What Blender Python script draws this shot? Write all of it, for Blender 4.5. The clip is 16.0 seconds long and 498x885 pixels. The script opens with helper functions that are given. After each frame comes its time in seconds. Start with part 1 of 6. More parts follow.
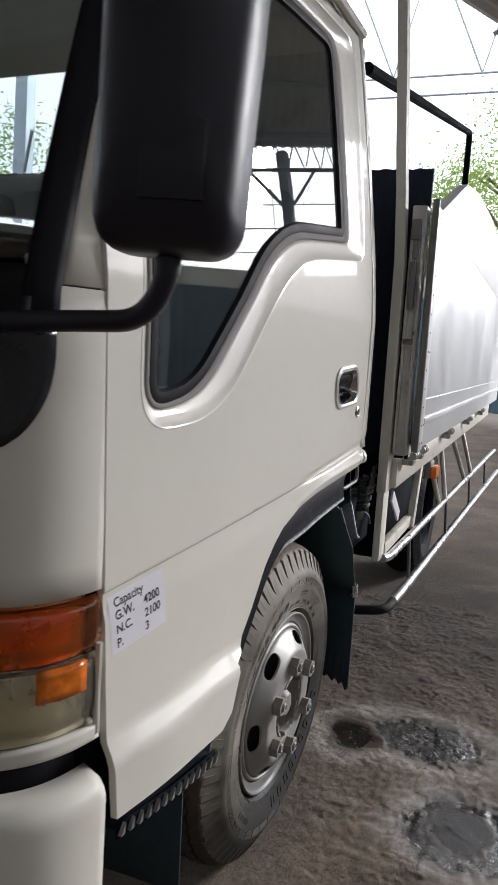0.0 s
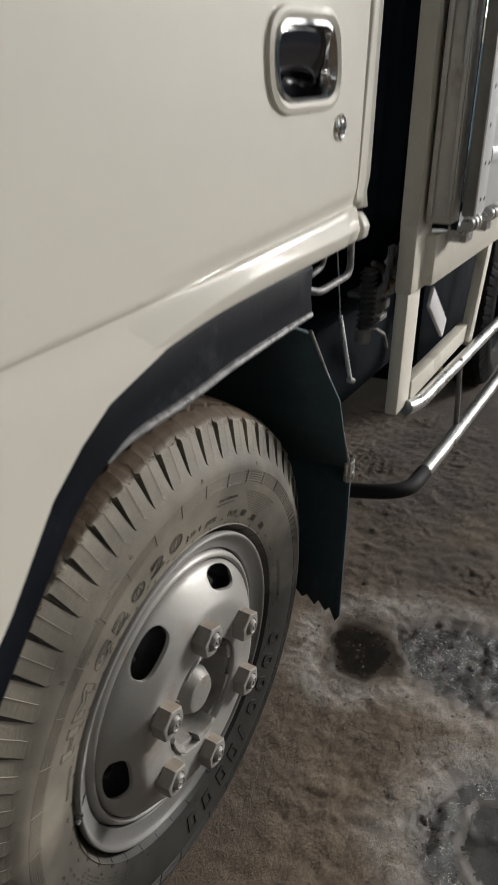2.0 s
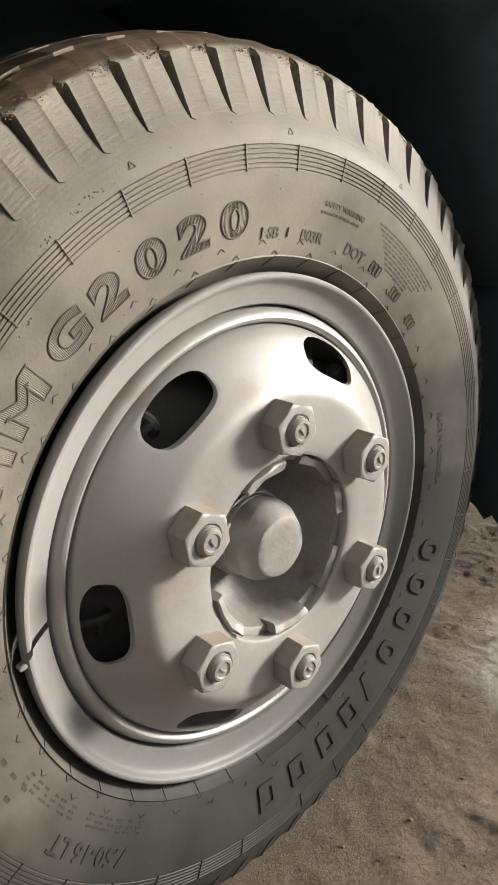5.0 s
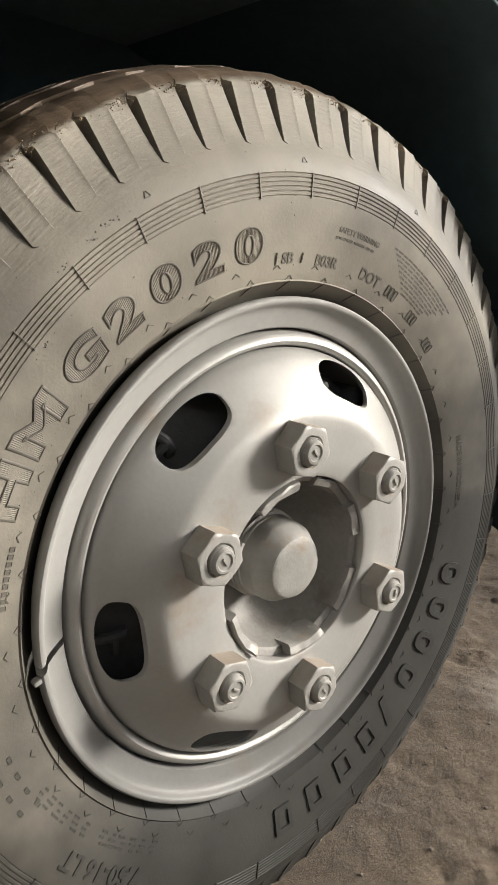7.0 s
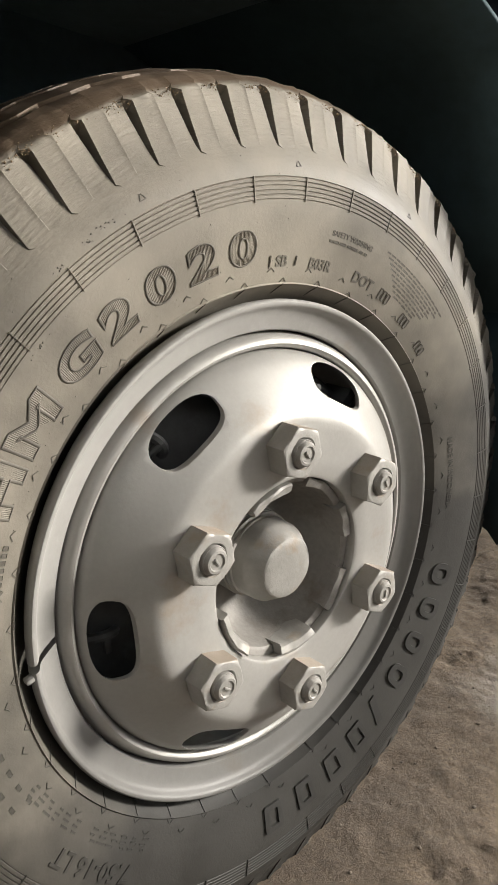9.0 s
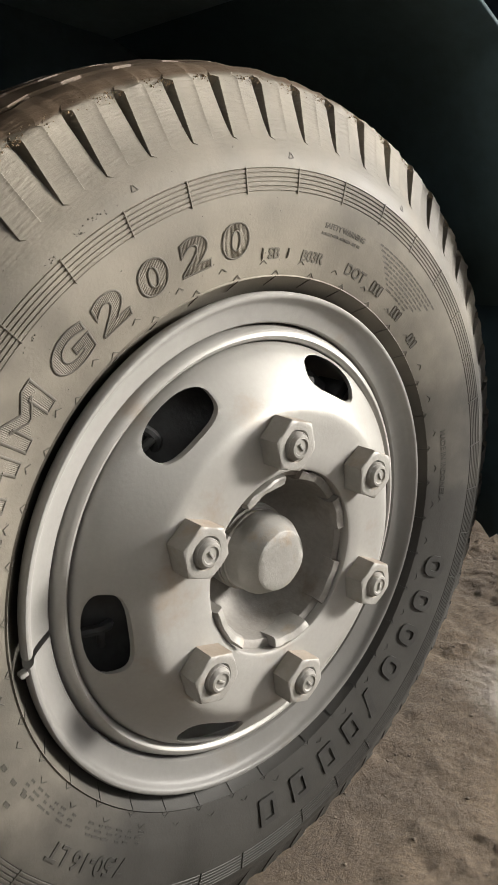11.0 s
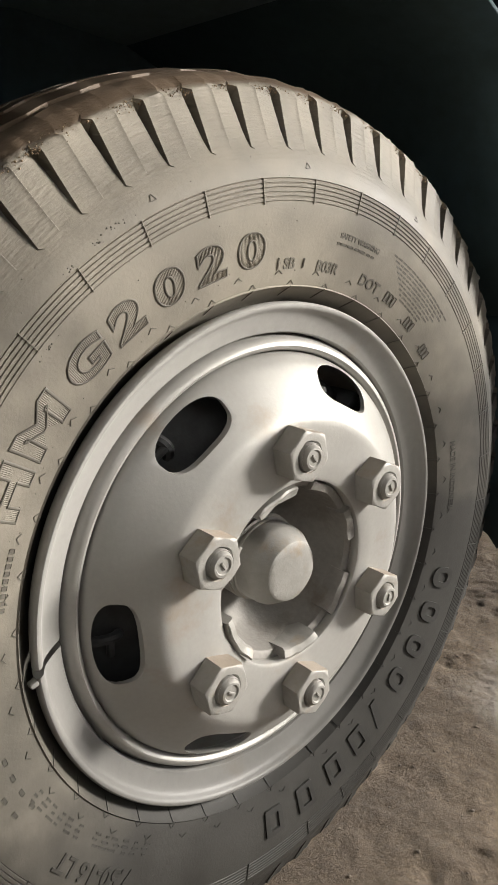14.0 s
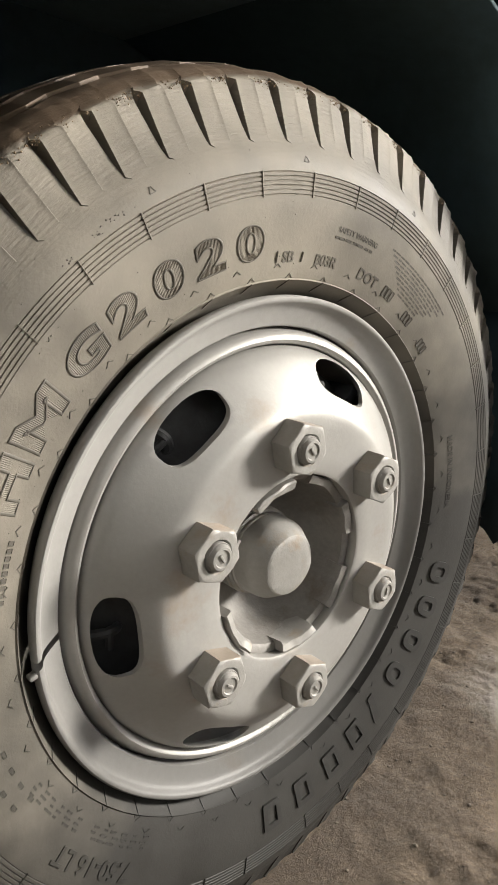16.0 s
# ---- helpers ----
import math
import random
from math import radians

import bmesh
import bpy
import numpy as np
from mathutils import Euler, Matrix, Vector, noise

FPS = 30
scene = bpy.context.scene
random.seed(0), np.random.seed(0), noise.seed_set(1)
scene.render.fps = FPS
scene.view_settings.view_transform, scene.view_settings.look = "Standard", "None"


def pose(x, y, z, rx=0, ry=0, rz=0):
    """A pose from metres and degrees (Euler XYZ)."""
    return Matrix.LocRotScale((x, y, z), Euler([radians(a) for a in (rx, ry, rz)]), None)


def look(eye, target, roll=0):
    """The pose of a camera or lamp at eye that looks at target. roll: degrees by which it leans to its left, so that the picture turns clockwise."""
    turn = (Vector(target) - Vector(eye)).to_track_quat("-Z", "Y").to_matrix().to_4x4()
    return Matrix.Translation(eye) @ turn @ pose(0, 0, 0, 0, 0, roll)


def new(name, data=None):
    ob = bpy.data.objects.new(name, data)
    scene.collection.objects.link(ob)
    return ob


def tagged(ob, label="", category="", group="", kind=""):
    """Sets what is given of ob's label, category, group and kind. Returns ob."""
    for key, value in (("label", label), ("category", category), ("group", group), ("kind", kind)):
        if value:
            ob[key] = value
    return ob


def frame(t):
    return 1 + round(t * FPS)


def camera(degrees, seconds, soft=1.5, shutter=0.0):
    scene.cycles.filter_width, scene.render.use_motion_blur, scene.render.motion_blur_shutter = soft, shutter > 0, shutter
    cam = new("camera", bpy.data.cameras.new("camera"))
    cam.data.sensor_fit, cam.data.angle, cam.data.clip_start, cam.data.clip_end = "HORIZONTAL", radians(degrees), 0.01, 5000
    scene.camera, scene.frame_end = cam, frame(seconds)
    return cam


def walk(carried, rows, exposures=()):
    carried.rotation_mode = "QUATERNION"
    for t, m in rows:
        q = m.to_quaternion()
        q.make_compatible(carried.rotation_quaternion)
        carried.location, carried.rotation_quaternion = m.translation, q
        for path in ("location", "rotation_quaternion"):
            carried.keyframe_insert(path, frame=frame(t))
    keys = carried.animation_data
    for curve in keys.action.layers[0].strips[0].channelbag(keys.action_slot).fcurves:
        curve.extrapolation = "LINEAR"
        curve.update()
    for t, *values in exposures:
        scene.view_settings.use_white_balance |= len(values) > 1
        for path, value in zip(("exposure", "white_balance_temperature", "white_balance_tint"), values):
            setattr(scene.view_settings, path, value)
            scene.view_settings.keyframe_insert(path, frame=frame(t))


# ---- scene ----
cam = camera(36.1, 16.0, shutter=0.3)
PATH = [
    (0, (-1.746, -0.502, 1.255), (0.111, 0.201, 1.014), 3.7),
    (0.5, (-1.54, -0.567, 1.263), (0.268, 0.235, 0.96), 2.3),
    (1, (-1.321, -0.555, 1.235), (0.43, 0.309, 0.802), 2.0),
    (1.5, (-1.008, -0.431, 1.202), (0.725, 0.374, 0.612), 1.8),
    (2, (-0.729, -0.404, 1.119), (0.928, 0.396, 0.336), 1.4),
    (2.5, (-0.491, -0.407, 0.99), (1.025, 0.538, 0.09), -0.4),
    (2.7, (-0.439, -0.375, 0.938), (1.06, 0.585, 0.027), -1.6),
    (3, (-0.42, -0.377, 0.859), (1.04, 0.645, -0.049), -2.7),
    (3.5, (-0.401, -0.367, 0.725), (1.093, 0.723, -0.037), -2.7),
    (4, (-0.427, -0.384, 0.634), (1.061, 0.786, -0.012), -1.3),
    (4.5, (-0.459, -0.381, 0.637), (0.977, 0.891, 0.07), 0.1),
    (7, (-0.455, -0.399, 0.637), (0.899, 1.001, 0.183), 0.1),
    (7.5, (-0.456, -0.397, 0.64), (0.896, 1.006, 0.187), 0.1),
    (8, (-0.457, -0.401, 0.641), (0.9, 0.997, 0.188), 0.3),
    (10.5, (-0.458, -0.403, 0.637), (0.916, 0.975, 0.174), 0.6),
    (11, (-0.458, -0.402, 0.637), (0.92, 0.97, 0.171), 0.5),
    (11.5, (-0.457, -0.399, 0.636), (0.926, 0.965, 0.158), 0.3),
    (12, (-0.457, -0.397, 0.635), (0.931, 0.961, 0.156), 0.4),
    (12.5, (-0.456, -0.399, 0.636), (0.932, 0.958, 0.155), 0.4),
    (13, (-0.458, -0.401, 0.636), (0.93, 0.96, 0.165), 0.6),
    (13.5, (-0.465, -0.397, 0.64), (0.927, 0.965, 0.184), 0.9),
    (14, (-0.463, -0.392, 0.641), (0.918, 0.981, 0.185), 1.2),
    (14.5, (-0.465, -0.39, 0.64), (0.912, 0.989, 0.188), 1.5),
    (15, (-0.467, -0.389, 0.64), (0.916, 0.984, 0.189), 1.6),
    (15.5, (-0.467, -0.391, 0.64), (0.92, 0.976, 0.185), 1.6),
    (16, (-0.466, -0.391, 0.637), (0.924, 0.972, 0.178), 1.3),
]
EXPOSURES = [(0.0, 0.22, 6100, 14), (1.5, 0.08, 6500, 12), (2.5, 0.58, 6400, 10), (3.0, 1.28, 6500, 10), (3.5, 1.32, 6700, 10), (4.5, 1.35, 6750, 10), (16.0, 1.35, 6750, 10)]
walk(cam, [(t, look(eye, target, roll)) for t, eye, target, roll in PATH],
     exposures=EXPOSURES)

# ---- world, sun, exposure ----
world = bpy.data.worlds.new("sky")
scene.world = world
world.use_nodes = True
wn = world.node_tree.nodes
wl = world.node_tree.links
sky = wn.new("ShaderNodeTexSky")
sky.sky_type = "NISHITA"
sky.sun_disc = False
sky.sun_elevation = radians(19)
sky.sun_rotation = radians(126.5)
sky.air_density, sky.dust_density, sky.ozone_density = 1.0, 3.0, 1.0
pale = wn.new("ShaderNodeHueSaturation")
pale.inputs["Saturation"].default_value = 0.25
wl.new(sky.outputs[0], pale.inputs["Color"])
veil = wn.new("ShaderNodeMix")
veil.data_type = "RGBA"
veil.inputs["Factor"].default_value = 0.5
veil.inputs["B"].default_value = (27.0, 27.4, 28.0, 1)
wl.new(pale.outputs[0], veil.inputs["A"])
wl.new(veil.outputs["Result"], wn["Background"].inputs[0])
wn["Background"].inputs[1].default_value = 0.095

sun_data = bpy.data.lights.new("sun", "SUN")
sun_data.energy, sun_data.angle, sun_data.color = 3.6, radians(12), (1.0, 0.97, 0.925)
sun = new("sun", sun_data)
sun.matrix_world = look((7.5, -5.55, 3.65), (0, 0, 0.4))

# ---- materials ----


def surface(name, base, rough, metal=0.0, vary=0.15, scale=6.0, fine=60.0, bump=0.1, bump_scale=80.0, dirt=None, dirt_amount=0.3, dirt_scale=3.0, coat=0.0, rough_vary=0.1, spec=0.5):
    """A painted, cast or dusty surface: two scales of variation, fine relief and a broken film of dirt."""
    m = bpy.data.materials.new(name)
    m.use_nodes = True
    nt = m.node_tree
    n, l = nt.nodes, nt.links
    b = n["Principled BSDF"]
    co = n.new("ShaderNodeTexCoord")

    def noise_tex(s, detail=5.0, rough_=0.6):
        t = n.new("ShaderNodeTexNoise")
        t.inputs["Scale"].default_value, t.inputs["Detail"].default_value, t.inputs["Roughness"].default_value = s, detail, rough_
        l.new(co.outputs["Object"], t.inputs["Vector"])
        return t

    big, small = noise_tex(scale), noise_tex(fine, 3.0)
    add = n.new("ShaderNodeMath")
    add.operation = "MULTIPLY_ADD"
    l.new(small.outputs[0], add.inputs[0])
    add.inputs[1].default_value = 0.5
    l.new(big.outputs[0], add.inputs[2])
    ramp = n.new("ShaderNodeMapRange")
    ramp.inputs["From Min"].default_value, ramp.inputs["From Max"].default_value = 0.45, 1.05
    ramp.inputs["To Min"].default_value, ramp.inputs["To Max"].default_value = 1 - vary, 1 + vary
    l.new(add.outputs[0], ramp.inputs["Value"])
    mul = n.new("ShaderNodeVectorMath")
    mul.operation = "SCALE"
    mul.inputs[0].default_value = base
    l.new(ramp.outputs[0], mul.inputs["Scale"])
    colour = mul.outputs[0]
    if dirt:
        spread = noise_tex(dirt_scale, 8.0, 0.65)
        cut = n.new("ShaderNodeMapRange")
        cut.inputs["From Min"].default_value, cut.inputs["From Max"].default_value = 0.62 - 0.3 * dirt_amount, 0.78 - 0.3 * dirt_amount
        cut.inputs["To Max"].default_value = min(1.0, 0.4 + dirt_amount)
        l.new(spread.outputs[0], cut.inputs["Value"])
        mix = n.new("ShaderNodeMix")
        mix.data_type = "RGBA"
        l.new(cut.outputs[0], mix.inputs["Factor"])
        l.new(colour, mix.inputs["A"])
        mix.inputs["B"].default_value = (*dirt, 1)
        colour = mix.outputs["Result"]
    l.new(colour, b.inputs["Base Color"])
    b.inputs["Metallic"].default_value = metal
    rr = n.new("ShaderNodeMapRange")
    rr.inputs["From Min"].default_value, rr.inputs["From Max"].default_value = 0.3, 0.7
    rr.inputs["To Min"].default_value, rr.inputs["To Max"].default_value = max(0.02, rough - rough_vary), min(1.0, rough + rough_vary)
    l.new(big.outputs[0], rr.inputs["Value"])
    l.new(rr.outputs[0], b.inputs["Roughness"])
    b.inputs["Coat Weight"].default_value = coat
    b.inputs["Specular IOR Level"].default_value = spec
    b.inputs["Coat Roughness"].default_value = 0.05
    if bump:
        rel = noise_tex(bump_scale, 4.0)
        bp = n.new("ShaderNodeBump")
        bp.inputs["Strength"].default_value, bp.inputs["Distance"].default_value = bump, 0.002
        l.new(rel.outputs[0], bp.inputs["Height"])
        l.new(bp.outputs[0], b.inputs["Normal"])
    return m


def rubber(name, dusty):
    """Tyre rubber under a film of dried dust that lies thickest on the shoulder and in patches on the sidewall."""
    m = surface(name, (0.018, 0.0178, 0.0165), 0.62, vary=0.3, scale=9, fine=120, bump=0.10, bump_scale=420, spec=0.35)
    nt = m.node_tree
    n, l = nt.nodes, nt.links
    b = n["Principled BSDF"]
    old = b.inputs["Base Color"].links[0].from_socket
    co = n.new("ShaderNodeTexCoord")
    off = n.new("ShaderNodeVectorMath")
    off.operation = "SUBTRACT"
    off.inputs[1].default_value = (0, 0, 0.39)
    l.new(co.outputs["Object"], off.inputs[0])
    flat = n.new("ShaderNodeVectorMath")
    flat.operation = "MULTIPLY"
    flat.inputs[1].default_value = (1, 0, 1)
    l.new(off.outputs[0], flat.inputs[0])
    rad = n.new("ShaderNodeVectorMath")
    rad.operation = "LENGTH"
    l.new(flat.outputs[0], rad.inputs[0])
    film = n.new("ShaderNodeValToRGB")
    film.color_ramp.elements[0].position, film.color_ramp.elements[0].color = 0.225, (0.45, 0.45, 0.45, 1)
    film.color_ramp.elements[1].position, film.color_ramp.elements[1].color = 0.40, (0.80, 0.80, 0.80, 1)
    for pos, v in ((0.238, 0.80), (0.247, 0.78), (0.296, 0.76), (0.304, 0.70), (0.320, 0.66), (0.345, 0.71), (0.382, 0.78)):
        e = film.color_ramp.elements.new(pos)
        e.color = (v, v, v, 1)
    l.new(rad.outputs["Value"], film.inputs[0])
    patch = n.new("ShaderNodeTexNoise")
    patch.inputs["Scale"].default_value, patch.inputs["Detail"].default_value = 9.0, 8.0
    l.new(co.outputs["Object"], patch.inputs["Vector"])
    amt = n.new("ShaderNodeMath")
    amt.operation = "MULTIPLY_ADD"
    l.new(patch.outputs[0], amt.inputs[0])
    amt.inputs[1].default_value = 1.4
    amt.inputs[2].default_value = -0.70
    # dust lies thickest up and forward; the darker rest also paints in shade below
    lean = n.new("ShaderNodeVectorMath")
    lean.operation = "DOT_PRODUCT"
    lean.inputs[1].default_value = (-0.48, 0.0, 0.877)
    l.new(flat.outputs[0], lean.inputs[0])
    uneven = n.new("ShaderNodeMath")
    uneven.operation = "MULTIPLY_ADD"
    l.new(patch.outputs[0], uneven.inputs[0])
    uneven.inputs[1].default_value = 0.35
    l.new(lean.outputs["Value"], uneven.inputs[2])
    shade_share = n.new("ShaderNodeMapRange")
    shade_share.inputs["From Min"].default_value, shade_share.inputs["From Max"].default_value = 0.05, 0.42
    shade_share.inputs["To Min"].default_value, shade_share.inputs["To Max"].default_value = 0.04, 1.0
    l.new(uneven.outputs[0], shade_share.inputs["Value"])
    tot = n.new("ShaderNodeMath")
    tot.operation = "ADD"
    tot.use_clamp = True
    l.new(film.outputs[0], tot.inputs[0])
    l.new(amt.outputs[0], tot.inputs[1])
    sc = n.new("ShaderNodeMath")
    sc.operation = "MULTIPLY"
    sc.inputs[1].default_value = dusty
    shaded_film = n.new("ShaderNodeMath")
    shaded_film.operation = "MULTIPLY"
    l.new(tot.outputs[0], shaded_film.inputs[0])
    l.new(shade_share.outputs[0], shaded_film.inputs[1])
    l.new(shaded_film.outputs[0], sc.inputs[0])
    tone = n.new("ShaderNodeTexNoise")
    tone.inputs["Scale"].default_value, tone.inputs["Detail"].default_value = 40.0, 6.0
    l.new(co.outputs["Object"], tone.inputs["Vector"])
    tmix = n.new("ShaderNodeMix")
    tmix.data_type = "RGBA"
    l.new(tone.outputs[0], tmix.inputs["Factor"])
    tmix.inputs["A"].default_value, tmix.inputs["B"].default_value = (0.235, 0.213, 0.174, 1), (0.31, 0.28, 0.228, 1)
    crown = n.new("ShaderNodeMapRange")
    crown.inputs["From Min"].default_value, crown.inputs["From Max"].default_value = 0.3815, 0.3850
    ragged = n.new("ShaderNodeMath")
    ragged.operation = "MULTIPLY_ADD"
    l.new(amt.outputs[0], ragged.inputs[0])
    ragged.inputs[1].default_value = 0.011
    l.new(rad.outputs["Value"], ragged.inputs[2])
    l.new(ragged.outputs[0], crown.inputs["Value"])
    soil = n.new("ShaderNodeMix")
    soil.data_type = "RGBA"
    l.new(crown.outputs[0], soil.inputs["Factor"])
    l.new(tmix.outputs["Result"], soil.inputs["A"])
    soil.inputs["B"].default_value = (0.125, 0.088, 0.058, 1)
    tmix = soil
    mix = n.new("ShaderNodeMix")
    mix.data_type = "RGBA"
    l.new(sc.outputs[0], mix.inputs["Factor"])
    l.new(old, mix.inputs["A"])
    l.new(tmix.outputs["Result"], mix.inputs["B"])
    l.new(mix.outputs["Result"], b.inputs["Base Color"])
    # fine radial wrinkles on the shoulder
    sep = n.new("ShaderNodeSeparateXYZ")
    l.new(off.outputs[0], sep.inputs[0])
    ang = n.new("ShaderNodeMath")
    ang.operation = "ARCTAN2"
    l.new(sep.outputs["Z"], ang.inputs[0])
    l.new(sep.outputs["X"], ang.inputs[1])
    pol = n.new("ShaderNodeCombineXYZ")
    l.new(ang.outputs[0], pol.inputs[0])
    l.new(rad.outputs["Value"], pol.inputs[1])
    squeeze = n.new("ShaderNodeVectorMath")
    squeeze.operation = "MULTIPLY"
    squeeze.inputs[1].default_value = (0.17, 3.6, 1.0)
    l.new(pol.outputs[0], squeeze.inputs[0])
    wr = n.new("ShaderNodeTexNoise")
    wr.inputs["Scale"].default_value, wr.inputs["Detail"].default_value = 130.0, 5.0
    l.new(squeeze.outputs[0], wr.inputs["Vector"])
    zone = n.new("ShaderNodeMapRange")
    zone.inputs["From Min"].default_value, zone.inputs["From Max"].default_value = 0.322, 0.345
    l.new(rad.outputs["Value"], zone.inputs["Value"])
    wrz = n.new("ShaderNodeMath")
    wrz.operation = "MULTIPLY"
    l.new(wr.outputs[0], wrz.inputs[0])
    l.new(zone.outputs[0], wrz.inputs[1])
    fine_bump = b.inputs["Normal"].links[0].from_node
    bp = n.new("ShaderNodeBump")
    bp.inputs["Strength"].default_value, bp.inputs["Distance"].default_value = 0.36, 0.002
    l.new(wrz.outputs[0], bp.inputs["Height"])
    l.new(bp.outputs[0], fine_bump.inputs["Normal"])
    return m


def clear(name, tint, rough=0.0, ior=1.45, weight=1.0):
    m = bpy.data.materials.new(name)
    m.use_nodes = True
    b = m.node_tree.nodes["Principled BSDF"]
    b.inputs["Base Color"].default_value = (*tint, 1)
    b.inputs["Transmission Weight"].default_value = weight
    b.inputs["Roughness"].default_value = rough
    b.inputs["IOR"].default_value = ior
    return m


def plain(name, base, rough=0.5, metal=0.0):
    return surface(name, base, rough, metal, vary=0.08, bump=0.03)


def ground_material():
    """Packed earth floor: pale dust over dark soil, with wet patches and truck shade painted in."""
    m = bpy.data.materials.new("packed_earth")
    m.use_nodes = True
    nt = m.node_tree
    n, l = nt.nodes, nt.links
    b = n["Principled BSDF"]
    co = n.new("ShaderNodeTexCoord")

    def tex(s, d, r=0.62):
        t = n.new("ShaderNodeTexNoise")
        t.inputs["Scale"].default_value, t.inputs["Detail"].default_value, t.inputs["Roughness"].default_value = s, d, r
        l.new(co.outputs["Object"], t.inputs["Vector"])
        return t

    def ramp(src, stops):
        r = n.new("ShaderNodeValToRGB")
        r.color_ramp.elements[0].position, r.color_ramp.elements[0].color = stops[0][0], (*stops[0][1], 1)
        r.color_ramp.elements[1].position, r.color_ramp.elements[1].color = stops[-1][0], (*stops[-1][1], 1)
        for p, c in stops[1:-1]:
            r.color_ramp.elements.new(p).color = (*c, 1)
        l.new(src, r.inputs[0])
        return r

    base = ramp(tex(2.2, 9).outputs[0], [(0.3, (0.060, 0.041, 0.026)), (0.5, (0.108, 0.076, 0.047)), (0.7, (0.188, 0.136, 0.087))])
    grain = ramp(tex(120, 7, 0.72).outputs[0], [(0.3, (0.5, 0.5, 0.5)), (0.7, (1.45, 1.45, 1.45))])
    mul = n.new("ShaderNodeMix")
    mul.data_type, mul.blend_type = "RGBA", "MULTIPLY"
    mul.inputs["Factor"].default_value = 0.8
    l.new(base.outputs[0], mul.inputs["A"])
    l.new(grain.outputs[0], mul.inputs["B"])
    mixed = mul.outputs["Result"]
    # the last layer darkens the soil in place of the truck's shade
    for which, tone, most in (("crust", (0.40, 0.375, 0.345, 1), 0.9), ("yard", (0.34, 0.30, 0.25, 1), 1.0), ("truck_shade", (0.038, 0.029, 0.024, 1), 0.8)):
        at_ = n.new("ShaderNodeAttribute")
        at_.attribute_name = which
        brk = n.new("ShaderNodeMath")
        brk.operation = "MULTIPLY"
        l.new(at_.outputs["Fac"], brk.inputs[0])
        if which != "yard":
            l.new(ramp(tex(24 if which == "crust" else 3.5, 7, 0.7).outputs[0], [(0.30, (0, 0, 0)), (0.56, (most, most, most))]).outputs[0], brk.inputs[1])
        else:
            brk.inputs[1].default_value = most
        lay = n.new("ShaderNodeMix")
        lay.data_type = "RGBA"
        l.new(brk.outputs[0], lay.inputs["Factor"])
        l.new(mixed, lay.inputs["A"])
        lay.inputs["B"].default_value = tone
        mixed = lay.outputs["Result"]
    attr = n.new("ShaderNodeAttribute")
    attr.attribute_name = "wet"
    edge = tex(42, 8, 0.72)
    w = n.new("ShaderNodeMath")
    w.operation = "MULTIPLY_ADD"
    l.new(edge.outputs[0], w.inputs[0])
    w.inputs[1].default_value = 0.9
    w.inputs[2].default_value = -0.45
    wa = n.new("ShaderNodeMath")
    wa.operation = "ADD"
    l.new(w.outputs[0], wa.inputs[0])
    l.new(attr.outputs["Fac"], wa.inputs[1])
    wc = n.new("ShaderNodeMapRange")
    wc.inputs["From Min"].default_value, wc.inputs["From Max"].default_value = 0.20, 1.0
    l.new(wa.outputs[0], wc.inputs["Value"])
    dark = n.new("ShaderNodeMix")
    dark.data_type = "RGBA"
    l.new(wc.outputs[0], dark.inputs["Factor"])
    l.new(mixed, dark.inputs["A"])
    dark.inputs["B"].default_value = (0.020, 0.0175, 0.0155, 1)
    l.new(dark.outputs["Result"], b.inputs["Base Color"])
    rr = n.new("ShaderNodeMapRange")
    rr.inputs["To Min"].default_value, rr.inputs["To Max"].default_value = 0.92, 0.17
    b.inputs["Specular IOR Level"].default_value = 0.9
    l.new(wc.outputs[0], rr.inputs["Value"])
    l.new(rr.outputs[0], b.inputs["Roughness"])
    bp = n.new("ShaderNodeBump")
    bp.inputs["Distance"].default_value = 0.0065
    still = n.new("ShaderNodeAttribute")
    still.attribute_name = "pool"
    calm = n.new("ShaderNodeMapRange")
    calm.inputs["To Min"].default_value, calm.inputs["To Max"].default_value = 0.75, 0.12
    l.new(still.outputs["Fac"], calm.inputs["Value"])
    l.new(calm.outputs[0], bp.inputs["Strength"])
    l.new(tex(130, 9, 0.74).outputs[0], bp.inputs["Height"])
    l.new(bp.outputs[0], b.inputs["Normal"])
    return m


PAINT = surface("cream_paint", (0.72, 0.695, 0.605), 0.55, vary=0.03, scale=2.0, fine=30, bump=0.0, coat=1.0, rough_vary=0.04)
BED_PAINT = surface("bed_cream_paint", (0.70, 0.67, 0.58), 0.45, vary=0.07, scale=5, bump=0.06, dirt=(0.28, 0.25, 0.20), dirt_amount=0.15, dirt_scale=7)
ALLOY = surface("brushed_aluminium_sheet", (0.72, 0.73, 0.73), 0.42, 0.35, vary=0.06, scale=3, bump=0.04)
LATCH_STEEL = surface("dull_latch_steel", (0.58, 0.565, 0.54), 0.45, 0.4, vary=0.15, scale=14, bump=0.08, dirt=(0.20, 0.17, 0.14), dirt_amount=0.15, dirt_scale=20)
GREY_STEEL = surface("grey_latch_steel", (0.22, 0.215, 0.205), 0.5, 0.4, vary=0.2, scale=18, bump=0.1, dirt=(0.16, 0.13, 0.10), dirt_amount=0.2, dirt_scale=20)
WRAP = surface("crumpled_plastic_wrap", (0.24, 0.25, 0.27), 0.16, vary=0.3, scale=20, bump=0.4, bump_scale=90)
SHADED_BLACK = surface("shaded_black", (0.012, 0.012, 0.013), 0.75, vary=0.3, scale=12, spec=0.2, bump=0.2)
BRASS = surface("brass_fitting", (0.40, 0.28, 0.15), 0.45, 0.6, vary=0.2)
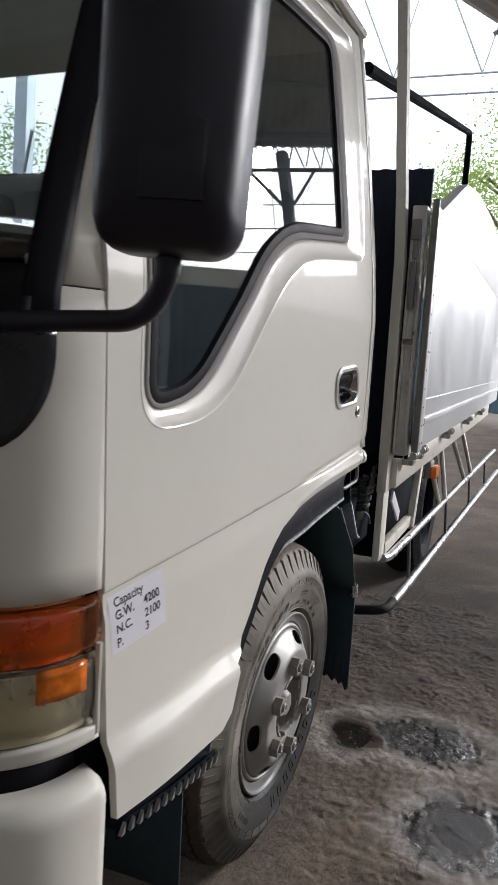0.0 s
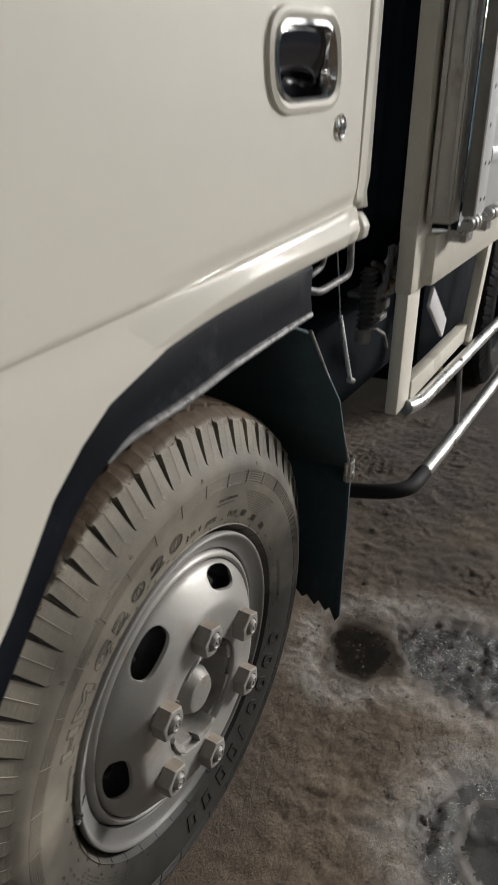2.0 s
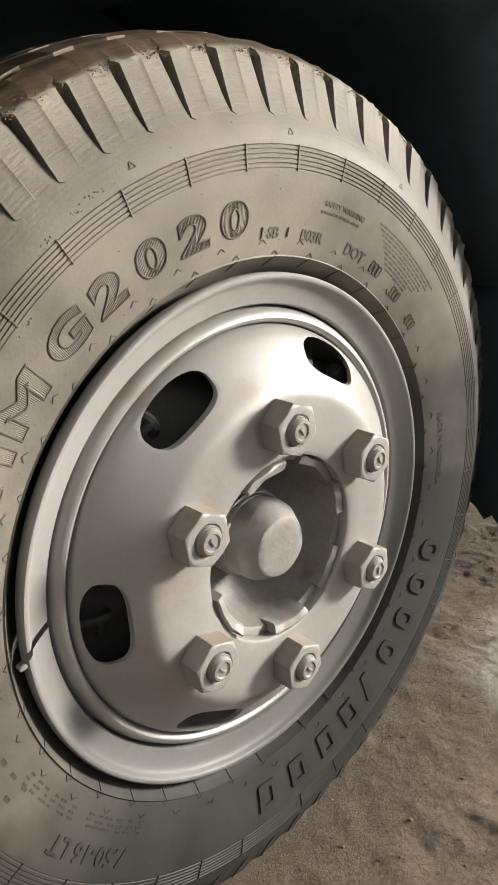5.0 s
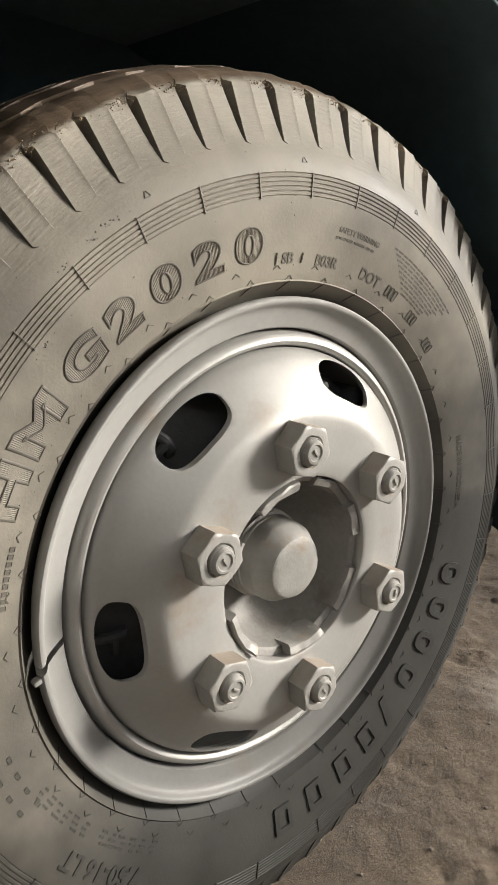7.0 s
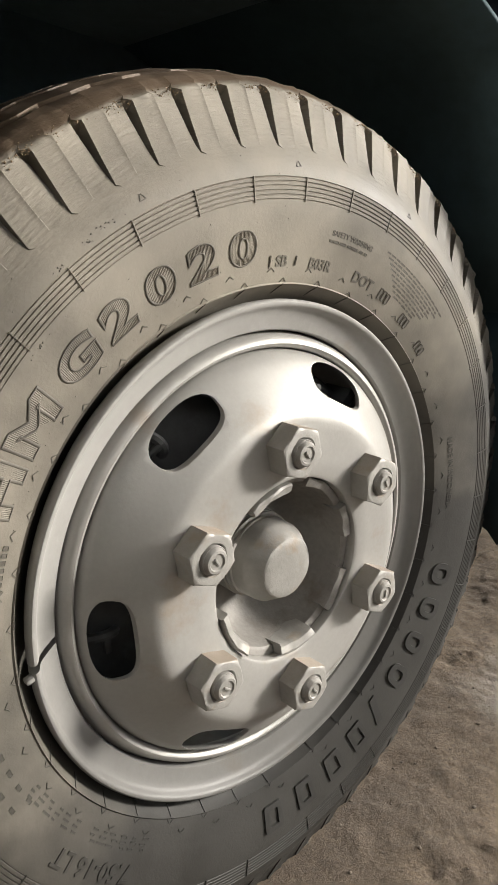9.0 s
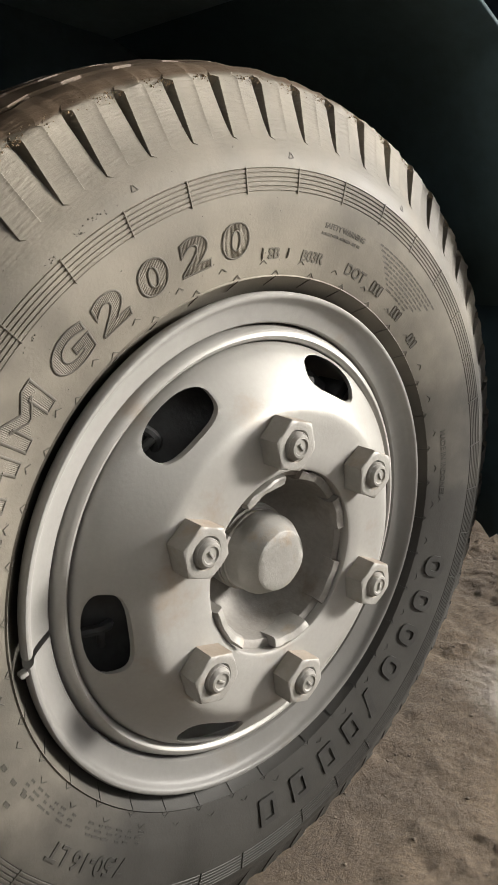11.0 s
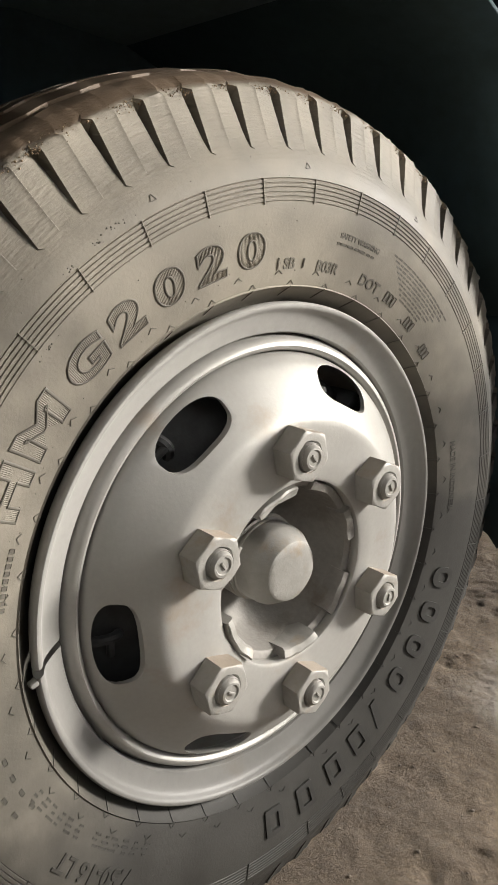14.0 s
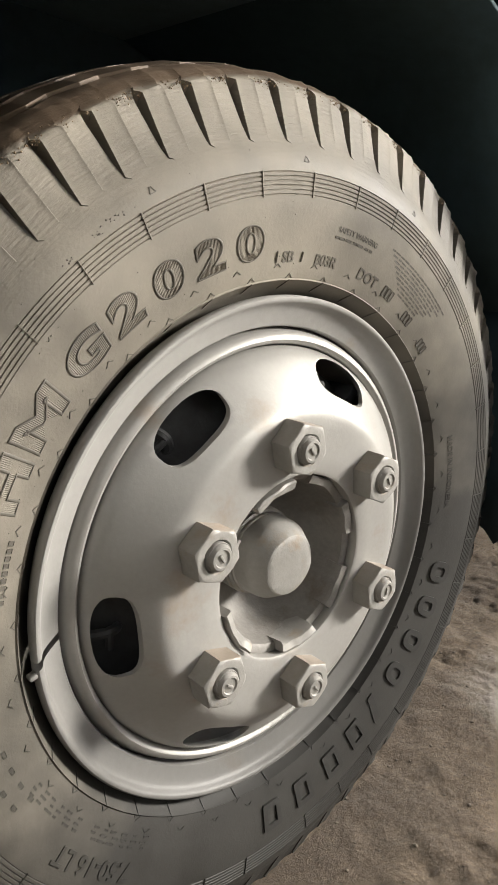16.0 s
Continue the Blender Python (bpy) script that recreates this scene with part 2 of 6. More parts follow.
BRIGHT_STEEL = surface("galvanised_tube", (0.55, 0.55, 0.54), 0.32, 0.85, vary=0.15, scale=20, bump=0.05)
BLACK_PAINT = surface("black_chassis_paint", (0.0045, 0.007, 0.011), 0.85, spec=0.06, vary=0.3, scale=8, bump=0.1)
BLACK_PLASTIC = surface("black_plastic", (0.0115, 0.0115, 0.021), 0.36, vary=0.15, scale=10, fine=300, bump=0.12, bump_scale=900)
GLOSS_BLACK = surface("glossy_black_plastic", (0.012, 0.012, 0.016), 0.14, vary=0.1, bump=0.0)
SEAL = surface("black_rubber_seal", (0.010, 0.010, 0.012), 0.6, spec=0.12, vary=0.15, bump=0.05)
GREY_TRIM = surface("grey_window_frame", (0.31, 0.295, 0.29), 0.8, spec=0.1, vary=0.06, bump=0.03)
FLARE = surface("dusty_black_fender_plastic", (0.0075, 0.009, 0.013), 0.6, spec=0.1, vary=0.3, scale=9, bump=0.1, dirt=(0.07, 0.07, 0.075), dirt_amount=0.16, dirt_scale=9)
# one dark teal in three tones, set to offset the light each part gets
HOUSING = surface("dark_teal_housing_paint", (0.125, 0.180, 0.195), 0.75, spec=0.2, vary=0.25, scale=8, bump=0.08, bump_scale=200)
GUARD = surface("dark_slanted_mudguard", (0.048, 0.079, 0.091), 0.75, spec=0.2, vary=0.25, scale=8, bump=0.08, bump_scale=200)
FLAP = surface("dark_rubber_mudguard", (0.027, 0.046, 0.055), 0.7, spec=0.2, vary=0.25, scale=8, bump=0.08, bump_scale=200)
WORN_EDGE = surface("worn_grey_edge", (0.25, 0.25, 0.25), 0.55, 0.3, vary=0.4, scale=60, bump=0.2, dirt=(0.06, 0.06, 0.06), dirt_amount=0.4, dirt_scale=70)
SILVER = surface("silver_wheel_paint", (0.315, 0.308, 0.290), 0.45, 0.3, spec=0.35, vary=0.08, scale=12, fine=220, bump=0.06, bump_scale=260, dirt=(0.25, 0.18, 0.12), dirt_amount=0.20, dirt_scale=11, rough_vary=0.06)
RING_SILVER = surface("shaded_ring_silver", (0.245, 0.240, 0.228), 0.5, 0.0, vary=0.10, scale=9, fine=150, bump=0.12, bump_scale=120, spec=0.3, dirt=(0.20, 0.17, 0.13), dirt_amount=0.12, dirt_scale=18, rough_vary=0.1)
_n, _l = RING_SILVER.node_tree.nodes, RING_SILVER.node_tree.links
# shade put into the colour: full silver on the upper front, darker elsewhere
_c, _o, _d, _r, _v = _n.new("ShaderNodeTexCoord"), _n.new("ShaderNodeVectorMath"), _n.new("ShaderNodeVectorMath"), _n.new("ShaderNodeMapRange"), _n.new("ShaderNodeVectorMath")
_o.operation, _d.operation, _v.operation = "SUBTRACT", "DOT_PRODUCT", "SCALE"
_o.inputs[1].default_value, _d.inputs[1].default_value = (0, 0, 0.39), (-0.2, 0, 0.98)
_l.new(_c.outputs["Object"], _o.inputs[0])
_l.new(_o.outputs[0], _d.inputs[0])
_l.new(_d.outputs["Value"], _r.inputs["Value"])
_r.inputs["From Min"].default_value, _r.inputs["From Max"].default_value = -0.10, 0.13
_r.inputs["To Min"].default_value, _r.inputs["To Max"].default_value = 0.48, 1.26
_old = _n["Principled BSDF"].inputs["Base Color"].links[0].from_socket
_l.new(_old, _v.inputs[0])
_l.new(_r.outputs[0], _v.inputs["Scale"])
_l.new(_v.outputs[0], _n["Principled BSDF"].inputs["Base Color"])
# darker than the other silver: dirt, plus the hub bowl's shade in the colour
HUB_IRON = surface("silvered_hub_dirt_and_shade", (0.20, 0.19, 0.175), 0.65, 0.2, vary=0.2, scale=25, fine=200, bump=0.35, bump_scale=160, dirt=(0.13, 0.105, 0.08), dirt_amount=0.25, dirt_scale=30)
SILVER_ROUGH = surface("silver_paint_on_cast_iron", (0.25, 0.242, 0.225), 0.55, 0.25, vary=0.12, scale=25, fine=200, bump=0.16, bump_scale=260, dirt=(0.24, 0.165, 0.10), dirt_amount=0.2, dirt_scale=38, rough_vary=0.06)
NUT = surface("dusty_silver_nut_paint", (0.275, 0.267, 0.248), 0.55, 0.2, vary=0.12, scale=25, fine=200, bump=0.2, bump_scale=260, dirt=(0.24, 0.165, 0.10), dirt_amount=0.16, dirt_scale=38, rough_vary=0.06)
_n, _l = NUT.node_tree.nodes, NUT.node_tree.links
# brown dust settled on the upper faces
_g, _s, _r, _x = _n.new("ShaderNodeNewGeometry"), _n.new("ShaderNodeSeparateXYZ"), _n.new("ShaderNodeMapRange"), _n.new("ShaderNodeMix")
_x.data_type = "RGBA"
_l.new(_g.outputs["Normal"], _s.inputs[0])
_l.new(_s.outputs["Z"], _r.inputs["Value"])
_r.inputs["From Min"].default_value, _r.inputs["From Max"].default_value, _r.inputs["To Max"].default_value = 0.60, 0.98, 0.55
_l.new(_r.outputs[0], _x.inputs["Factor"])
_l.new(_n["Principled BSDF"].inputs["Base Color"].links[0].from_socket, _x.inputs["A"])
_x.inputs["B"].default_value = (0.235, 0.165, 0.105, 1)
_l.new(_x.outputs["Result"], _n["Principled BSDF"].inputs["Base Color"])
IRON = surface("dark_brake_iron", (0.042, 0.044, 0.045), 0.7, 0.2, vary=0.4, scale=30, bump=0.4)
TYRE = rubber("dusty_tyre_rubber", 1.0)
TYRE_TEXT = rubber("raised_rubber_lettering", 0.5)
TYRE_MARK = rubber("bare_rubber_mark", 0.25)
AMBER = clear("amber_lens", (0.97, 0.30, 0.055), 0.03, 1.49, 0.95)
AMBER_SOLID = surface("amber_reflector", (0.60, 0.145, 0.010), 0.15, vary=0.4, scale=30, bump=0.1, bump_scale=60)
CLEAR_LENS = clear("clear_lens", (0.88, 0.84, 0.70), 0.03, 1.49, 0.9)
REFLECTOR = surface("lamp_reflector", (0.80, 0.74, 0.58), 0.28, 0.75, vary=0.15, scale=12, bump=0.5, bump_scale=22)
GLASS = clear("tinted_window_glass", (0.88, 0.95, 0.965), 0.0, 1.75)
STICKER = surface("white_vinyl", (0.74, 0.73, 0.76), 0.4, vary=0.03, bump=0.02)
INK = surface("black_ink", (0.03, 0.03, 0.035), 0.5, vary=0.05, bump=0)
CHROME = surface("chromed_plastic", (0.75, 0.75, 0.75), 0.12, 1.0, vary=0.03, bump=0)
SEAT = surface("dark_seat_vinyl", (0.20, 0.22, 0.225), 0.6, vary=0.2, scale=9, bump=0.15)
DASH = surface("grey_cab_trim", (0.44, 0.455, 0.45), 0.6, vary=0.15, bump=0.1)
BOARD = surface("black_corrugated_board", (0.012, 0.020, 0.036), 0.65, spec=0.25, vary=0.25, scale=12, bump=0.2)
SHED_STEEL = surface("painted_roof_steel", (0.34, 0.38, 0.42), 0.55, 0.2, vary=0.2, scale=2, bump=0.05)
SHED_SHEET = surface("weathered_roof_sheet", (0.48, 0.47, 0.455), 0.6, 0.0, vary=0.25, scale=1.5, bump=0.1, dirt=(0.14, 0.10, 0.07), dirt_amount=0.3, dirt_scale=0.8)
DARK_SHEET = surface("dark_weathered_sheet", (0.06, 0.105, 0.13), 0.7, 0.1, vary=0.3, scale=1.5, bump=0.1)
CONCRETE = surface("pale_concrete", (0.42, 0.38, 0.32), 0.85, vary=0.2, scale=1.2, bump=0.4, bump_scale=25)
BARK = surface("bark", (0.12, 0.09, 0.06), 0.9, vary=0.4, scale=6, bump=0.6, bump_scale=20)
LEAF = surface("leaf", (0.17, 0.27, 0.06), 0.55, vary=0.5, scale=1.3, fine=8, bump=0)
_n, _l = LEAF.node_tree.nodes, LEAF.node_tree.links
_t, _m = _n.new("ShaderNodeBsdfTranslucent"), _n.new("ShaderNodeMixShader")
_t.inputs[0].default_value = (0.25, 0.38, 0.06, 1)
_l.new(_n["Principled BSDF"].outputs[0], _m.inputs[1])
_l.new(_t.outputs[0], _m.inputs[2])
_l.new(_m.outputs[0], _n["Material Output"].inputs[0])
STONE = surface("grit", (0.14, 0.115, 0.09), 0.9, vary=0.5, scale=30, bump=0.4, bump_scale=200)
GROUND = ground_material()

# ---- helpers of this scene ----


def mesh_of(name, verts, faces, mat, smooth=True, sharp=35):
    me = bpy.data.meshes.new(name)
    me.from_pydata(verts, [], faces)
    me.materials.append(mat)
    if smooth:
        me.shade_smooth()
        me.set_sharp_from_angle(angle=radians(sharp))
    return me


def place(name, me, parent=None, label="", base=None):
    ob = new(name, me)
    if parent is not None:
        ob.parent = parent
        if base is not None:
            ob.matrix_parent_inverse = Matrix.Translation(base).inverted()
    if label:
        ob["label"] = label
    return ob


def part(name, bm, mat, parent, label="", smooth=True, sharp=35, base=None, face=None):
    """Links a bmesh as one mesh under a thing or a part; face: the way in which an open skin looks."""
    me = bpy.data.meshes.new(name)
    bmesh.ops.recalc_face_normals(bm, faces=bm.faces)
    if face is not None and sum(f.calc_area() * f.normal.dot(Vector(face)) for f in bm.faces) < 0:
        bmesh.ops.reverse_faces(bm, faces=bm.faces)
    bm.to_mesh(me)
    bm.free()
    me.materials.append(mat)
    if smooth:
        me.shade_smooth()
        me.set_sharp_from_angle(angle=radians(sharp))
    if base is None and parent is not None and parent.type == "EMPTY":
        base = parent.location.copy()
    return place(name, me, parent, label, base)


def thing(name, at, label, category, group="", kind=""):
    e = new(name)
    e.empty_display_size = 0.2
    e.location = at
    return tagged(e, label, category, group, kind)


def box(bm, lo, hi, bevel=0.0, m=None):
    """Adds a box between two corners, its edges bevelled."""
    r = bmesh.ops.create_cube(bm, size=1.0)
    vs = r["verts"]
    lo, hi = Vector(lo), Vector(hi)
    for v in vs:
        v.co = Vector([(lo[i] + hi[i]) / 2 + v.co[i] * (hi[i] - lo[i]) for i in range(3)])
    if bevel:
        es = list({e for v in vs for e in v.link_edges})
        out = bmesh.ops.bevel(bm, geom=es, offset=bevel, segments=2, affect="EDGES", profile=0.5)
        vs = list({v for f in out["faces"] for v in f.verts} | {v for v in vs if v.is_valid})
    if m is not None:
        bmesh.ops.transform(bm, matrix=m, verts=vs)
    return vs


def tube(bm, pts, r, sides=12, cap=True):
    """A round bar along a bent line; the bends are rounded off."""
    pts = [Vector(p) for p in pts]
    path = [pts[0]]
    for i in range(1, len(pts) - 1):
        a, b, c = pts[i - 1], pts[i], pts[i + 1]
        d = min((b - a).length, (c - b).length, 6 * r) * 0.5
        p, q = b + (a - b).normalized() * d, b + (c - b).normalized() * d
        for k in range(6):
            t = k / 5
            path.append((1 - t) ** 2 * p + 2 * t * (1 - t) * b + t * t * q)
    path.append(pts[-1])
    rings = []
    up = None
    for i, p in enumerate(path):
        d = (path[min(i + 1, len(path) - 1)] - path[max(i - 1, 0)]).normalized()
        if up is None:
            up = Vector((0, 0, 1)) if abs(d.z) < 0.9 else Vector((1, 0, 0))
        s = d.cross(up).normalized()
        up = s.cross(d).normalized()
        rr = r[i] if isinstance(r, list) else r
        rings.append([bm.verts.new(p + rr * (math.cos(a) * s + math.sin(a) * up)) for a in [2 * math.pi * k / sides for k in range(sides)]])
    for a, b in zip(rings, rings[1:]):
        for k in range(sides):
            bm.faces.new((a[k], a[(k + 1) % sides], b[(k + 1) % sides], b[k]))
    if cap:
        bm.faces.new(rings[0][::-1])
        bm.faces.new(rings[-1])


def sheet(bm, rows):
    """A skin through rows of points of equal length."""
    vs = [[bm.verts.new(p) for p in row] for row in rows]
    for a, b in zip(vs, vs[1:]):
        for k in range(len(a) - 1):
            bm.faces.new((a[k], a[k + 1], b[k + 1], b[k]))
    return vs


def thicken(ob, t, offset=-1.0):
    """Gives a skin its thickness, to the inside (-1) or to both sides (0)."""
    md = ob.modifiers.new("thickness", "SOLIDIFY")
    md.thickness, md.offset, md.use_even_offset = t, offset, False
    return ob


def lathe(bm, profile, segs=96, a0=0.0, a1=360.0, z0=0.39, closed=False):
    """Turns a profile of (radius, y) round the wheel's axle."""
    full = abs(a1 - a0) >= 360
    n = segs if full else segs + 1
    rings = []
    for r, y in profile:
        if r < 1e-6:
            rings.append([bm.verts.new((0, y, z0))])
        else:
            rings.append([bm.verts.new((r * math.cos(t), y, z0 + r * math.sin(t))) for t in [radians(a0 + (a1 - a0) * k / segs) for k in range(n)]])
    pairs = list(zip(rings, rings[1:]))
    if closed:
        pairs.append((rings[-1], rings[0]))
    for a, b in pairs:
        for k in range(segs):
            i, j = k, (k + 1) % n
            if len(a) == 1:
                bm.faces.new((a[0], b[j], b[i]))
            elif len(b) == 1:
                bm.faces.new((a[i], a[j], b[0]))
            else:
                bm.faces.new((a[i], a[j], b[j], b[i]))
    if closed and not full:
        bm.faces.new([r[0] for r in rings])
        bm.faces.new([r[-1] for r in rings][::-1])


def solid_mesh(ob):
    """The mesh of an object with its modifiers worked in; the object is taken away."""
    bpy.context.view_layer.update()
    me = bpy.data.meshes.new_from_object(ob.evaluated_get(bpy.context.evaluated_depsgraph_get()))
    bpy.data.objects.remove(ob)
    return me


def letters(body, extrude=0.0, weight=0.0, outline=0.0):
    """Built-in letters as points and faces, lower left corner at 0, cap height 1."""
    cu = bpy.data.curves.new("letters", "FONT")
    cu.body, cu.size, cu.offset, cu.resolution_u = body, 1.0, weight, 5
    if outline:
        cu.fill_mode, cu.bevel_depth, cu.bevel_resolution = "NONE", outline, 1
    else:
        cu.extrude = extrude
    me = solid_mesh(new("letters", cu))
    pts = np.array([v.co[:] for v in me.vertices])
    faces = [tuple(p.vertices) for p in me.polygons]
    bpy.data.meshes.remove(me)
    return pts, faces

# ---- ground ----


def smooth_step(a, b, x):
    t = min(1.0, max(0.0, (x - a) / (b - a)))
    return t * t * (3 - 2 * t)



def graded(lo, hi, c0, c1, fine, coarse):
    """Grid lines, fine between c0 and c1 and wider and wider outside."""
    out = list(np.arange(c0, c1 + 1e-9, fine))
    step, x = fine, c1
    while x < hi:
        step = min(step * 1.25, coarse)
        x += step
        out.append(min(x, hi))
    step, x = fine, c0
    while x > lo:
        step = min(step * 1.25, coarse)
        x -= step
        out.insert(0, max(x, lo))
    return np.array(out)


# the pool, the churned shining mud beside it and a second churned place with a smooth middle: x, y and half sizes
POOL = (0.69, -0.015, 0.130, 0.105)
CHURNED = (0.750, -0.250, 0.165, 0.235)
# where shade beside and under the truck is painted into the soil
SHADE_PATCH = (2.1, -0.15, 1.15, 0.62)
SECOND = (0.285, -0.415, 0.185, 0.165)


def swirl(x, y):
    return x + 0.07 * noise.noise((x * 7, y * 7, 40.0)) + 0.03 * noise.noise((x * 19, y * 19, 41.0)), y + 0.07 * noise.noise((x * 7, y * 7, 44.0)) + 0.03 * noise.noise((x * 19, y * 19, 45.0))


def apart(x, y, zone):
    return math.sqrt(((x - zone[0]) / zone[2]) ** 2 + ((y - zone[1]) / zone[3]) ** 2)


def mud(x, y):
    """How far a place is still water, churned mud, wet, and crusted with pale dried silt."""
    if not (-0.2 < x < 1.4 and -0.95 < y < 0.4):
        return 0.0, 0.0, 0.0, 0.0
    x, y = x + 0.5 * (swirl(x, y)[0] - x), y + 0.5 * (swirl(x, y)[1] - y)
    p, c, s = apart(x, y, POOL), apart(x, y, CHURNED), apart(x, y, SECOND)
    pool = smooth_step(1.0, 0.72, p)
    churn = max(smooth_step(1.25, 0.60, c) * smooth_step(0.70, 1.10, p), smooth_step(1.22, 0.80, s) * smooth_step(0.30, 0.65, s))
    flat_mud = smooth_step(0.75, 0.40, s)
    wet = max(smooth_step(1.45, 0.50, p), 0.95 * churn, flat_mud)
    d = min(p * 0.86, c, s)
    crust = 0.75 * smooth_step(0.80, 1.10, d) * smooth_step(1.65, 1.05, d)
    return max(pool, 0.7 * flat_mud), churn, wet, crust


def earth_height(x, y):
    """The relief of the earth: lumps, crumbs and cracks beside the truck, broad swells further off."""
    out = max(FINE[0] - x, x - FINE[1], FINE[2] - y, y - FINE[3], 0.0)
    h = 0.010 * noise.noise((x * 1.3, y * 1.3, 0.0)) * smooth_step(2.5, 0.6, out) + 0.008 * noise.noise((x * 4.1, y * 4.1, 3.0)) * smooth_step(0.7, 0.15, out)
    near = math.exp(-((x / 0.25) ** 2 + ((y - 0.13) / 0.16) ** 2))
    still, churn, wet_, _ = mud(x, y)
    small = smooth_step(0.14, 0.0, out)
    if small > 0.0:
        g = 0.005 * noise.noise((x * 11, y * 11, 7.0)) + 0.0030 * noise.noise((x * 31, y * 31, 1.0)) + 0.006 * max(0.0, noise.noise((x * 22, y * 22, 9.0)) - 0.22)
        if churn > 0.03:
            g += churn * (0.0026 * noise.noise((x * 44, y * 44, 2.0)) + 0.0024 * noise.noise((x * 82, y * 82, 4.0)))
        crumbs = max(0.08, 0.24 + 0.6 * noise.noise((x * 5.0, y * 5.0, 12.0)))
        g += crumbs * (0.011 * max(0.0, noise.noise((x * 44, y * 44, 15.0)) - 0.05) + 0.006 * noise.noise((x * 75, y * 75, 18.0)))
        crack = max(0.0, 1.0 - 15.0 * abs(noise.noise((x * 8.3, y * 8.3, 21.0)))) * max(0.0, noise.noise((x * 3.7, y * 3.7, 5.0)) + 0.1)
        g -= 0.005 * crack * (0.6 + noise.noise((x * 60, y * 60, 8.0)))
        g += 0.0028 * max(0.0, noise.noise((x * 21, y * 21, 30.0))) ** 0.6 - 0.001
        h += small * g
    return h * (1 - 0.8 * near) * (1 - 0.88 * still) - 0.004 - 0.006 * wet_


FINE = (-0.3, 2.2, -0.85, 0.45)
gx = graded(-60, 90, FINE[0], FINE[1], 0.0058, 12.0)
gy = graded(-60, 70, FINE[2], FINE[3], 0.0058, 12.0)
gv, wet, crust, yard, pools, truck_shade = [], [], [], [], [], []
for yy in gy:
    for xx in gx:
        still_, churn_, w_, c_ = mud(xx, yy)
        gv.append((xx, yy, earth_height(xx, yy)))
        wet.append(w_)
        crust.append(c_)
        pools.append(still_)
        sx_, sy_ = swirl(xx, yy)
        truck_shade.append(smooth_step(1.15, 0.55, apart(sx_, sy_, SHADE_PATCH)))
        yard.append(smooth_step(11.0, 12.0, xx * 0.743 - yy * 0.669))
nx = len(gx)
gf = [(j * nx + i, j * nx + i + 1, (j + 1) * nx + i + 1, (j + 1) * nx + i) for j in range(len(gy) - 1) for i in range(nx - 1)]
gme = mesh_of("ground", gv, gf, GROUND, sharp=180)
for attr_name, values in (("wet", wet), ("crust", crust), ("yard", yard), ("pool", pools), ("truck_shade", truck_shade)):
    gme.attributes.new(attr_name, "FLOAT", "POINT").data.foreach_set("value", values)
tagged(new("ground", gme), "packed brown earth floor with wet patches and painted shade by the truck", "ground", kind="structure")

# loose grit on the earth
rng = random.Random(4)
bm = bmesh.new()
bmesh.ops.create_icosphere(bm, subdivisions=1, radius=1.0)
ball_v, ball_f = [v.co.copy() for v in bm.verts], [[v.index for v in f.verts] for f in bm.faces]
bm.free()
grit_v, grit_f = [], []
for _ in range(2600):
    x, y = rng.uniform(-0.2, 1.6), rng.uniform(-1.0, 0.4)
    g = rng.choice((0.0008, 0.0010, 0.0012, 0.0014, 0.0017, 0.0024))
    sx, sy, z = g * rng.uniform(0.7, 1.6), g * rng.uniform(0.7, 1.6), earth_height(x, y) + 0.15 * g
    i = len(grit_v)
    grit_v += [(x + v.x * sx * rng.uniform(0.8, 1.2), y + v.y * sy * rng.uniform(0.8, 1.2), z + v.z * g * 0.7) for v in ball_v]
    grit_f += [[i + k for k in f] for f in ball_f]
tagged(place("grit", mesh_of("grit", grit_v, grit_f, STONE, smooth=False)), "loose grit scattered over the earth floor", "grit", kind="stuff")

# ---- shed: it stands askew to the truck; u runs out to the open side, v along it ----
UX, UY = 0.743, -0.669
EAVE_Z, RIDGE_Z = 5.6, 7.6
EAVE_U, RIDGE_U, BACK_U = 10.9, 1.0, -9.0
V0, V1 = -9.0, 8.0


def at_shed(u, v, z):
    return (u * UX - v * UY, u * UY + v * UX, z)


def roof_z(u):
    t = (EAVE_U - u) / (EAVE_U - RIDGE_U) if u > RIDGE_U else (u - BACK_U) / (RIDGE_U - BACK_U)
    return EAVE_Z + (RIDGE_Z - EAVE_Z) * t


n = int((V1 - V0) / 0.12)
bm = bmesh.new()
sheet(bm, [[at_shed(u, V0 + 0.12 * i, roof_z(u) + 0.16 + (0.035 if i % 2 else 0.0)) for i in range(n + 1)] for u in (BACK_U, RIDGE_U, EAVE_U + 0.3)])
tagged(thicken(part("ceiling", bm, SHED_SHEET, None, smooth=False), 0.01), "weathered corrugated roof sheeting on steel trusses", "roof", kind="structure")


def truss(v):
    bm = bmesh.new()
    low = EAVE_Z - 0.15
    us = [BACK_U + (EAVE_U - BACK_U) * i / 18 for i in range(19)]
    tube(bm, [at_shed(BACK_U, v, roof_z(BACK_U)), at_shed(RIDGE_U, v, RIDGE_Z)], 0.045, 6)
    tube(bm, [at_shed(RIDGE_U, v, RIDGE_Z), at_shed(EAVE_U, v, EAVE_Z)], 0.045, 6)
    tube(bm, [at_shed(BACK_U, v, low), at_shed(EAVE_U, v, low)], 0.045, 6)
    for p, q in zip(us, us[1:]):
        m = (p + q) / 2
        tube(bm, [at_shed(p, v, low), at_shed(m, v, roof_z(m))], 0.024, 5)
        tube(bm, [at_shed(m, v, roof_z(m)), at_shed(q, v, low)], 0.024, 5)
    return tagged(part("roof_truss", bm, SHED_STEEL, None), "grey painted tubular steel roof truss", "truss", "roof trusses", "structure")


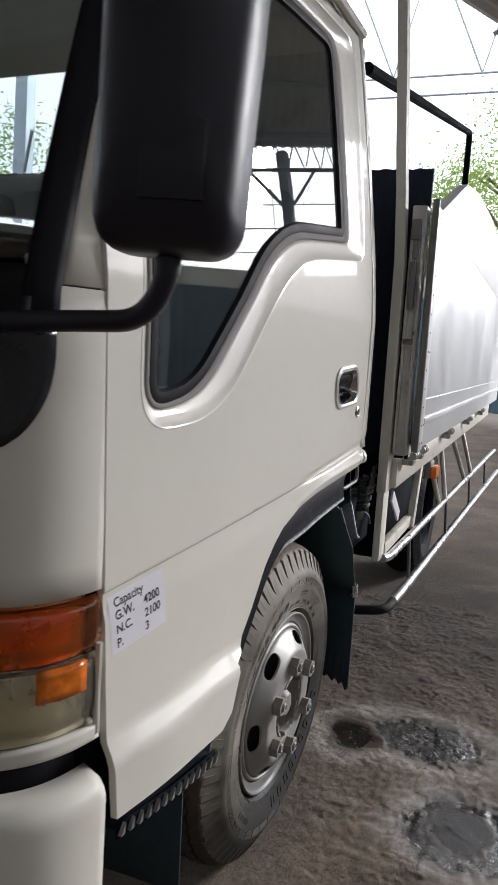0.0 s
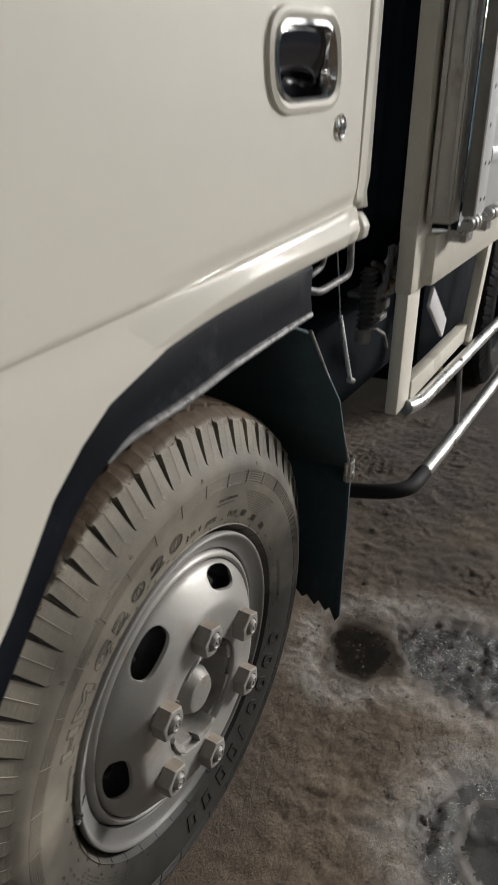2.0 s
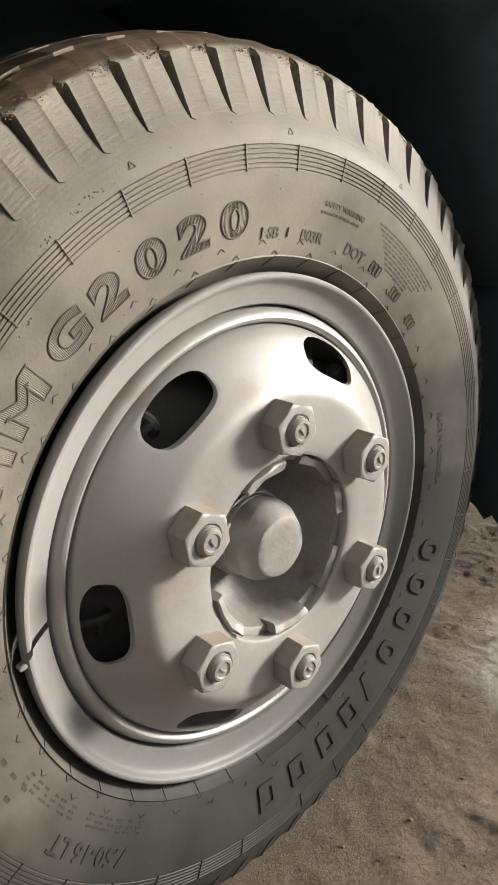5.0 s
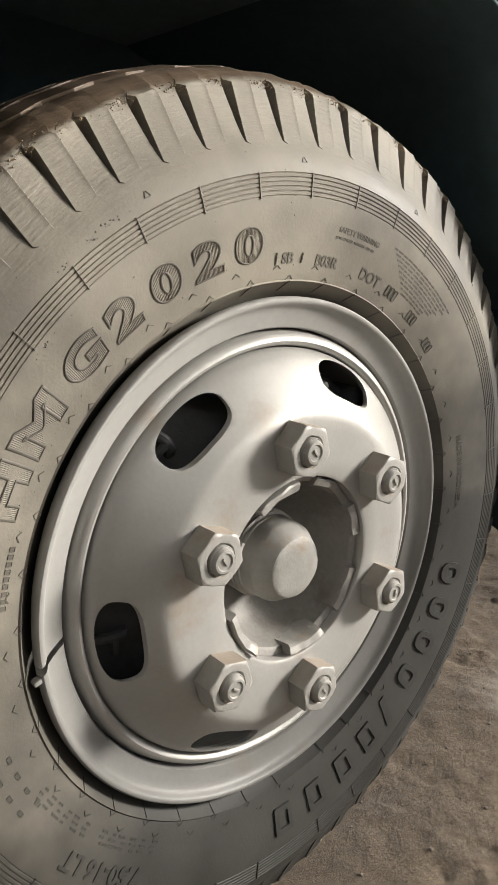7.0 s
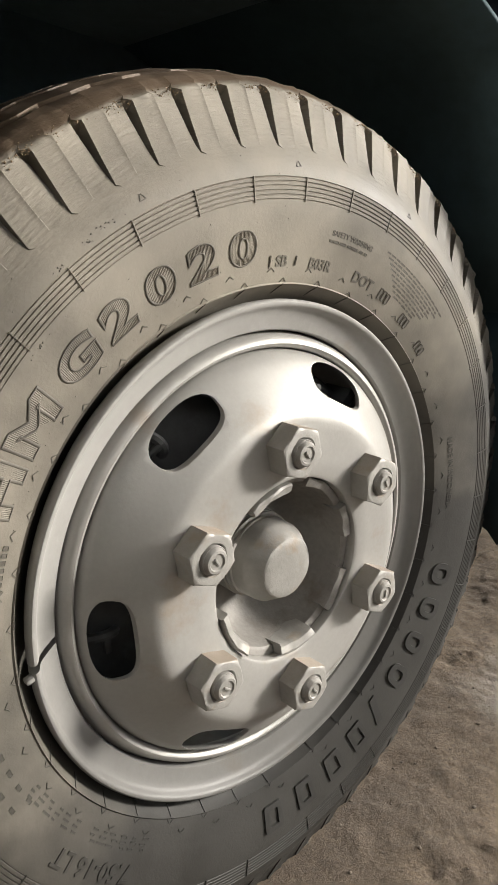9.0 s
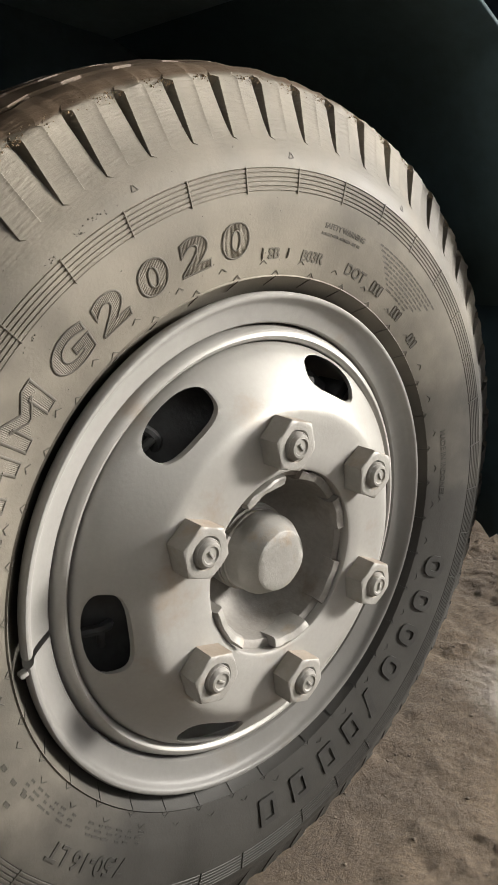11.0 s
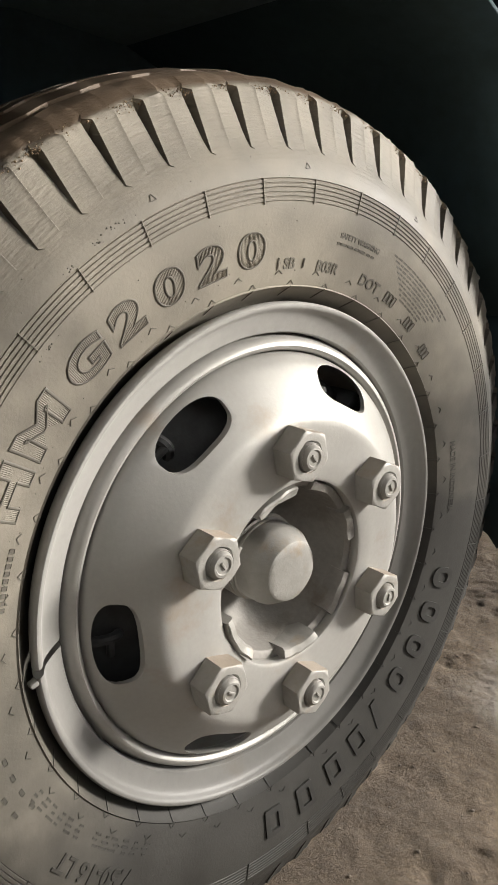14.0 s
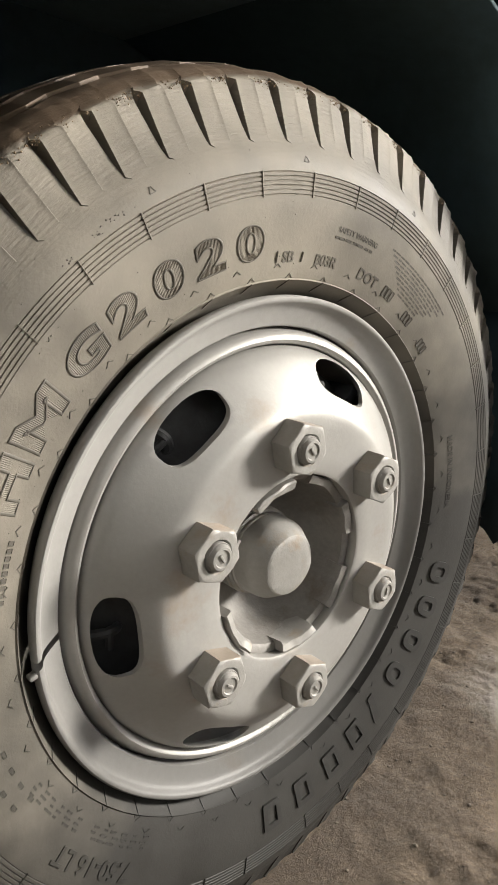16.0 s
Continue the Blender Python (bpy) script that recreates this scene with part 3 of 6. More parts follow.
for v in (-8.8, -3.9, 0.6, 4.3):
    truss(v)
bm = bmesh.new()
for z in (EAVE_Z + 0.08, EAVE_Z - 0.42):
    tube(bm, [at_shed(EAVE_U, V0, z), at_shed(EAVE_U, V1, z)], 0.04, 6)
for i in range(34):
    p, q = V0 + 0.5 * i, V0 + 0.5 * (i + 1)
    tube(bm, [at_shed(EAVE_U, p, EAVE_Z - 0.42), at_shed(EAVE_U, (p + q) / 2, EAVE_Z + 0.08)], 0.018, 5)
    tube(bm, [at_shed(EAVE_U, (p + q) / 2, EAVE_Z + 0.08), at_shed(EAVE_U, q, EAVE_Z - 0.42)], 0.018, 5)
tagged(part("edge_truss", bm, SHED_STEEL, None), "grey lattice girder along the roof edge", "truss", "edge girders", "structure")
for u in np.arange(-8.2, 10.8, 1.45):
    bm = bmesh.new()
    tube(bm, [at_shed(u, V0, roof_z(u) + 0.09), at_shed(u, V1, roof_z(u) + 0.09)], 0.045, 4)
    tagged(part("purlin", bm, SHED_STEEL, None, smooth=False), "grey steel purlin under the roof sheet", "purlin", "purlins", "structure")


def column(x, y, w=0.12, top=EAVE_Z - 0.1):
    bm = bmesh.new()
    box(bm, (x - w, y - w, 0.0), (x + w, y + w, top), 0.01)
    box(bm, (x - w - 0.09, y - w - 0.09, -0.02), (x + w + 0.09, y + w + 0.09, 0.03), 0.005)
    for s in (-1, 1):
        tube(bm, [(x, y, EAVE_Z - 1.2), (x - s * UY * 0.9, y + s * UX * 0.9, EAVE_Z - 0.4)], 0.04, 6)
    tagged(part("column", bm, SHED_STEEL, None, smooth=False), "blue-grey painted steel shed column", "column", "shed columns", "structure")


for x, y in ((7.7, -7.75), (9.7, -5.5), (18.2, 4.0)):
    column(x, y)
column(11.6, 9.9, 0.15, 7.0)
# thin pipes and uprights that close the open side above the yard fence
for z in (3.75, 4.2, 4.65):
    bm = bmesh.new()
    tube(bm, [at_shed(11.3, V0, z), at_shed(11.3, V1, z)], 0.013, 6)
    tagged(part("girt", bm, SHED_STEEL, None), "thin grey steel pipe along the open side", "girt", "girts", "structure")
for v in np.arange(-7.5, 7.0, 2.4):
    bm = bmesh.new()
    tube(bm, [at_shed(11.3, v, 3.2), at_shed(11.3, v, 5.2)], 0.010, 5)
    tube(bm, [at_shed(11.3, v, 3.4), at_shed(11.3, v + 1.2, 5.2)], 0.008, 5)
    tagged(part("brace", bm, SHED_STEEL, None), "slender grey steel brace between girts", "brace", "braces", "structure")
for z in (6.40, 6.76):
    bm = bmesh.new()
    tube(bm, [(14.0, -0.5, z), (14.0, 6.0, z)], 0.020, 6)
    tagged(part("girt", bm, SHED_STEEL, None), "thin grey steel pipe along the open side", "girt", "girts", "structure")
for y in (1.2, 2.9):
    bm = bmesh.new()
    tube(bm, [(14.0, y, 6.76), (14.0, y + 0.7, 8.3)], 0.018, 5)
    tube(bm, [(14.0, y, 6.76), (14.0, y - 0.4, 8.3)], 0.014, 5)
    tagged(part("brace", bm, SHED_STEEL, None), "slender grey steel brace between girts", "brace", "braces", "structure")


def sheet_wall(name, a, b, z0, z1, label, mat):
    """A wall of upright corrugated sheets."""
    a, b = Vector(a[:2]), Vector(b[:2])
    d = (b - a).normalized()
    nrm = Vector((-d.y, d.x))
    n = int((b - a).length / 0.12)
    bm = bmesh.new()
    rows = [[], []]
    for k in range(n + 1):
        p = a + d * 0.12 * k + nrm * (0.03 if k % 2 else 0.0)
        rows[0].append((p.x, p.y, z0))
        rows[1].append((p.x, p.y, z1))
    sheet(bm, rows)
    tagged(thicken(part(name, bm, mat, None, smooth=False), 0.01), label, "wall", kind="structure")


# two walls added out of view; the side one's height trims the fill light
sheet_wall("wall_back", at_shed(BACK_U - 0.1, V0, 0), at_shed(BACK_U - 0.1, V1, 0), -0.03, EAVE_Z + 0.1, "added weathered sheet wall, out of view, that closes the shed", SHED_SHEET)
sheet_wall("side_light_screen", at_shed(BACK_U, V0 - 0.1, 0), at_shed(EAVE_U, V0 - 0.1, 0), -0.03, 5.4, "added weathered sheet wall, out of view, that trims the fill light", SHED_SHEET)
sheet_wall("fence_yard", at_shed(14.0, V0 - 6, 0), at_shed(14.0, V1 + 20, 0), -0.05, 3.1, "dark weathered sheet fence along the yard", DARK_SHEET)

bm = bmesh.new()
box(bm, (17.0, -40.0, -0.05), (17.3, 60.0, 4.2), 0.02, Matrix(((UX, -UY, 0, 0), (UY, UX, 0, 0), (0, 0, 1, 0), (0, 0, 0, 1))))
tagged(part("wall_front_yard", bm, CONCRETE, None, smooth=False), "pale concrete wall beyond the yard fence", "wall", kind="structure")
bm = bmesh.new()
box(bm, (-20, 21.0, -0.05), (34, 21.25, 1.7), 0.02)
tagged(part("wall_yard", bm, CONCRETE, None, smooth=False), "low pale concrete yard wall behind the shed", "wall", kind="structure")

# chain hoist under the roof
hoist = thing("chain_hoist", (7.35, -5.7, 4.46), "dark steel chain hoist hanging under the roof", "hoist")
hx, hy = 7.35, -5.7
bm = bmesh.new()
box(bm, (hx - 0.15, hy - 0.15, 4.80), (hx + 0.15, hy + 0.15, 5.12), 0.05)
part("block", bm, BLACK_PAINT, hoist)
bm = bmesh.new()
tube(bm, [(hx, hy, 5.12), (hx, hy, roof_z(hx * UX + hy * UY) + 0.05)], 0.03, 6)
part("chain", bm, BLACK_PAINT, hoist)
bm = bmesh.new()
tube(bm, [(hx, hy, 4.82), (hx, hy, 4.70), (hx + 0.10, hy + 0.09, 4.62), (hx + 0.09, hy + 0.08, 4.48), (hx - 0.08, hy - 0.07, 4.47), (hx - 0.09, hy - 0.08, 4.58)], 0.032, 8)
part("hook", bm, BLACK_PAINT, hoist)


def tree(x, y, h, spread, seed):
    r = random.Random(seed)
    e = thing("tree", (x, y, 0), "leafy green tree behind the open shed", "tree", "yard trees")
    bm = bmesh.new()
    tube(bm, [(x, y, -0.1), (x + 0.1, y, h * 0.3), (x - 0.1, y + 0.1, h * 0.62)], 0.16, 9)
    tips = []
    for k in range(9):
        a = k * 2.4 + r.random()
        z0 = h * r.uniform(0.28, 0.6)
        tip = (x + math.cos(a) * spread * r.uniform(0.5, 0.9), y + math.sin(a) * spread * r.uniform(0.5, 0.9), z0 + h * r.uniform(0.12, 0.32))
        tube(bm, [(x, y, z0), ((x + tip[0]) / 2, (y + tip[1]) / 2, (z0 + tip[2]) / 2 + 0.2), tip], 0.05, 6)
        tips.append(Vector(tip))
    tips.append(Vector((x, y, h * 0.82)))
    part("trunk", bm, BARK, e)
    verts, faces = [], []
    for _ in range(5200):
        c = r.choice(tips) + Vector((r.gauss(0, 1), r.gauss(0, 1), r.gauss(0, 0.75))) * spread * 0.24
        n1 = Vector((r.gauss(0, 1), r.gauss(0, 1), r.gauss(0, 1))).normalized()
        n2 = n1.orthogonal().normalized()
        s = r.uniform(0.05, 0.11)
        i = len(verts)
        verts += [c - n1 * s, c + n2 * s * 0.45, c + n1 * s, c - n2 * s * 0.45]
        faces.append((i, i + 1, i + 2, i + 3))
    place("crown", mesh_of("crown", verts, faces, LEAF, smooth=False), e, base=e.location.copy())


for i, (x, y, h, s) in enumerate(((25, 0.6, 11.5, 2.8), (27, 3.8, 8.6, 2.4), (16.5, 14.4, 8.4, 2.5), (14.5, 16.2, 8.0, 2.4), (20, 18, 6.5, 2.5), (6, 25, 5.5, 2.2), (5.0, -21.5, 6.0, 2.4), (9.5, -18.5, 5.6, 2.2))):
    tree(x, y, h, s, 20 + i)

# ---- truck ----
truck = thing("truck", (0.8, 0.85, 0.0), "cream cab-over light truck with an aluminium drop-side bed", "truck")
WIDE = 1.74


def crease_z(x):
    return 0.951 + 0.110 * (x + 0.19)


def side_y(x, z):
    """The cab's side: it narrows to the front, leans in above the sill, turns in along the crease and is pressed out low down."""
    u = max(0.0, (0.30 - x) / 1.1)
    y = -0.048 + 0.115 * u ** 1.35
    if z > 1.35:
        y += 0.07 * (z - 1.35) + 0.05 * (z - 1.35) ** 2
    mid = crease_z(x)
    rear = smooth_step(-0.16, -0.04, x)
    y += 0.0042 * rear * smooth_step(mid + 0.026, mid + 0.002, z) * smooth_step(mid - 0.004, mid + 0.001, z)
    y += 0.0040 * (1 - rear) * smooth_step(mid + 0.004, mid - 0.001, z) * smooth_step(mid - 0.060, mid - 0.004, z)
    low = 0.676 + 0.075 * (x + 0.41)
    y -= 0.026 * (1 - smooth_step(low - 0.045, low + 0.004, z)) * smooth_step(0.30, 0.36, z) * (0.42 + 0.58 * smooth_step(-0.86, -0.62, x))
    return y


def round_corners(pts, radii, seg=7):
    out = []
    n = len(pts)
    for i, p in enumerate(pts):
        p, a, b = Vector(p), Vector(pts[i - 1]), Vector(pts[(i + 1) % n])
        d = min(radii[i], (a - p).length * 0.49, (b - p).length * 0.49)
        if d < 1e-4:
            out.append(p)
            continue
        s, e = p + (a - p).normalized() * d, p + (b - p).normalized() * d
        for k in range(seg + 1):
            t = k / seg
            out.append((1 - t) ** 2 * s + 2 * t * (1 - t) * p + t * t * e)
    return out


def skin(outer, holes=(), step=0.035, y_of=side_y, push=0.0, mirror=False, creases=()):
    """A body panel: an outline in x and z with holes, cut into a fine net and laid on the side's curve."""
    bm = bmesh.new()
    for loop in (outer, *holes):
        vs = [bm.verts.new((p[0], 0.0, p[1])) for p in loop]
        for i in range(len(vs)):
            bm.edges.new((vs[i - 1], vs[i]))
    bmesh.ops.triangle_fill(bm, edges=bm.edges[:], use_beauty=True)
    xs, zs = [v.co.x for v in bm.verts], [v.co.z for v in bm.verts]
    for x in np.arange(min(xs) + step, max(xs), step):
        bmesh.ops.bisect_plane(bm, geom=bm.verts[:] + bm.edges[:] + bm.faces[:], plane_co=(x, 0, 0), plane_no=(1, 0, 0))
    for z in np.arange(min(zs) + step * 0.6, max(zs), step * 0.6):
        bmesh.ops.bisect_plane(bm, geom=bm.verts[:] + bm.edges[:] + bm.faces[:], plane_co=(0, 0, z), plane_no=(0, 0, 1))
    for o in creases:
        bmesh.ops.bisect_plane(bm, geom=bm.verts[:] + bm.edges[:] + bm.faces[:], plane_co=(-0.19, 0, crease_z(-0.19) + o), plane_no=(-0.110, 0, 1))
    bmesh.ops.remove_doubles(bm, verts=bm.verts, dist=0.0015)
    for v in bm.verts:
        v.co.y = y_of(v.co.x, v.co.z) + push
        if mirror:
            v.co.y = WIDE - v.co.y
    return bm


def pressed_mesh(name, outer, holes, far, push, thick, reach, mat, step, creases=()):
    """A bent panel: an outer and an inner skin and the rim between them, shaded by the true curve."""
    src = skin(outer, holes, step=step, creases=creases)
    flat = [v.co.copy() for v in src.verts]
    src.verts.index_update()
    faces = [[v.index for v in f.verts] for f in src.faces]
    rim = [(e.verts[0].index, e.verts[1].index) for e in src.edges if len(e.link_faces) == 1]
    src.free()
    s = -1.0 if far else 1.0
    verts, normals, fs = [], [], []
    n = len(flat)
    for depth, out in ((push, -1.0), (push + thick, 1.0)):
        i0 = len(verts)
        for p in flat:
            slope_x = (side_y(p.x + reach, p.z) - side_y(p.x - reach, p.z)) / (2 * reach)
            slope_z = (side_y(p.x, p.z + reach) - side_y(p.x, p.z - reach)) / (2 * reach)
            y = p.y + depth
            verts.append((p.x, WIDE - y if far else y, p.z))
            normals.append(Vector((-slope_x * out, s * out, -slope_z * out)).normalized())
        for f in faces:
            area = sum(flat[f[k - 1]].x * flat[f[k]].z - flat[f[k]].x * flat[f[k - 1]].z for k in range(len(f)))
            fs.append([i0 + k for k in (f if (area > 0) == (out * s < 0) else f[::-1])])
    for a, b in rim:
        i = len(verts)
        verts += [verts[a], verts[b], verts[n + b], verts[n + a]]
        normals += [Vector((0, 0, 0))] * 4
        fs.append((i, i + 1, i + 2, i + 3))
    me = mesh_of(name, verts, fs, mat, sharp=180)
    me.normals_split_custom_set_from_vertices(normals)
    return me


def band(path, section, closed=False, y_of=side_y):
    """A moulding swept along a line on the cab's side; section: (across, out) pairs, across to the line's left."""
    bm = bmesh.new()
    n = len(path)
    rows = []
    for i in range(n):
        a = Vector(path[i - 1] if (closed or i) else path[i])
        b = Vector(path[(i + 1) % n] if (closed or i < n - 1) else path[i])
        d = (b - a).normalized()
        nrm = Vector((-d.y, d.x))
        row = []
        for w, o in section:
            p = Vector(path[i]) + nrm * w
            row.append((p.x, y_of(p.x, p.y) - o, p.y))
        rows.append(row)
    if closed:
        rows.append(rows[0])
    sheet(bm, rows)
    bmesh.ops.remove_doubles(bm, verts=bm.verts, dist=1e-5)
    return bm


GLASS_LINE = round_corners([(-0.706, 1.70), (-0.694, 1.155), (-0.560, 1.180), (-0.265, 1.500), (0.118, 1.545), (0.075, 1.985), (-0.60, 1.955)],
                           [0.10, 0.05, 0.13, 0.14, 0.02, 0.05, 0.08])
FRAME_LINE = round_corners([(-0.750, 1.70), (-0.735, 1.118), (-0.500, 1.130), (-0.225, 1.445), (0.262, 1.500), (0.205, 2.030), (-0.62, 2.000)],
                           [0.12, 0.085, 0.15, 0.16, 0.06, 0.06, 0.08])


def finer(a, b, step=0.02):
    """Two matching closed outlines with points set close along them."""
    out_a, out_b = [], []
    for i in range(len(a)):
        p, q, r, s = a[i], a[(i + 1) % len(a)], b[i], b[(i + 1) % len(b)]
        n = max(1, int(max((q - p).length, (s - r).length) / step))
        out_a += [p.lerp(q, k / n) for k in range(n)]
        out_b += [r.lerp(s, k / n) for k in range(n)]
    return out_a, out_b


FRAME_LINE, GLASS_LINE = finer(FRAME_LINE, GLASS_LINE)
DOOR_LINE = [(-0.830, 1.45), (-0.820, 1.322), (-0.810, 1.098), (-0.800, 0.888), (-0.779, 0.622), (-0.768, 0.517), (-0.470, 0.536), (-0.436, 0.560), (-0.411, 0.632), (-0.409, 0.648), (-0.383, 0.660), (-0.331, 0.727), (-0.277, 0.810), (-0.238, 0.849),
             (-0.199, 0.878), (-0.112, 0.911), (-0.03, 0.930), (0.16, 0.952), (0.330, 0.965), (0.332, 1.10), (0.331, 1.50), (0.300, 1.75), (0.255, 2.060), (-0.62, 2.030), (-0.74, 1.75)]
HANDLE_LINE = round_corners([(0.054, 1.222), (0.224, 1.235), (0.244, 1.134), (0.066, 1.122)], [0.046, 0.040, 0.046, 0.046])
HANDLE_IN = round_corners([(0.068, 1.210), (0.212, 1.221), (0.229, 1.145), (0.080, 1.134)], [0.038, 0.034, 0.038, 0.038])

for side in (False, True):
    door = place("door" if not side else "far_door", pressed_mesh("door", DOOR_LINE, [FRAME_LINE] + ([HANDLE_IN] if not side else []), side, 0.0, 0.012, 0.0015, PAINT, 0.035, (-0.060, -0.045, -0.030, -0.016, -0.005, -0.002, 0.0008, 0.004, 0.009, 0.016, 0.026)), truck, base=truck.location.copy())
    ring = []
    for t, push in ((-0.03, 0.001), (-0.02, -0.0006), (0.02, -0.0008), (0.06, 0.0005), (0.12, 0.003), (0.32, 0.009), (0.60, 0.014), (0.76, 0.016)):
        ring.append([(a.x + (b.x - a.x) * t, a.y + (b.y - a.y) * t, push) for a, b in zip(FRAME_LINE, GLASS_LINE)])
    bm = bmesh.new()
    sheet(bm, [[(x, WIDE - side_y(x, z) - p if side else side_y(x, z) + p, z) for x, z, p in r + r[:1]] for r in ring])
    thicken(part("window_recess", bm, PAINT, door, face=(0, 1 if side else -1, 0), sharp=60), 0.004)
    ring = []
    for t, push in ((0.73, 0.019), (0.74, 0.013), (0.78, 0.0115), (0.90, 0.0125), (0.98, 0.015), (1.02, 0.022)):
        ring.append([(a.x + (b.x - a.x) * t, a.y + (b.y - a.y) * t, push) for a, b in zip(FRAME_LINE, GLASS_LINE)])
    bm = bmesh.new()
    sheet(bm, [[(x, WIDE - side_y(x, z) - p if side else side_y(x, z) + p, z) for x, z, p in r + r[:1]] for r in ring])
    thicken(part("window_frame", bm, GREY_TRIM, door, "matte grey-brown window frame", face=(0, 1 if side else -1, 0), sharp=60), 0.003)
    g = place("window_pane", pressed_mesh("window_pane", GLASS_LINE, (), side, 0.020, 0.004, 0.08, GLASS, 0.05), door, "bluish tinted side glass")
    g.visible_shadow = False
    if not side:
        near_door = door
        part("window_seal", band(GLASS_LINE, [(-0.004, -0.024), (-0.002, -0.013), (0.006, -0.011), (0.016, -0.013), (0.020, -0.022)], True), SEAL, door)
        part("handle_bezel", band(HANDLE_LINE, [(0.004, -0.003), (0.002, 0.004), (-0.004, 0.006), (-0.010, 0.003), (-0.013, -0.012)], True), PAINT, door, "cream rim round the sunk door handle")
        part("handle_trim", band(HANDLE_IN, [(-0.001, -0.004), (0.002, 0.0045), (-0.002, 0.0050), (-0.005, -0.004), (-0.007, -0.030)], True), CHROME, door, "thin bright ring in the handle recess")
        bm = bmesh.new()
        cx, cz = 0.148, 1.178
        rows = []
        for s, p in ((1.0, 0.002), (0.97, 0.012), (0.88, 0.024), (0.70, 0.031), (0.40, 0.034), (0.05, 0.035)):
            rows.append([(cx + (q.x - cx) * s, side_y(q.x, q.y) + p, cz + (q.y - cz) * s) for q in HANDLE_IN + HANDLE_IN[:1]])
        sheet(bm, rows)
        part("handle_cup", bm, GLOSS_BLACK, door, "glossy black cup of the sunk handle", sharp=70)
        bm = bmesh.new()
        rows = []
        for k in range(7):
            t = k / 6
            z = 1.216 - 0.050 * t
            rows.append([(x + 0.004 * t, side_y(x, 1.2) + 0.004 + 0.012 * t * t, z - 0.006 * ((x - cx) / 0.06) ** 2 + 0.06 * (x - cx)) for x in np.linspace(0.088, 0.208, 13)])
        sheet(bm, rows)
        thicken(part("handle_lever", bm, GLOSS_BLACK, door, "curved black pull lever", face=(0, -1, 0), sharp=70), 0.004)
        bm = bmesh.new()
        lathe(bm, [(0.0, -0.054), (0.007, -0.054), (0.0085, -0.0535), (0.0095, -0.0505), (0.013, -0.0525), (0.0155, -0.051), (0.0165, -0.046)], 24, z0=0)
        bmesh.ops.translate(bm, verts=bm.verts, vec=(0.252, 0.002, 1.110))
        part("door_lock", bm, CHROME, door, "small round chrome keyhole")

# arch moulding over the front wheel
ARCH = []
ARCH_KNOTS = [(-0.392, 0.640), (-0.378, 0.661), (-0.331, 0.726), (-0.277, 0.809), (-0.238, 0.848), (-0.199, 0.877), (-0.156, 0.896), (-0.112, 0.909), (-0.03, 0.928), (0.06, 0.939), (0.16, 0.948), (0.330, 0.960)]
for a, b in zip(ARCH_KNOTS, ARCH_KNOTS[1:]):
    ARCH += [(a[0] + (b[0] - a[0]) * t, a[1] + (b[1] - a[1]) * t) for t in (0, 0.25, 0.5, 0.75)]
ARCH.append(ARCH_KNOTS[-1])
for _ in range(3):
    ARCH = [ARCH[0]] + [((ARCH[i - 1][0] + 2 * ARCH[i][0] + ARCH[i + 1][0]) / 4, (ARCH[i - 1][1] + 2 * ARCH[i][1] + ARCH[i + 1][1]) / 4) for i in range(1, len(ARCH) - 1)] + [ARCH[-1]]


def arch_band(section, x0=-9.0, x1=9.0, grow=None, sunk=0.0, top=False):
    """A moulding along the wheel arch; grow gives its size at each x; sunk: how deep it lies where it has none; top: it reaches up to the crease."""
    bm = bmesh.new()
    rows = []
    for i in range(len(ARCH)):
        if not x0 <= ARCH[i][0] <= x1:
            continue
        a, b = Vector(ARCH[max(i - 1, 0)]), Vector(ARCH[min(i + 1, len(ARCH) - 1)])
        d = (b - a).normalized()
        nrm = Vector((-d.y, d.x))
        k = grow(ARCH[i][0]) if grow else 1.0
        row = []
        rise = max(0.030, (crease_z(ARCH[i][0]) + 0.001 - ARCH[i][1]) * nrm.y)
        for w, o in section:
            if top and w > 0.0225:
                w = 0.0225 + (w - 0.0225) * (rise - 0.0225) / 0.0375
                p = Vector(ARCH[i]) + nrm * w
            else:
                p = Vector(ARCH[i]) + nrm * w * (0.3 + 0.7 * k if w > 0 else k)
            row.append((p.x, side_y(p.x, 1.06) - o * (k if o > 0 else 1.0) + sunk * (1 - k), p.y))
        rows.append(row)
    sheet(bm, rows)
    return bm


lip = part("arch_moulding", arch_band([(0.001, -0.022), (0.0, -0.002), (0.0012, 0.0045), (0.004, 0.0060), (0.008, 0.0070), (0.0175, 0.0100), (0.0200, 0.0102), (0.0225, 0.0092), (0.034, 0.0070), (0.046, 0.0050), (0.055, 0.0034), (0.0585, 0.0018), (0.060, -0.0040)], x0=-0.27, grow=lambda x: smooth_step(-0.27, 0.06, x), sunk=0.007, top=True), PAINT, truck, "cream pressed lip over the wheel arch", sharp=50, face=(0, -1, 0))
thicken(lip, 0.003)
SILL = [(0.001, -0.022), (0.0, -0.002), (0.0012, 0.006), (0.004, 0.0100), (0.008, 0.0115), (0.019, 0.0130), (0.0225, 0.0124), (0.0255, 0.0105), (0.032, 0.0065), (0.038, 0.0), (0.040, -0.020)]
bm = bmesh.new()
rows = []
for x, k in ((0.3345, 0.0), (0.3350, 0.55), (0.3375, 0.92), (0.342, 1.0), (0.362, 1.0), (0.369, 0.92), (0.3725, 0.6), (0.3735, 0.0)):
    rows.append([(x, -0.028 + (-0.048 - o + 0.028) * k, 0.979 + (0.960 + w - 0.979) * (0.55 + 0.45 * k)) for w, o in SILL])
sheet(bm, rows)
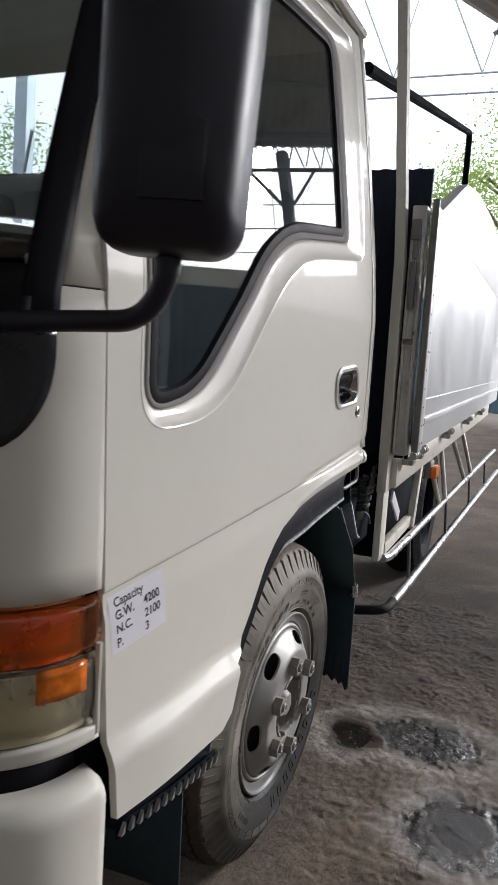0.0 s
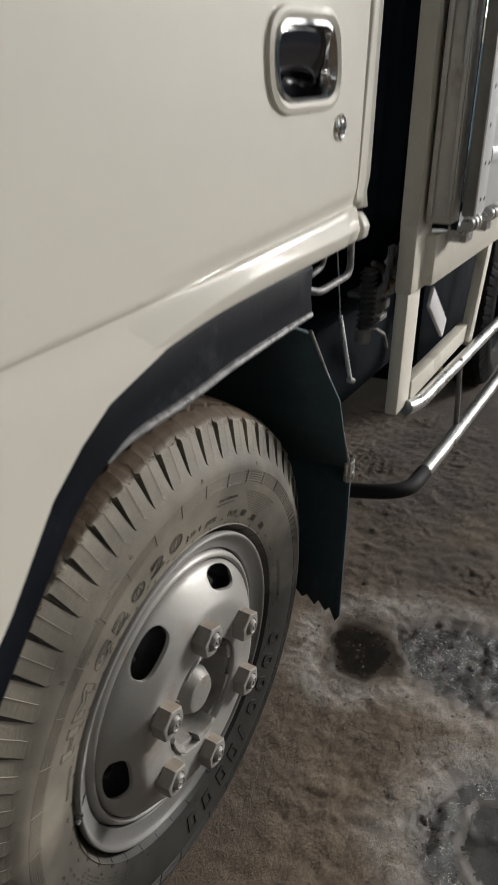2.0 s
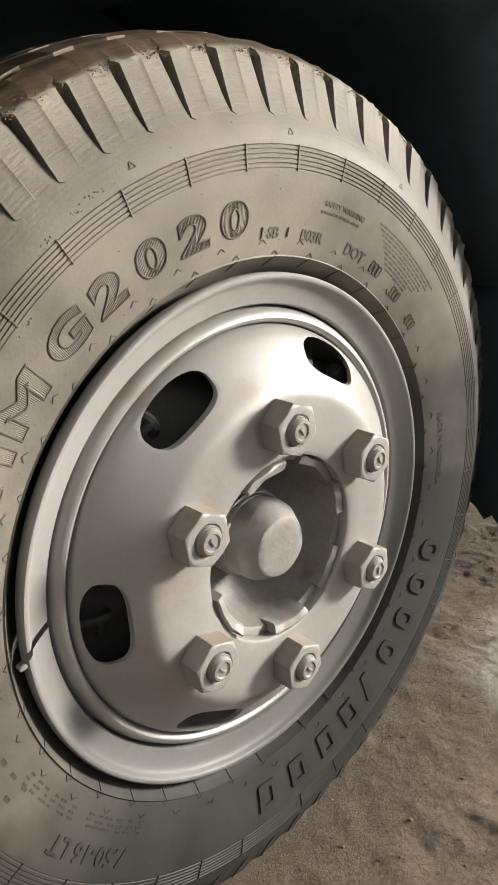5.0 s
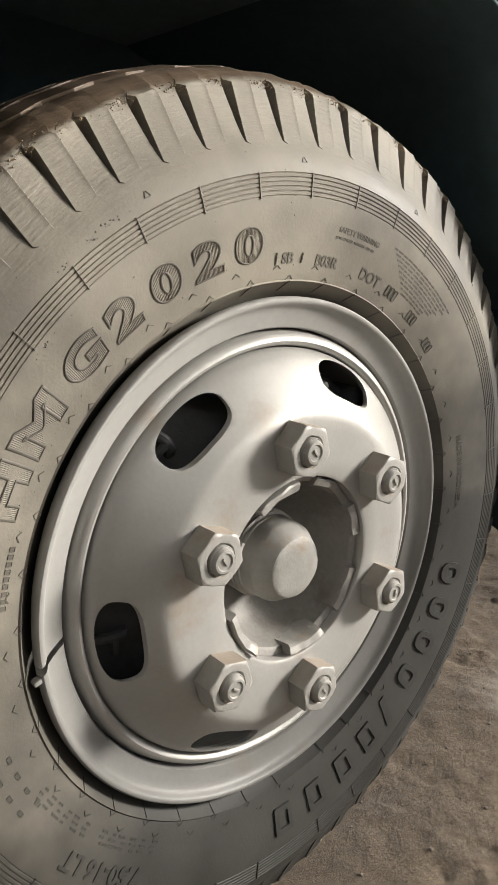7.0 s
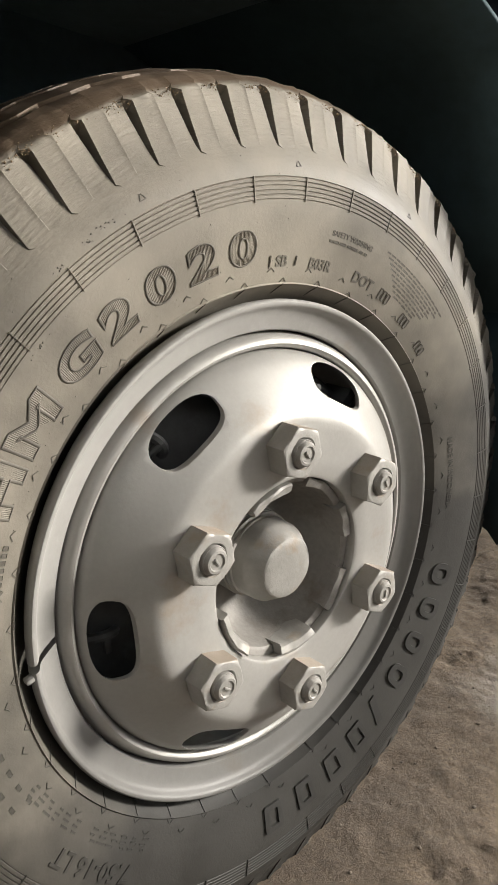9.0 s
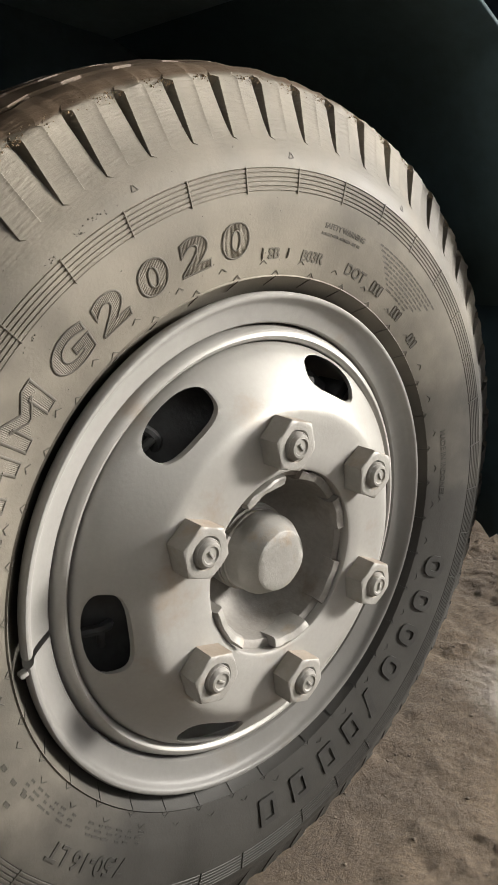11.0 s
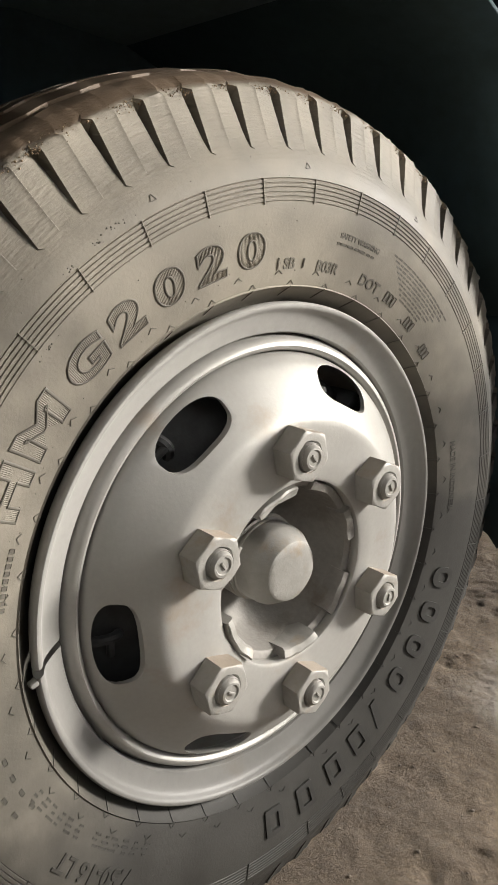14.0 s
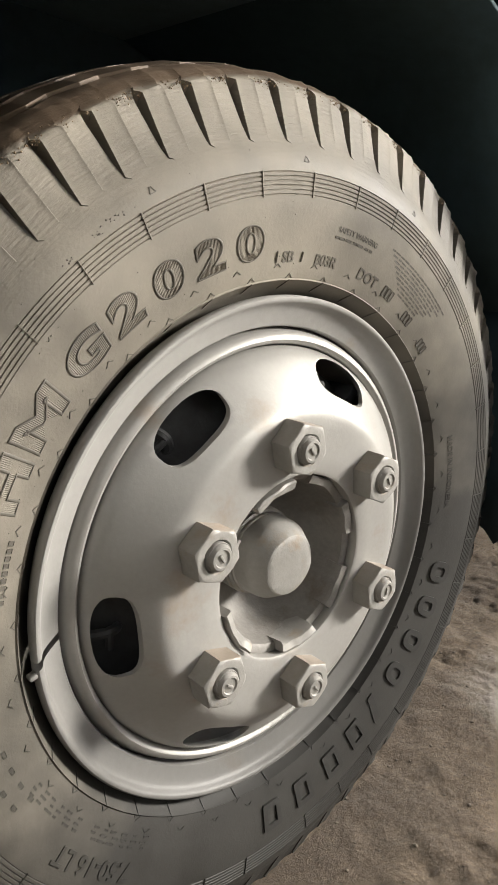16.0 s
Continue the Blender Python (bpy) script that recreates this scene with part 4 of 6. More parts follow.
part("sill_end", bm, PAINT, truck, "rounded cream end of the cab sill", sharp=60, face=(0, -1, 0))
# rear corner post of the cab beside the door
bm = skin([(0.336, 1.004), (0.336, 1.50), (0.306, 1.75), (0.262, 2.07), (0.300, 2.075), (0.345, 1.75), (0.386, 1.50), (0.386, 1.004)])
thicken(part("cab_corner_post", bm, PAINT, truck, face=(0, -1, 0)), 0.015)
bm = skin([(0.336, 1.004), (0.336, 1.50), (0.306, 1.75), (0.262, 2.07), (0.300, 2.075), (0.345, 1.75), (0.386, 1.50), (0.386, 1.004)], mirror=True)
thicken(part("cab_corner_post", bm, PAINT, truck, face=(0, 1, 0)), 0.015)

liner_size = lambda x: 0.5 + 0.5 * smooth_step(-0.34, -0.05, x)
flare = part("arch_liner", arch_band([(0.004, -0.014), (-0.010, -0.005), (-0.045, -0.007), (-0.068, -0.005), (-0.072, -0.012)], x1=0.232, grow=liner_size), FLARE, truck, "black plastic strip under the arch lip", sharp=50, face=(0, -1, 0))
for v in flare.data.vertices:
    v.co.x = min(v.co.x, 0.222)
thicken(flare, 0.004)
pts = []
for i in range(len(ARCH)):
    a, b = Vector(ARCH[max(i - 1, 0)]), Vector(ARCH[min(i + 1, len(ARCH) - 1)])
    d = (b - a).normalized()
    p = Vector(ARCH[i]) + Vector((-d.y, d.x)) * -0.072 * liner_size(ARCH[i][0])
    if p.x < 0.222 and p.x > -0.20:
        pts.append((p.x, side_y(p.x, 1.0) + 0.004 + 0.010 * smooth_step(-0.12, -0.24, p.x), p.y))
bm = bmesh.new()
tube(bm, pts, 0.0052, 10)
part("liner_bead", bm, WORN_EDGE, truck, "worn shiny edge bead of the arch liner")

# wheel housing and mudguard
WELL = [(-0.445, 0.46), (-0.425, 0.60), (-0.385, 0.72), (-0.29, 0.835), (-0.17, 0.880), (-0.02, 0.896), (0.12, 0.888), (0.25, 0.842), (0.315, 0.725), (0.381, 0.588)]
bm = bmesh.new()
rows = []
for k in range(9):
    y = k / 8
    rows.append([(x, (max(side_y(x, 1.0), -0.055) + 0.012 if x < 0.2 else -0.052 + 0.03 * smooth_step(0.32, 0.25, x)) * (1 - y) + 0.62 * y, z) for x, z in WELL])
sheet(bm, [row[:-3] for row in rows])
thicken(part("wheel_housing", bm, HOUSING, truck, "dark painted inner wheel arch"), 0.005, 0)
# the darker guard tone starts on the arch's rear panel to dim it
bm = bmesh.new()
sheet(bm, [row[-4:] for row in rows])
thicken(part("mudguard", bm, GUARD, truck, "dark slanted rubber mudguard behind the wheel", sharp=60), 0.005, 0)
bm = bmesh.new()
sheet(bm, [[(x, 0.405, z) for x, z in WELL], [(x, 0.405, 0.36) for x, z in WELL]])
thicken(part("housing_back", bm, HOUSING, truck), 0.005, 0)
bm = bmesh.new()
tube(bm, [(0.248, -0.024, 0.846), (0.315, -0.046, 0.727), (0.380, -0.0535, 0.592)], 0.0026, 8)
part("mudguard_edge", bm, WORN_EDGE, truck, "scuffed pale edge of the mudguard")
bm = bmesh.new()
box(bm, (0.372, -0.060, 0.562), (0.396, -0.046, 0.602), 0.005)
tube(bm, [(0.384, -0.062, 0.574), (0.384, -0.048, 0.574)], 0.006, 10)
part("mudguard_clip", bm, BRIGHT_STEEL, truck, "small bright steel clip")
rr = random.Random(7)
teeth = [(-0.053, 0.282), (-0.046, 0.272), (-0.034, 0.297), (-0.026, 0.287), (-0.012, 0.305), (-0.004, 0.292), (0.012, 0.309), (0.022, 0.300), (0.036, 0.315)]
while teeth[-1][0] < 0.26:
    y, z = teeth[-1]
    teeth.append((y + rr.uniform(0.010, 0.016), 0.312 + (0.012 if len(teeth) % 2 else -0.004) + rr.uniform(-0.004, 0.004)))
bm = bmesh.new()
rows = [[(0.378 + 0.02 * (0.59 - z0) / 0.3 + 0.004 * math.sin(y * 30), y, 0.594 + (z0 - 0.594) * t) for y, z0 in teeth] for t in (0, 0.33, 0.66, 1.0)]
sheet(bm, rows)
thicken(part("mud_flap", bm, FLAP, truck, "dark rubber mud flap with a torn, ragged lower edge", sharp=60), 0.006, 0)

# dark panel added to stand for the shade on the tread's front
bm = bmesh.new()
sheet(bm, [[(-0.445 + 0.03 * (0.5 - z), y, z) for y in (0.085, 0.20, 0.35, 0.50)] for z in (0.56, 0.42, 0.28, 0.15)])
thicken(part("front_shade_panel", bm, FLAP, truck, "added dark panel standing in for shade ahead of the wheel"), 0.005, 0)

# rods, hose and bracket behind the wheel
bm = bmesh.new()
tube(bm, [(0.366, -0.033, 0.962), (0.368, -0.035, 0.908), (0.277, -0.020, 0.893), (0.25, -0.008, 0.905)], 0.0055, 12)
part("bracket_rod", bm, WORN_EDGE, truck, "bent grey steel bracket rod")
bm = bmesh.new()
tube(bm, [(0.298, -0.020, 0.962), (0.307, -0.015, 0.927), (0.262, -0.005, 0.912)], 0.004, 10)
part("bracket_rod", bm, WORN_EDGE, truck, "bent grey steel bracket rod")
bm = bmesh.new()
tube(bm, [(0.374, -0.022, 0.842), (0.360, -0.050, 0.748)], 0.0036, 12)
tube(bm, [(0.354, -0.050, 0.749), (0.364, -0.054, 0.744)], 0.0048, 10)
part("linkage_rod", bm, BRIGHT_STEEL, truck, "short grey steel linkage rod")
bm = bmesh.new()
tube(bm, [(0.352, -0.016, 0.96), (0.362, -0.020, 0.90), (0.374, -0.022, 0.842)], 0.0012, 6)
part("wire", bm, BRIGHT_STEEL, truck, "thin bare wire")
bm = bmesh.new()
tube(bm, [(0.500, -0.024, 0.895), (0.497, -0.022, 0.785)], 0.010, 14)
bellows = part("brake_hose", bm, IRON, truck, "ribbed grey hose over the brake valve")
for k in range(11):
    bm = bmesh.new()
    lathe(bm, [(0.009, -0.0038), (0.0150, -0.0010), (0.0150, 0.0010), (0.009, 0.0038)], 20, z0=0, closed=True)
    bmesh.ops.rotate(bm, verts=bm.verts, matrix=Matrix.Rotation(radians(84), 3, "X"))
    bmesh.ops.translate(bm, verts=bm.verts, vec=(0.500 - 0.0003 * k, -0.024, 0.888 - 0.0088 * k))
    part("hose_ring", bm, IRON, bellows)
bm = bmesh.new()
lathe(bm, [(0.0, -0.012), (0.013, -0.012), (0.014, -0.010), (0.014, 0.010), (0.012, 0.012)], 18, z0=0)
bmesh.ops.rotate(bm, verts=bm.verts, matrix=Matrix.Rotation(radians(90), 3, "X"))
bmesh.ops.translate(bm, verts=bm.verts, vec=(0.497, -0.022, 0.782))
box(bm, (0.522, -0.035, 0.838), (0.590, 0.02, 0.847), 0.002)
box(bm, (0.530, -0.040, 0.812), (0.552, -0.016, 0.833), 0.003)
box(bm, (0.556, -0.040, 0.816), (0.584, -0.020, 0.832), 0.003)
box(bm, (0.526, -0.036, 0.796), (0.586, -0.010, 0.806), 0.002)
tube(bm, [(0.505, -0.022, 0.785), (0.545, -0.030, 0.783), (0.585, -0.034, 0.765), (0.602, -0.036, 0.737)], 0.0035, 8)
tube(bm, [(0.560, -0.030, 0.845), (0.565, -0.034, 0.872), (0.545, -0.030, 0.892), (0.515, -0.024, 0.900)], 0.005, 8)
part("brake_valve", bm, GREY_STEEL, truck, "dusty metal valve with fittings")
bm = bmesh.new()
rows = []
for i in range(13):
    row = []
    for j in range(13):
        a, b = i / 12, j / 12
        q = Vector((0.520 + 0.085 * a, -0.046 + 0.03 * b * b, 0.925 - 0.125 * b))
        w = Vector((noise.noise(q * 60), noise.noise(q * 60 + Vector((9, 0, 0))), noise.noise(q * 60 + Vector((0, 9, 0)))))
        row.append(q + 0.011 * w)
    rows.append(row)
sheet(bm, rows)
thicken(part("plastic_wrap", bm, WRAP, truck, "crumpled dark plastic wrapped round the fittings", smooth=False), 0.0008)
for x, y, z in ((0.545, -0.040, 0.846), (0.560, -0.034, 0.852), (0.574, -0.042, 0.856), (0.583, -0.030, 0.848)):
    bm = bmesh.new()
    tube(bm, [(x, y, z), (x + 0.003, y - 0.006, z + 0.006), (x + 0.008, y - 0.003, z + 0.010), (x + 0.010, y + 0.006, z + 0.004)], 0.0028, 8)
    part("hose_fitting", bm, BRASS, truck)

bm = bmesh.new()
box(bm, (0.50, 0.060, 0.586), (1.06, 0.50, 0.775), 0.012)
part("battery_box", bm, BLACK_PAINT, truck, "black painted battery box")
for y in (0.42, 1.22):
    bm = bmesh.new()
    box(bm, (-0.9, y, 0.60), (4.9, y + 0.06, 0.898), 0.006)
    part("chassis_rail", bm, BLACK_PAINT, truck)
bm = bmesh.new()
box(bm, (1.25, 0.05, 0.45), (2.05, 0.40, 0.80), 0.03)
part("fuel_tank", bm, BLACK_PAINT, truck, "black painted fuel tank")
# two boxes added under the bed to block light from the far side
bm = bmesh.new()
box(bm, (0.70, 0.52, 0.40), (2.30, 1.16, 0.86), 0.04)
part("underbed_light_block", bm, BLACK_PAINT, truck, "added dark box under the bed that blocks far-side light")
bm = bmesh.new()
box(bm, (1.10, 1.32, 0.34), (4.40, 1.72, 0.88), 0.03)
part("far_light_block", bm, BLACK_PAINT, truck, "added black box along the far chassis rail that blocks light")

# cab front corner
PLAN = []
CP = [Vector((-0.806, 0.069)), Vector((-0.93, 0.083)), Vector((-0.985, 0.155)), Vector((-1.005, 0.30))]
for k in range(25):
    t = k / 24
    PLAN.append((1 - t) ** 3 * CP[0] + 3 * t * (1 - t) ** 2 * CP[1] + 3 * t * t * (1 - t) * CP[2] + t ** 3 * CP[3])
PLAN += [Vector((-1.03, 0.55)), Vector((-1.04, WIDE / 2))]
PLAN += [Vector((p.x, WIDE - p.y)) for p in PLAN[-2::-1]]


def front(z0, z1, i0, i1, out=0.0, rows_n=10, shape=None):
    """A strip of the cab's front and corner between two heights, from one point of its plan to another."""
    rows = []
    for k in range(rows_n + 1):
        z = z0 + (z1 - z0) * k / rows_n
        lean = 0.30 * max(0.0, z - 1.30) + 0.10 * max(0.0, z - 1.30) ** 2
        row = []
        for i in range(i0, i1 + 1):
            a, b = PLAN[max(i - 1, 0)], PLAN[min(i + 1, len(PLAN) - 1)]
            d = (b - a).normalized()
            nrm = Vector((-d.y, d.x))
            o = out + (shape(z, i) if shape else 0.0)
            p = PLAN[i] + (nrm if nrm.x < 0 or (abs(nrm.x) < 0.3 and (nrm.y < 0) == (PLAN[i].y < WIDE / 2)) else -nrm) * o
            inw = 0.05 * max(0.0, z - 1.30) * (1 if p.y < WIDE / 2 else -1)
            row.append((p.x + lean, p.y + inw, z))
        rows.append(row)
    bm = bmesh.new()
    sheet(bm, rows)
    return bm


LAST = len(PLAN) - 1
fp = part("front_panel", front(0.895, 1.322, 0, LAST), PAINT, truck, "cream front panel with rounded corners", sharp=40, face=(-1, -0.4, 0))
thicken(fp, 0.012)
for i0, i1 in ((0, 7), (LAST - 7, LAST)):
    pp = part("windscreen_pillar", front(1.326, 2.05, i0, i1), PAINT, truck, sharp=40, face=(-1, -0.4 if i0 == 0 else 0.4, 0))
    thicken(pp, 0.012)
ws = part("windscreen", front(1.34, 2.02, 10, LAST - 10, -0.004), GLASS, truck, "clear windscreen glass", face=(-1, 0, 0))
thicken(ws, 0.005)
ws.visible_shadow = False
sl = part("windscreen_seal", front(1.262, 2.04, 7, 11, 0.004, 14), SEAL, truck, "black rubber windscreen surround", face=(-1, -0.4, 0))
thicken(sl, 0.012)
thicken(part("windscreen_seal", front(1.262, 1.345, 10, LAST - 10, 0.003, 3), SEAL, truck, face=(-1, 0, 0)), 0.012)
rows = []
for k in range(15):
    z = 1.268 - 0.168 * k / 14
    s = 7.2 + 8.8 * (1 - math.sqrt(max(0.0, 1 - max(0.0, (1.235 - z) / 0.136) ** 2)))
    row = []
    for i in range(31):
        q = s + (LAST - 2 * s) * i / 30
        a, b = PLAN[int(q)], PLAN[min(int(q) + 1, LAST)]
        p = a.lerp(b, q - int(q))
        d = (b - a).normalized() if b != a else Vector((0, 1))
        row.append((p.x - abs(d.y) * 0.006, p.y - d.x * -0.006 * (1 if p.y < WIDE / 2 else -1), z))
    rows.append(row)
bm = bmesh.new()
sheet(bm, rows)
gr = part("grille_garnish", bm, GLOSS_BLACK, truck, "glossy black front garnish with rounded lower corners", face=(-1, 0, 0))
thicken(gr, 0.01)
bm = bmesh.new()
rows = []
for k in range(5):
    z = 2.05 + 0.10 * math.sin(k / 4 * math.pi / 2)
    s = 0.16 * (1 - math.cos(k / 4 * math.pi / 2))
    x0, x1 = -0.70 + s, 0.30 - s * 0.3
    y0, y1 = 0.035 + s, WIDE - 0.035 - s
    rows.append([(x0, y0, z), (x1, y0, z), (x1, y1, z), (x0, y1, z), (x0, y0, z)])
vs = sheet(bm, rows)
bm.faces.new(vs[-1][:4])
bmesh.ops.remove_doubles(bm, verts=bm.verts, dist=1e-5)
part("cab_roof", bm, PAINT, truck, "cream cab roof")
bm = bmesh.new()
tube(bm, [(-0.68, 0.040, 2.035), (-0.2, 0.035, 2.062), (0.30, 0.030, 2.085)], 0.012, 8)
part("drip_rail", bm, PAINT, truck, "cream rain gutter above the door")
# cab back with its window
bm = bmesh.new()
for lo, hi in (((0.33, 0.0, 0.95), (0.36, WIDE, 1.76)), ((0.30, 0.05, 2.06), (0.33, WIDE - 0.05, 2.12)), ((0.31, 0.03, 1.76), (0.34, 0.34, 2.06)), ((0.31, WIDE - 0.34, 1.76), (0.34, WIDE - 0.03, 2.06))):
    box(bm, lo, hi)
part("cab_back", bm, DASH, truck)
bm = bmesh.new()
box(bm, (0.318, 0.34, 1.76), (0.324, WIDE - 0.34, 2.06))
rw = part("rear_window", bm, GLASS, truck)
rw.visible_shadow = False
bm = bmesh.new()
box(bm, (-0.76, 0.16, 0.90), (0.33, WIDE - 0.16, 0.96))
part("cab_floor", bm, DASH, truck)
bm = bmesh.new()
box(bm, (-0.86, 0.20, 1.0), (-0.60, WIDE - 0.20, 1.25), 0.05)
part("dashboard", bm, DASH, truck, "dark grey dashboard")
for y in (0.40, 0.88, 1.34):
    s = part("seat", (lambda b: (box(b, (-0.28, y - 0.21, 0.96), (0.22, y + 0.21, 1.14), 0.05), b)[1])(bmesh.new()), SEAT, truck, "dark vinyl cab seat")
    bm = bmesh.new()
    box(bm, (-0.06, y - 0.21, 0.0), (0.06, y + 0.21, 0.63), 0.05, pose(0.20, 0, 1.08, 0, 10, 0))
    part("backrest", bm, SEAT, s)
    if y != 0.88:
        bm = bmesh.new()
        box(bm, (-0.04, y - 0.12, 0.0), (0.04, y + 0.12, 0.22), 0.04, pose(0.24, 0, 1.70, 0, 10, 0))
        part("headrest", bm, SEAT, s)
bm = bmesh.new()
lathe(bm, [(0.19 + 0.014 * math.cos(a), 0.014 * math.sin(a)) for a in [k * math.pi / 4 for k in range(8)]], 40, z0=0, closed=True)
tube(bm, [(-0.18, 0, 0), (0.18, 0, 0)], 0.014, 8)
tube(bm, [(0, 0, 0), (0, 0, -0.18)], 0.014, 8)
tube(bm, [(0, 0, 0), (0, 0.32, 0)], 0.025, 10)
bmesh.ops.transform(bm, verts=bm.verts, matrix=Matrix.Translation((-0.42, 0.42, 1.28)) @ Matrix.Rotation(radians(90), 4, "Z") @ Matrix.Rotation(radians(-62), 4, "X"))
part("steering_wheel", bm, BLACK_PLASTIC, truck, "black steering wheel")

# headlamp
lamp = part("headlamp", front(0.672, 0.893, 0, 20, -0.030, 4), REFLECTOR, truck, "amber and clear corner lamp unit")
amb = part("amber_lens", front(0.803, 0.888, 0, 20, 0.003, 6, lambda z, i: -0.010 * ((z - 0.845) / 0.043) ** 4), AMBER, lamp, "orange ribbed turn signal lens", face=(-1, -0.4, 0))
thicken(amb, 0.006)
cl = part("clear_lens", front(0.690, 0.800, 0, 20, 0.003, 6, lambda z, i: -0.010 * ((z - 0.745) / 0.055) ** 4), CLEAR_LENS, lamp, "clear side lamp lens", face=(-1, -0.4, 0))
thicken(cl, 0.006)
inner = part("amber_reflector", front(0.752, 0.798, 2, 8, 0.005, 4), AMBER_SOLID, lamp, "small orange reflector set in the clear lens", face=(-1, -0.4, 0))
thicken(inner, 0.008)
bm = bmesh.new()
tube(bm, [(PLAN[0].x - 0.004, PLAN[0].y - 0.003, 0.676), (PLAN[0].x - 0.005, PLAN[0].y - 0.003, 0.745), (PLAN[0].x - 0.004, PLAN[0].y - 0.003, 0.815)], 0.005, 8)
part("lamp_side_trim", bm, PAINT, lamp, "narrow cream trim beside the lens")
thicken(part("lamp_bezel", front(0.668, 0.690, 0, LAST, 0.006, 4), PAINT, lamp, "cream trim below the lamp", face=(-1, 0, 0)), 0.02)
# black strip set back in the gap to stand for its shade
thicken(part("lamp_gap_shade", front(0.56, 0.672, 0, LAST, -0.035, 2), SEAL, truck, "dark strip standing in for the shaded gap above the bumper", face=(-1, 0, 0)), 0.004)
bumper = part("bumper", front(0.33, 0.618, 0, LAST, 0.0, 24, lambda z, i: 0.025 - 0.046 * (1 - math.sqrt(max(0.0, 1 - max(0.0, (z - 0.576) / 0.042) ** 2)))), PAINT, truck, "cream painted steel bumper", sharp=60, face=(-1, 0, 0))
thicken(bumper, 0.012)
bm = bmesh.new()
box(bm, (-0.80, 0.095, 0.50), (-0.44, 0.50, 0.95))
part("cab_underside", bm, BLACK_PAINT, truck)
# step with a row of punched teeth under the door
sill = lambda x: side_y(x, 0.50) + 0.002
bm = bmesh.new()
stations = [-0.772 + 0.0272 * k for k in range(11)]
sheet(bm, [[(x, sill(x), 0.506) for x in stations], [(x, 0.20, 0.500) for x in stations]])
step = part("entry_step", bm, BLACK_PAINT, truck, "black steel entry step with a toothed edge", face=(0, 0, 1))
thicken(step, 0.005)
bm = bmesh.new()
sheet(bm, [[(x, sill(x) - 0.006, 0.512) for x in stations], [(x, sill(x) - 0.006, 0.486) for x in stations]])
thicken(part("step_edge", bm, BLACK_PAINT, step, face=(0, -1, 0)), 0.004)
for k in range(14):
    x = -0.765 + 0.0200 * k
    y = sill(x) - 0.010
    bm = bmesh.new()
    vs = [bm.verts.new(p) for p in ((x - 0.0055, y - 0.002, 0.492), (x + 0.0055, y - 0.002, 0.492), (x + 0.005, y - 0.003, 0.511), (x - 0.0055, y + 0.006, 0.492), (x + 0.0055, y + 0.006, 0.492), (x + 0.005, y + 0.003, 0.511))]
    for f in ((0, 1, 2), (5, 4, 3), (0, 3, 4, 1), (1, 4, 5, 2), (2, 5, 3, 0)):
        bm.faces.new([vs[i] for i in f])
    part("step_tooth", bm, GREY_STEEL, step, smooth=False)

# mirror on its bent arm
bm = bmesh.new()
rows = []
for k, (g, dx) in enumerate(((0.80, 0.045), (0.93, 0.040), (1.0, 0.022), (1.0, 0.0), (0.99, -0.014), (0.955, -0.026), (0.89, -0.036), (0.78, -0.044), (0.62, -0.050), (0.42, -0.0545), (0.20, -0.0570))):
    out = round_corners([(-0.077 * g, -0.200 * g), (0.077 * g, -0.200 * g), (0.083 * g, 0.195 * g), (-0.083 * g, 0.195 * g)], [0.040 * g] * 4, 6)
    rows.append([(dx, p.x, p.y) for p in out] + [(dx, out[0].x, out[0].y)])
vs = sheet(bm, rows)
bm.faces.new(vs[0][:-1])
bm.faces.new(vs[-1][:-1][::-1])
bmesh.ops.remove_doubles(bm, verts=bm.verts, dist=1e-5)
bmesh.ops.transform(bm, verts=bm.verts, matrix=pose(-1.02, -0.128, 1.545, 2, 0, 8))
mirror = part("mirror", bm, BLACK_PLASTIC, truck, "large black plastic door mirror housing", sharp=50)
bm = bmesh.new()
box(bm, (0.046, -0.062, -0.165), (0.049, 0.062, 0.165), 0.001, pose(-1.02, -0.128, 1.545, 2, 0, 8))
part("mirror_glass", bm, CHROME, mirror)
bm = bmesh.new()
box(bm, (-0.0525, -0.050, -0.150), (-0.040, 0.016, -0.075), 0.001, pose(-1.02, -0.128, 1.545, 2, 0, 8))
part("mirror_cover", bm, BLACK_PLASTIC, mirror, "small square cover on the housing")
bm = bmesh.new()
tube(bm, [(-1.015, -0.122, 1.375), (-1.012, -0.120, 1.318), (-1.005, -0.085, 1.278), (-1.0, 0.10, 1.270), (-0.99, 0.26, 1.27)], 0.0125, 14)
part("mirror_arm", bm, BLACK_PLASTIC, mirror, "bent black mirror arm")
bm = bmesh.new()
tube(bm, [(-1.015, -0.122, 1.345), (-1.013, -0.121, 1.327)], 0.0138, 14)
part("arm_sleeve", bm, BLACK_PLASTIC, mirror)

# capacity sticker on the door
LX, LZ, LA = -0.776, 0.782, 0.112
bm = bmesh.new()
rows = []
for j in range(5):
    rows.append([(LX - 0.0035 * j + 0.138 * i / 8, 0, LZ + 0.0235 * j + LA * 0.138 * i / 8) for i in range(9)])
sheet(bm, [[(x, side_y(x, z) - 0.0004, z) for x, _, z in r] for r in rows])
sticker = part("capacity_sticker", bm, STICKER, near_door, "white sticker with black capacity figures")


def sticker_text(body, u, v, size):
    pts, faces = letters(body, weight=0.022)
    out = []
    for p in pts:
        a, b = u + p[0] * size, v + p[1] * size
        x, z = LX - 0.15 * b + a, LZ + b + LA * a
        out.append((x, side_y(x, z) - 0.0007, z))
    place("printed_line", mesh_of("printed_line", out, faces, INK, smooth=False), sticker)


sticker_text("Capacity", 0.012, 0.0735, 0.0205)
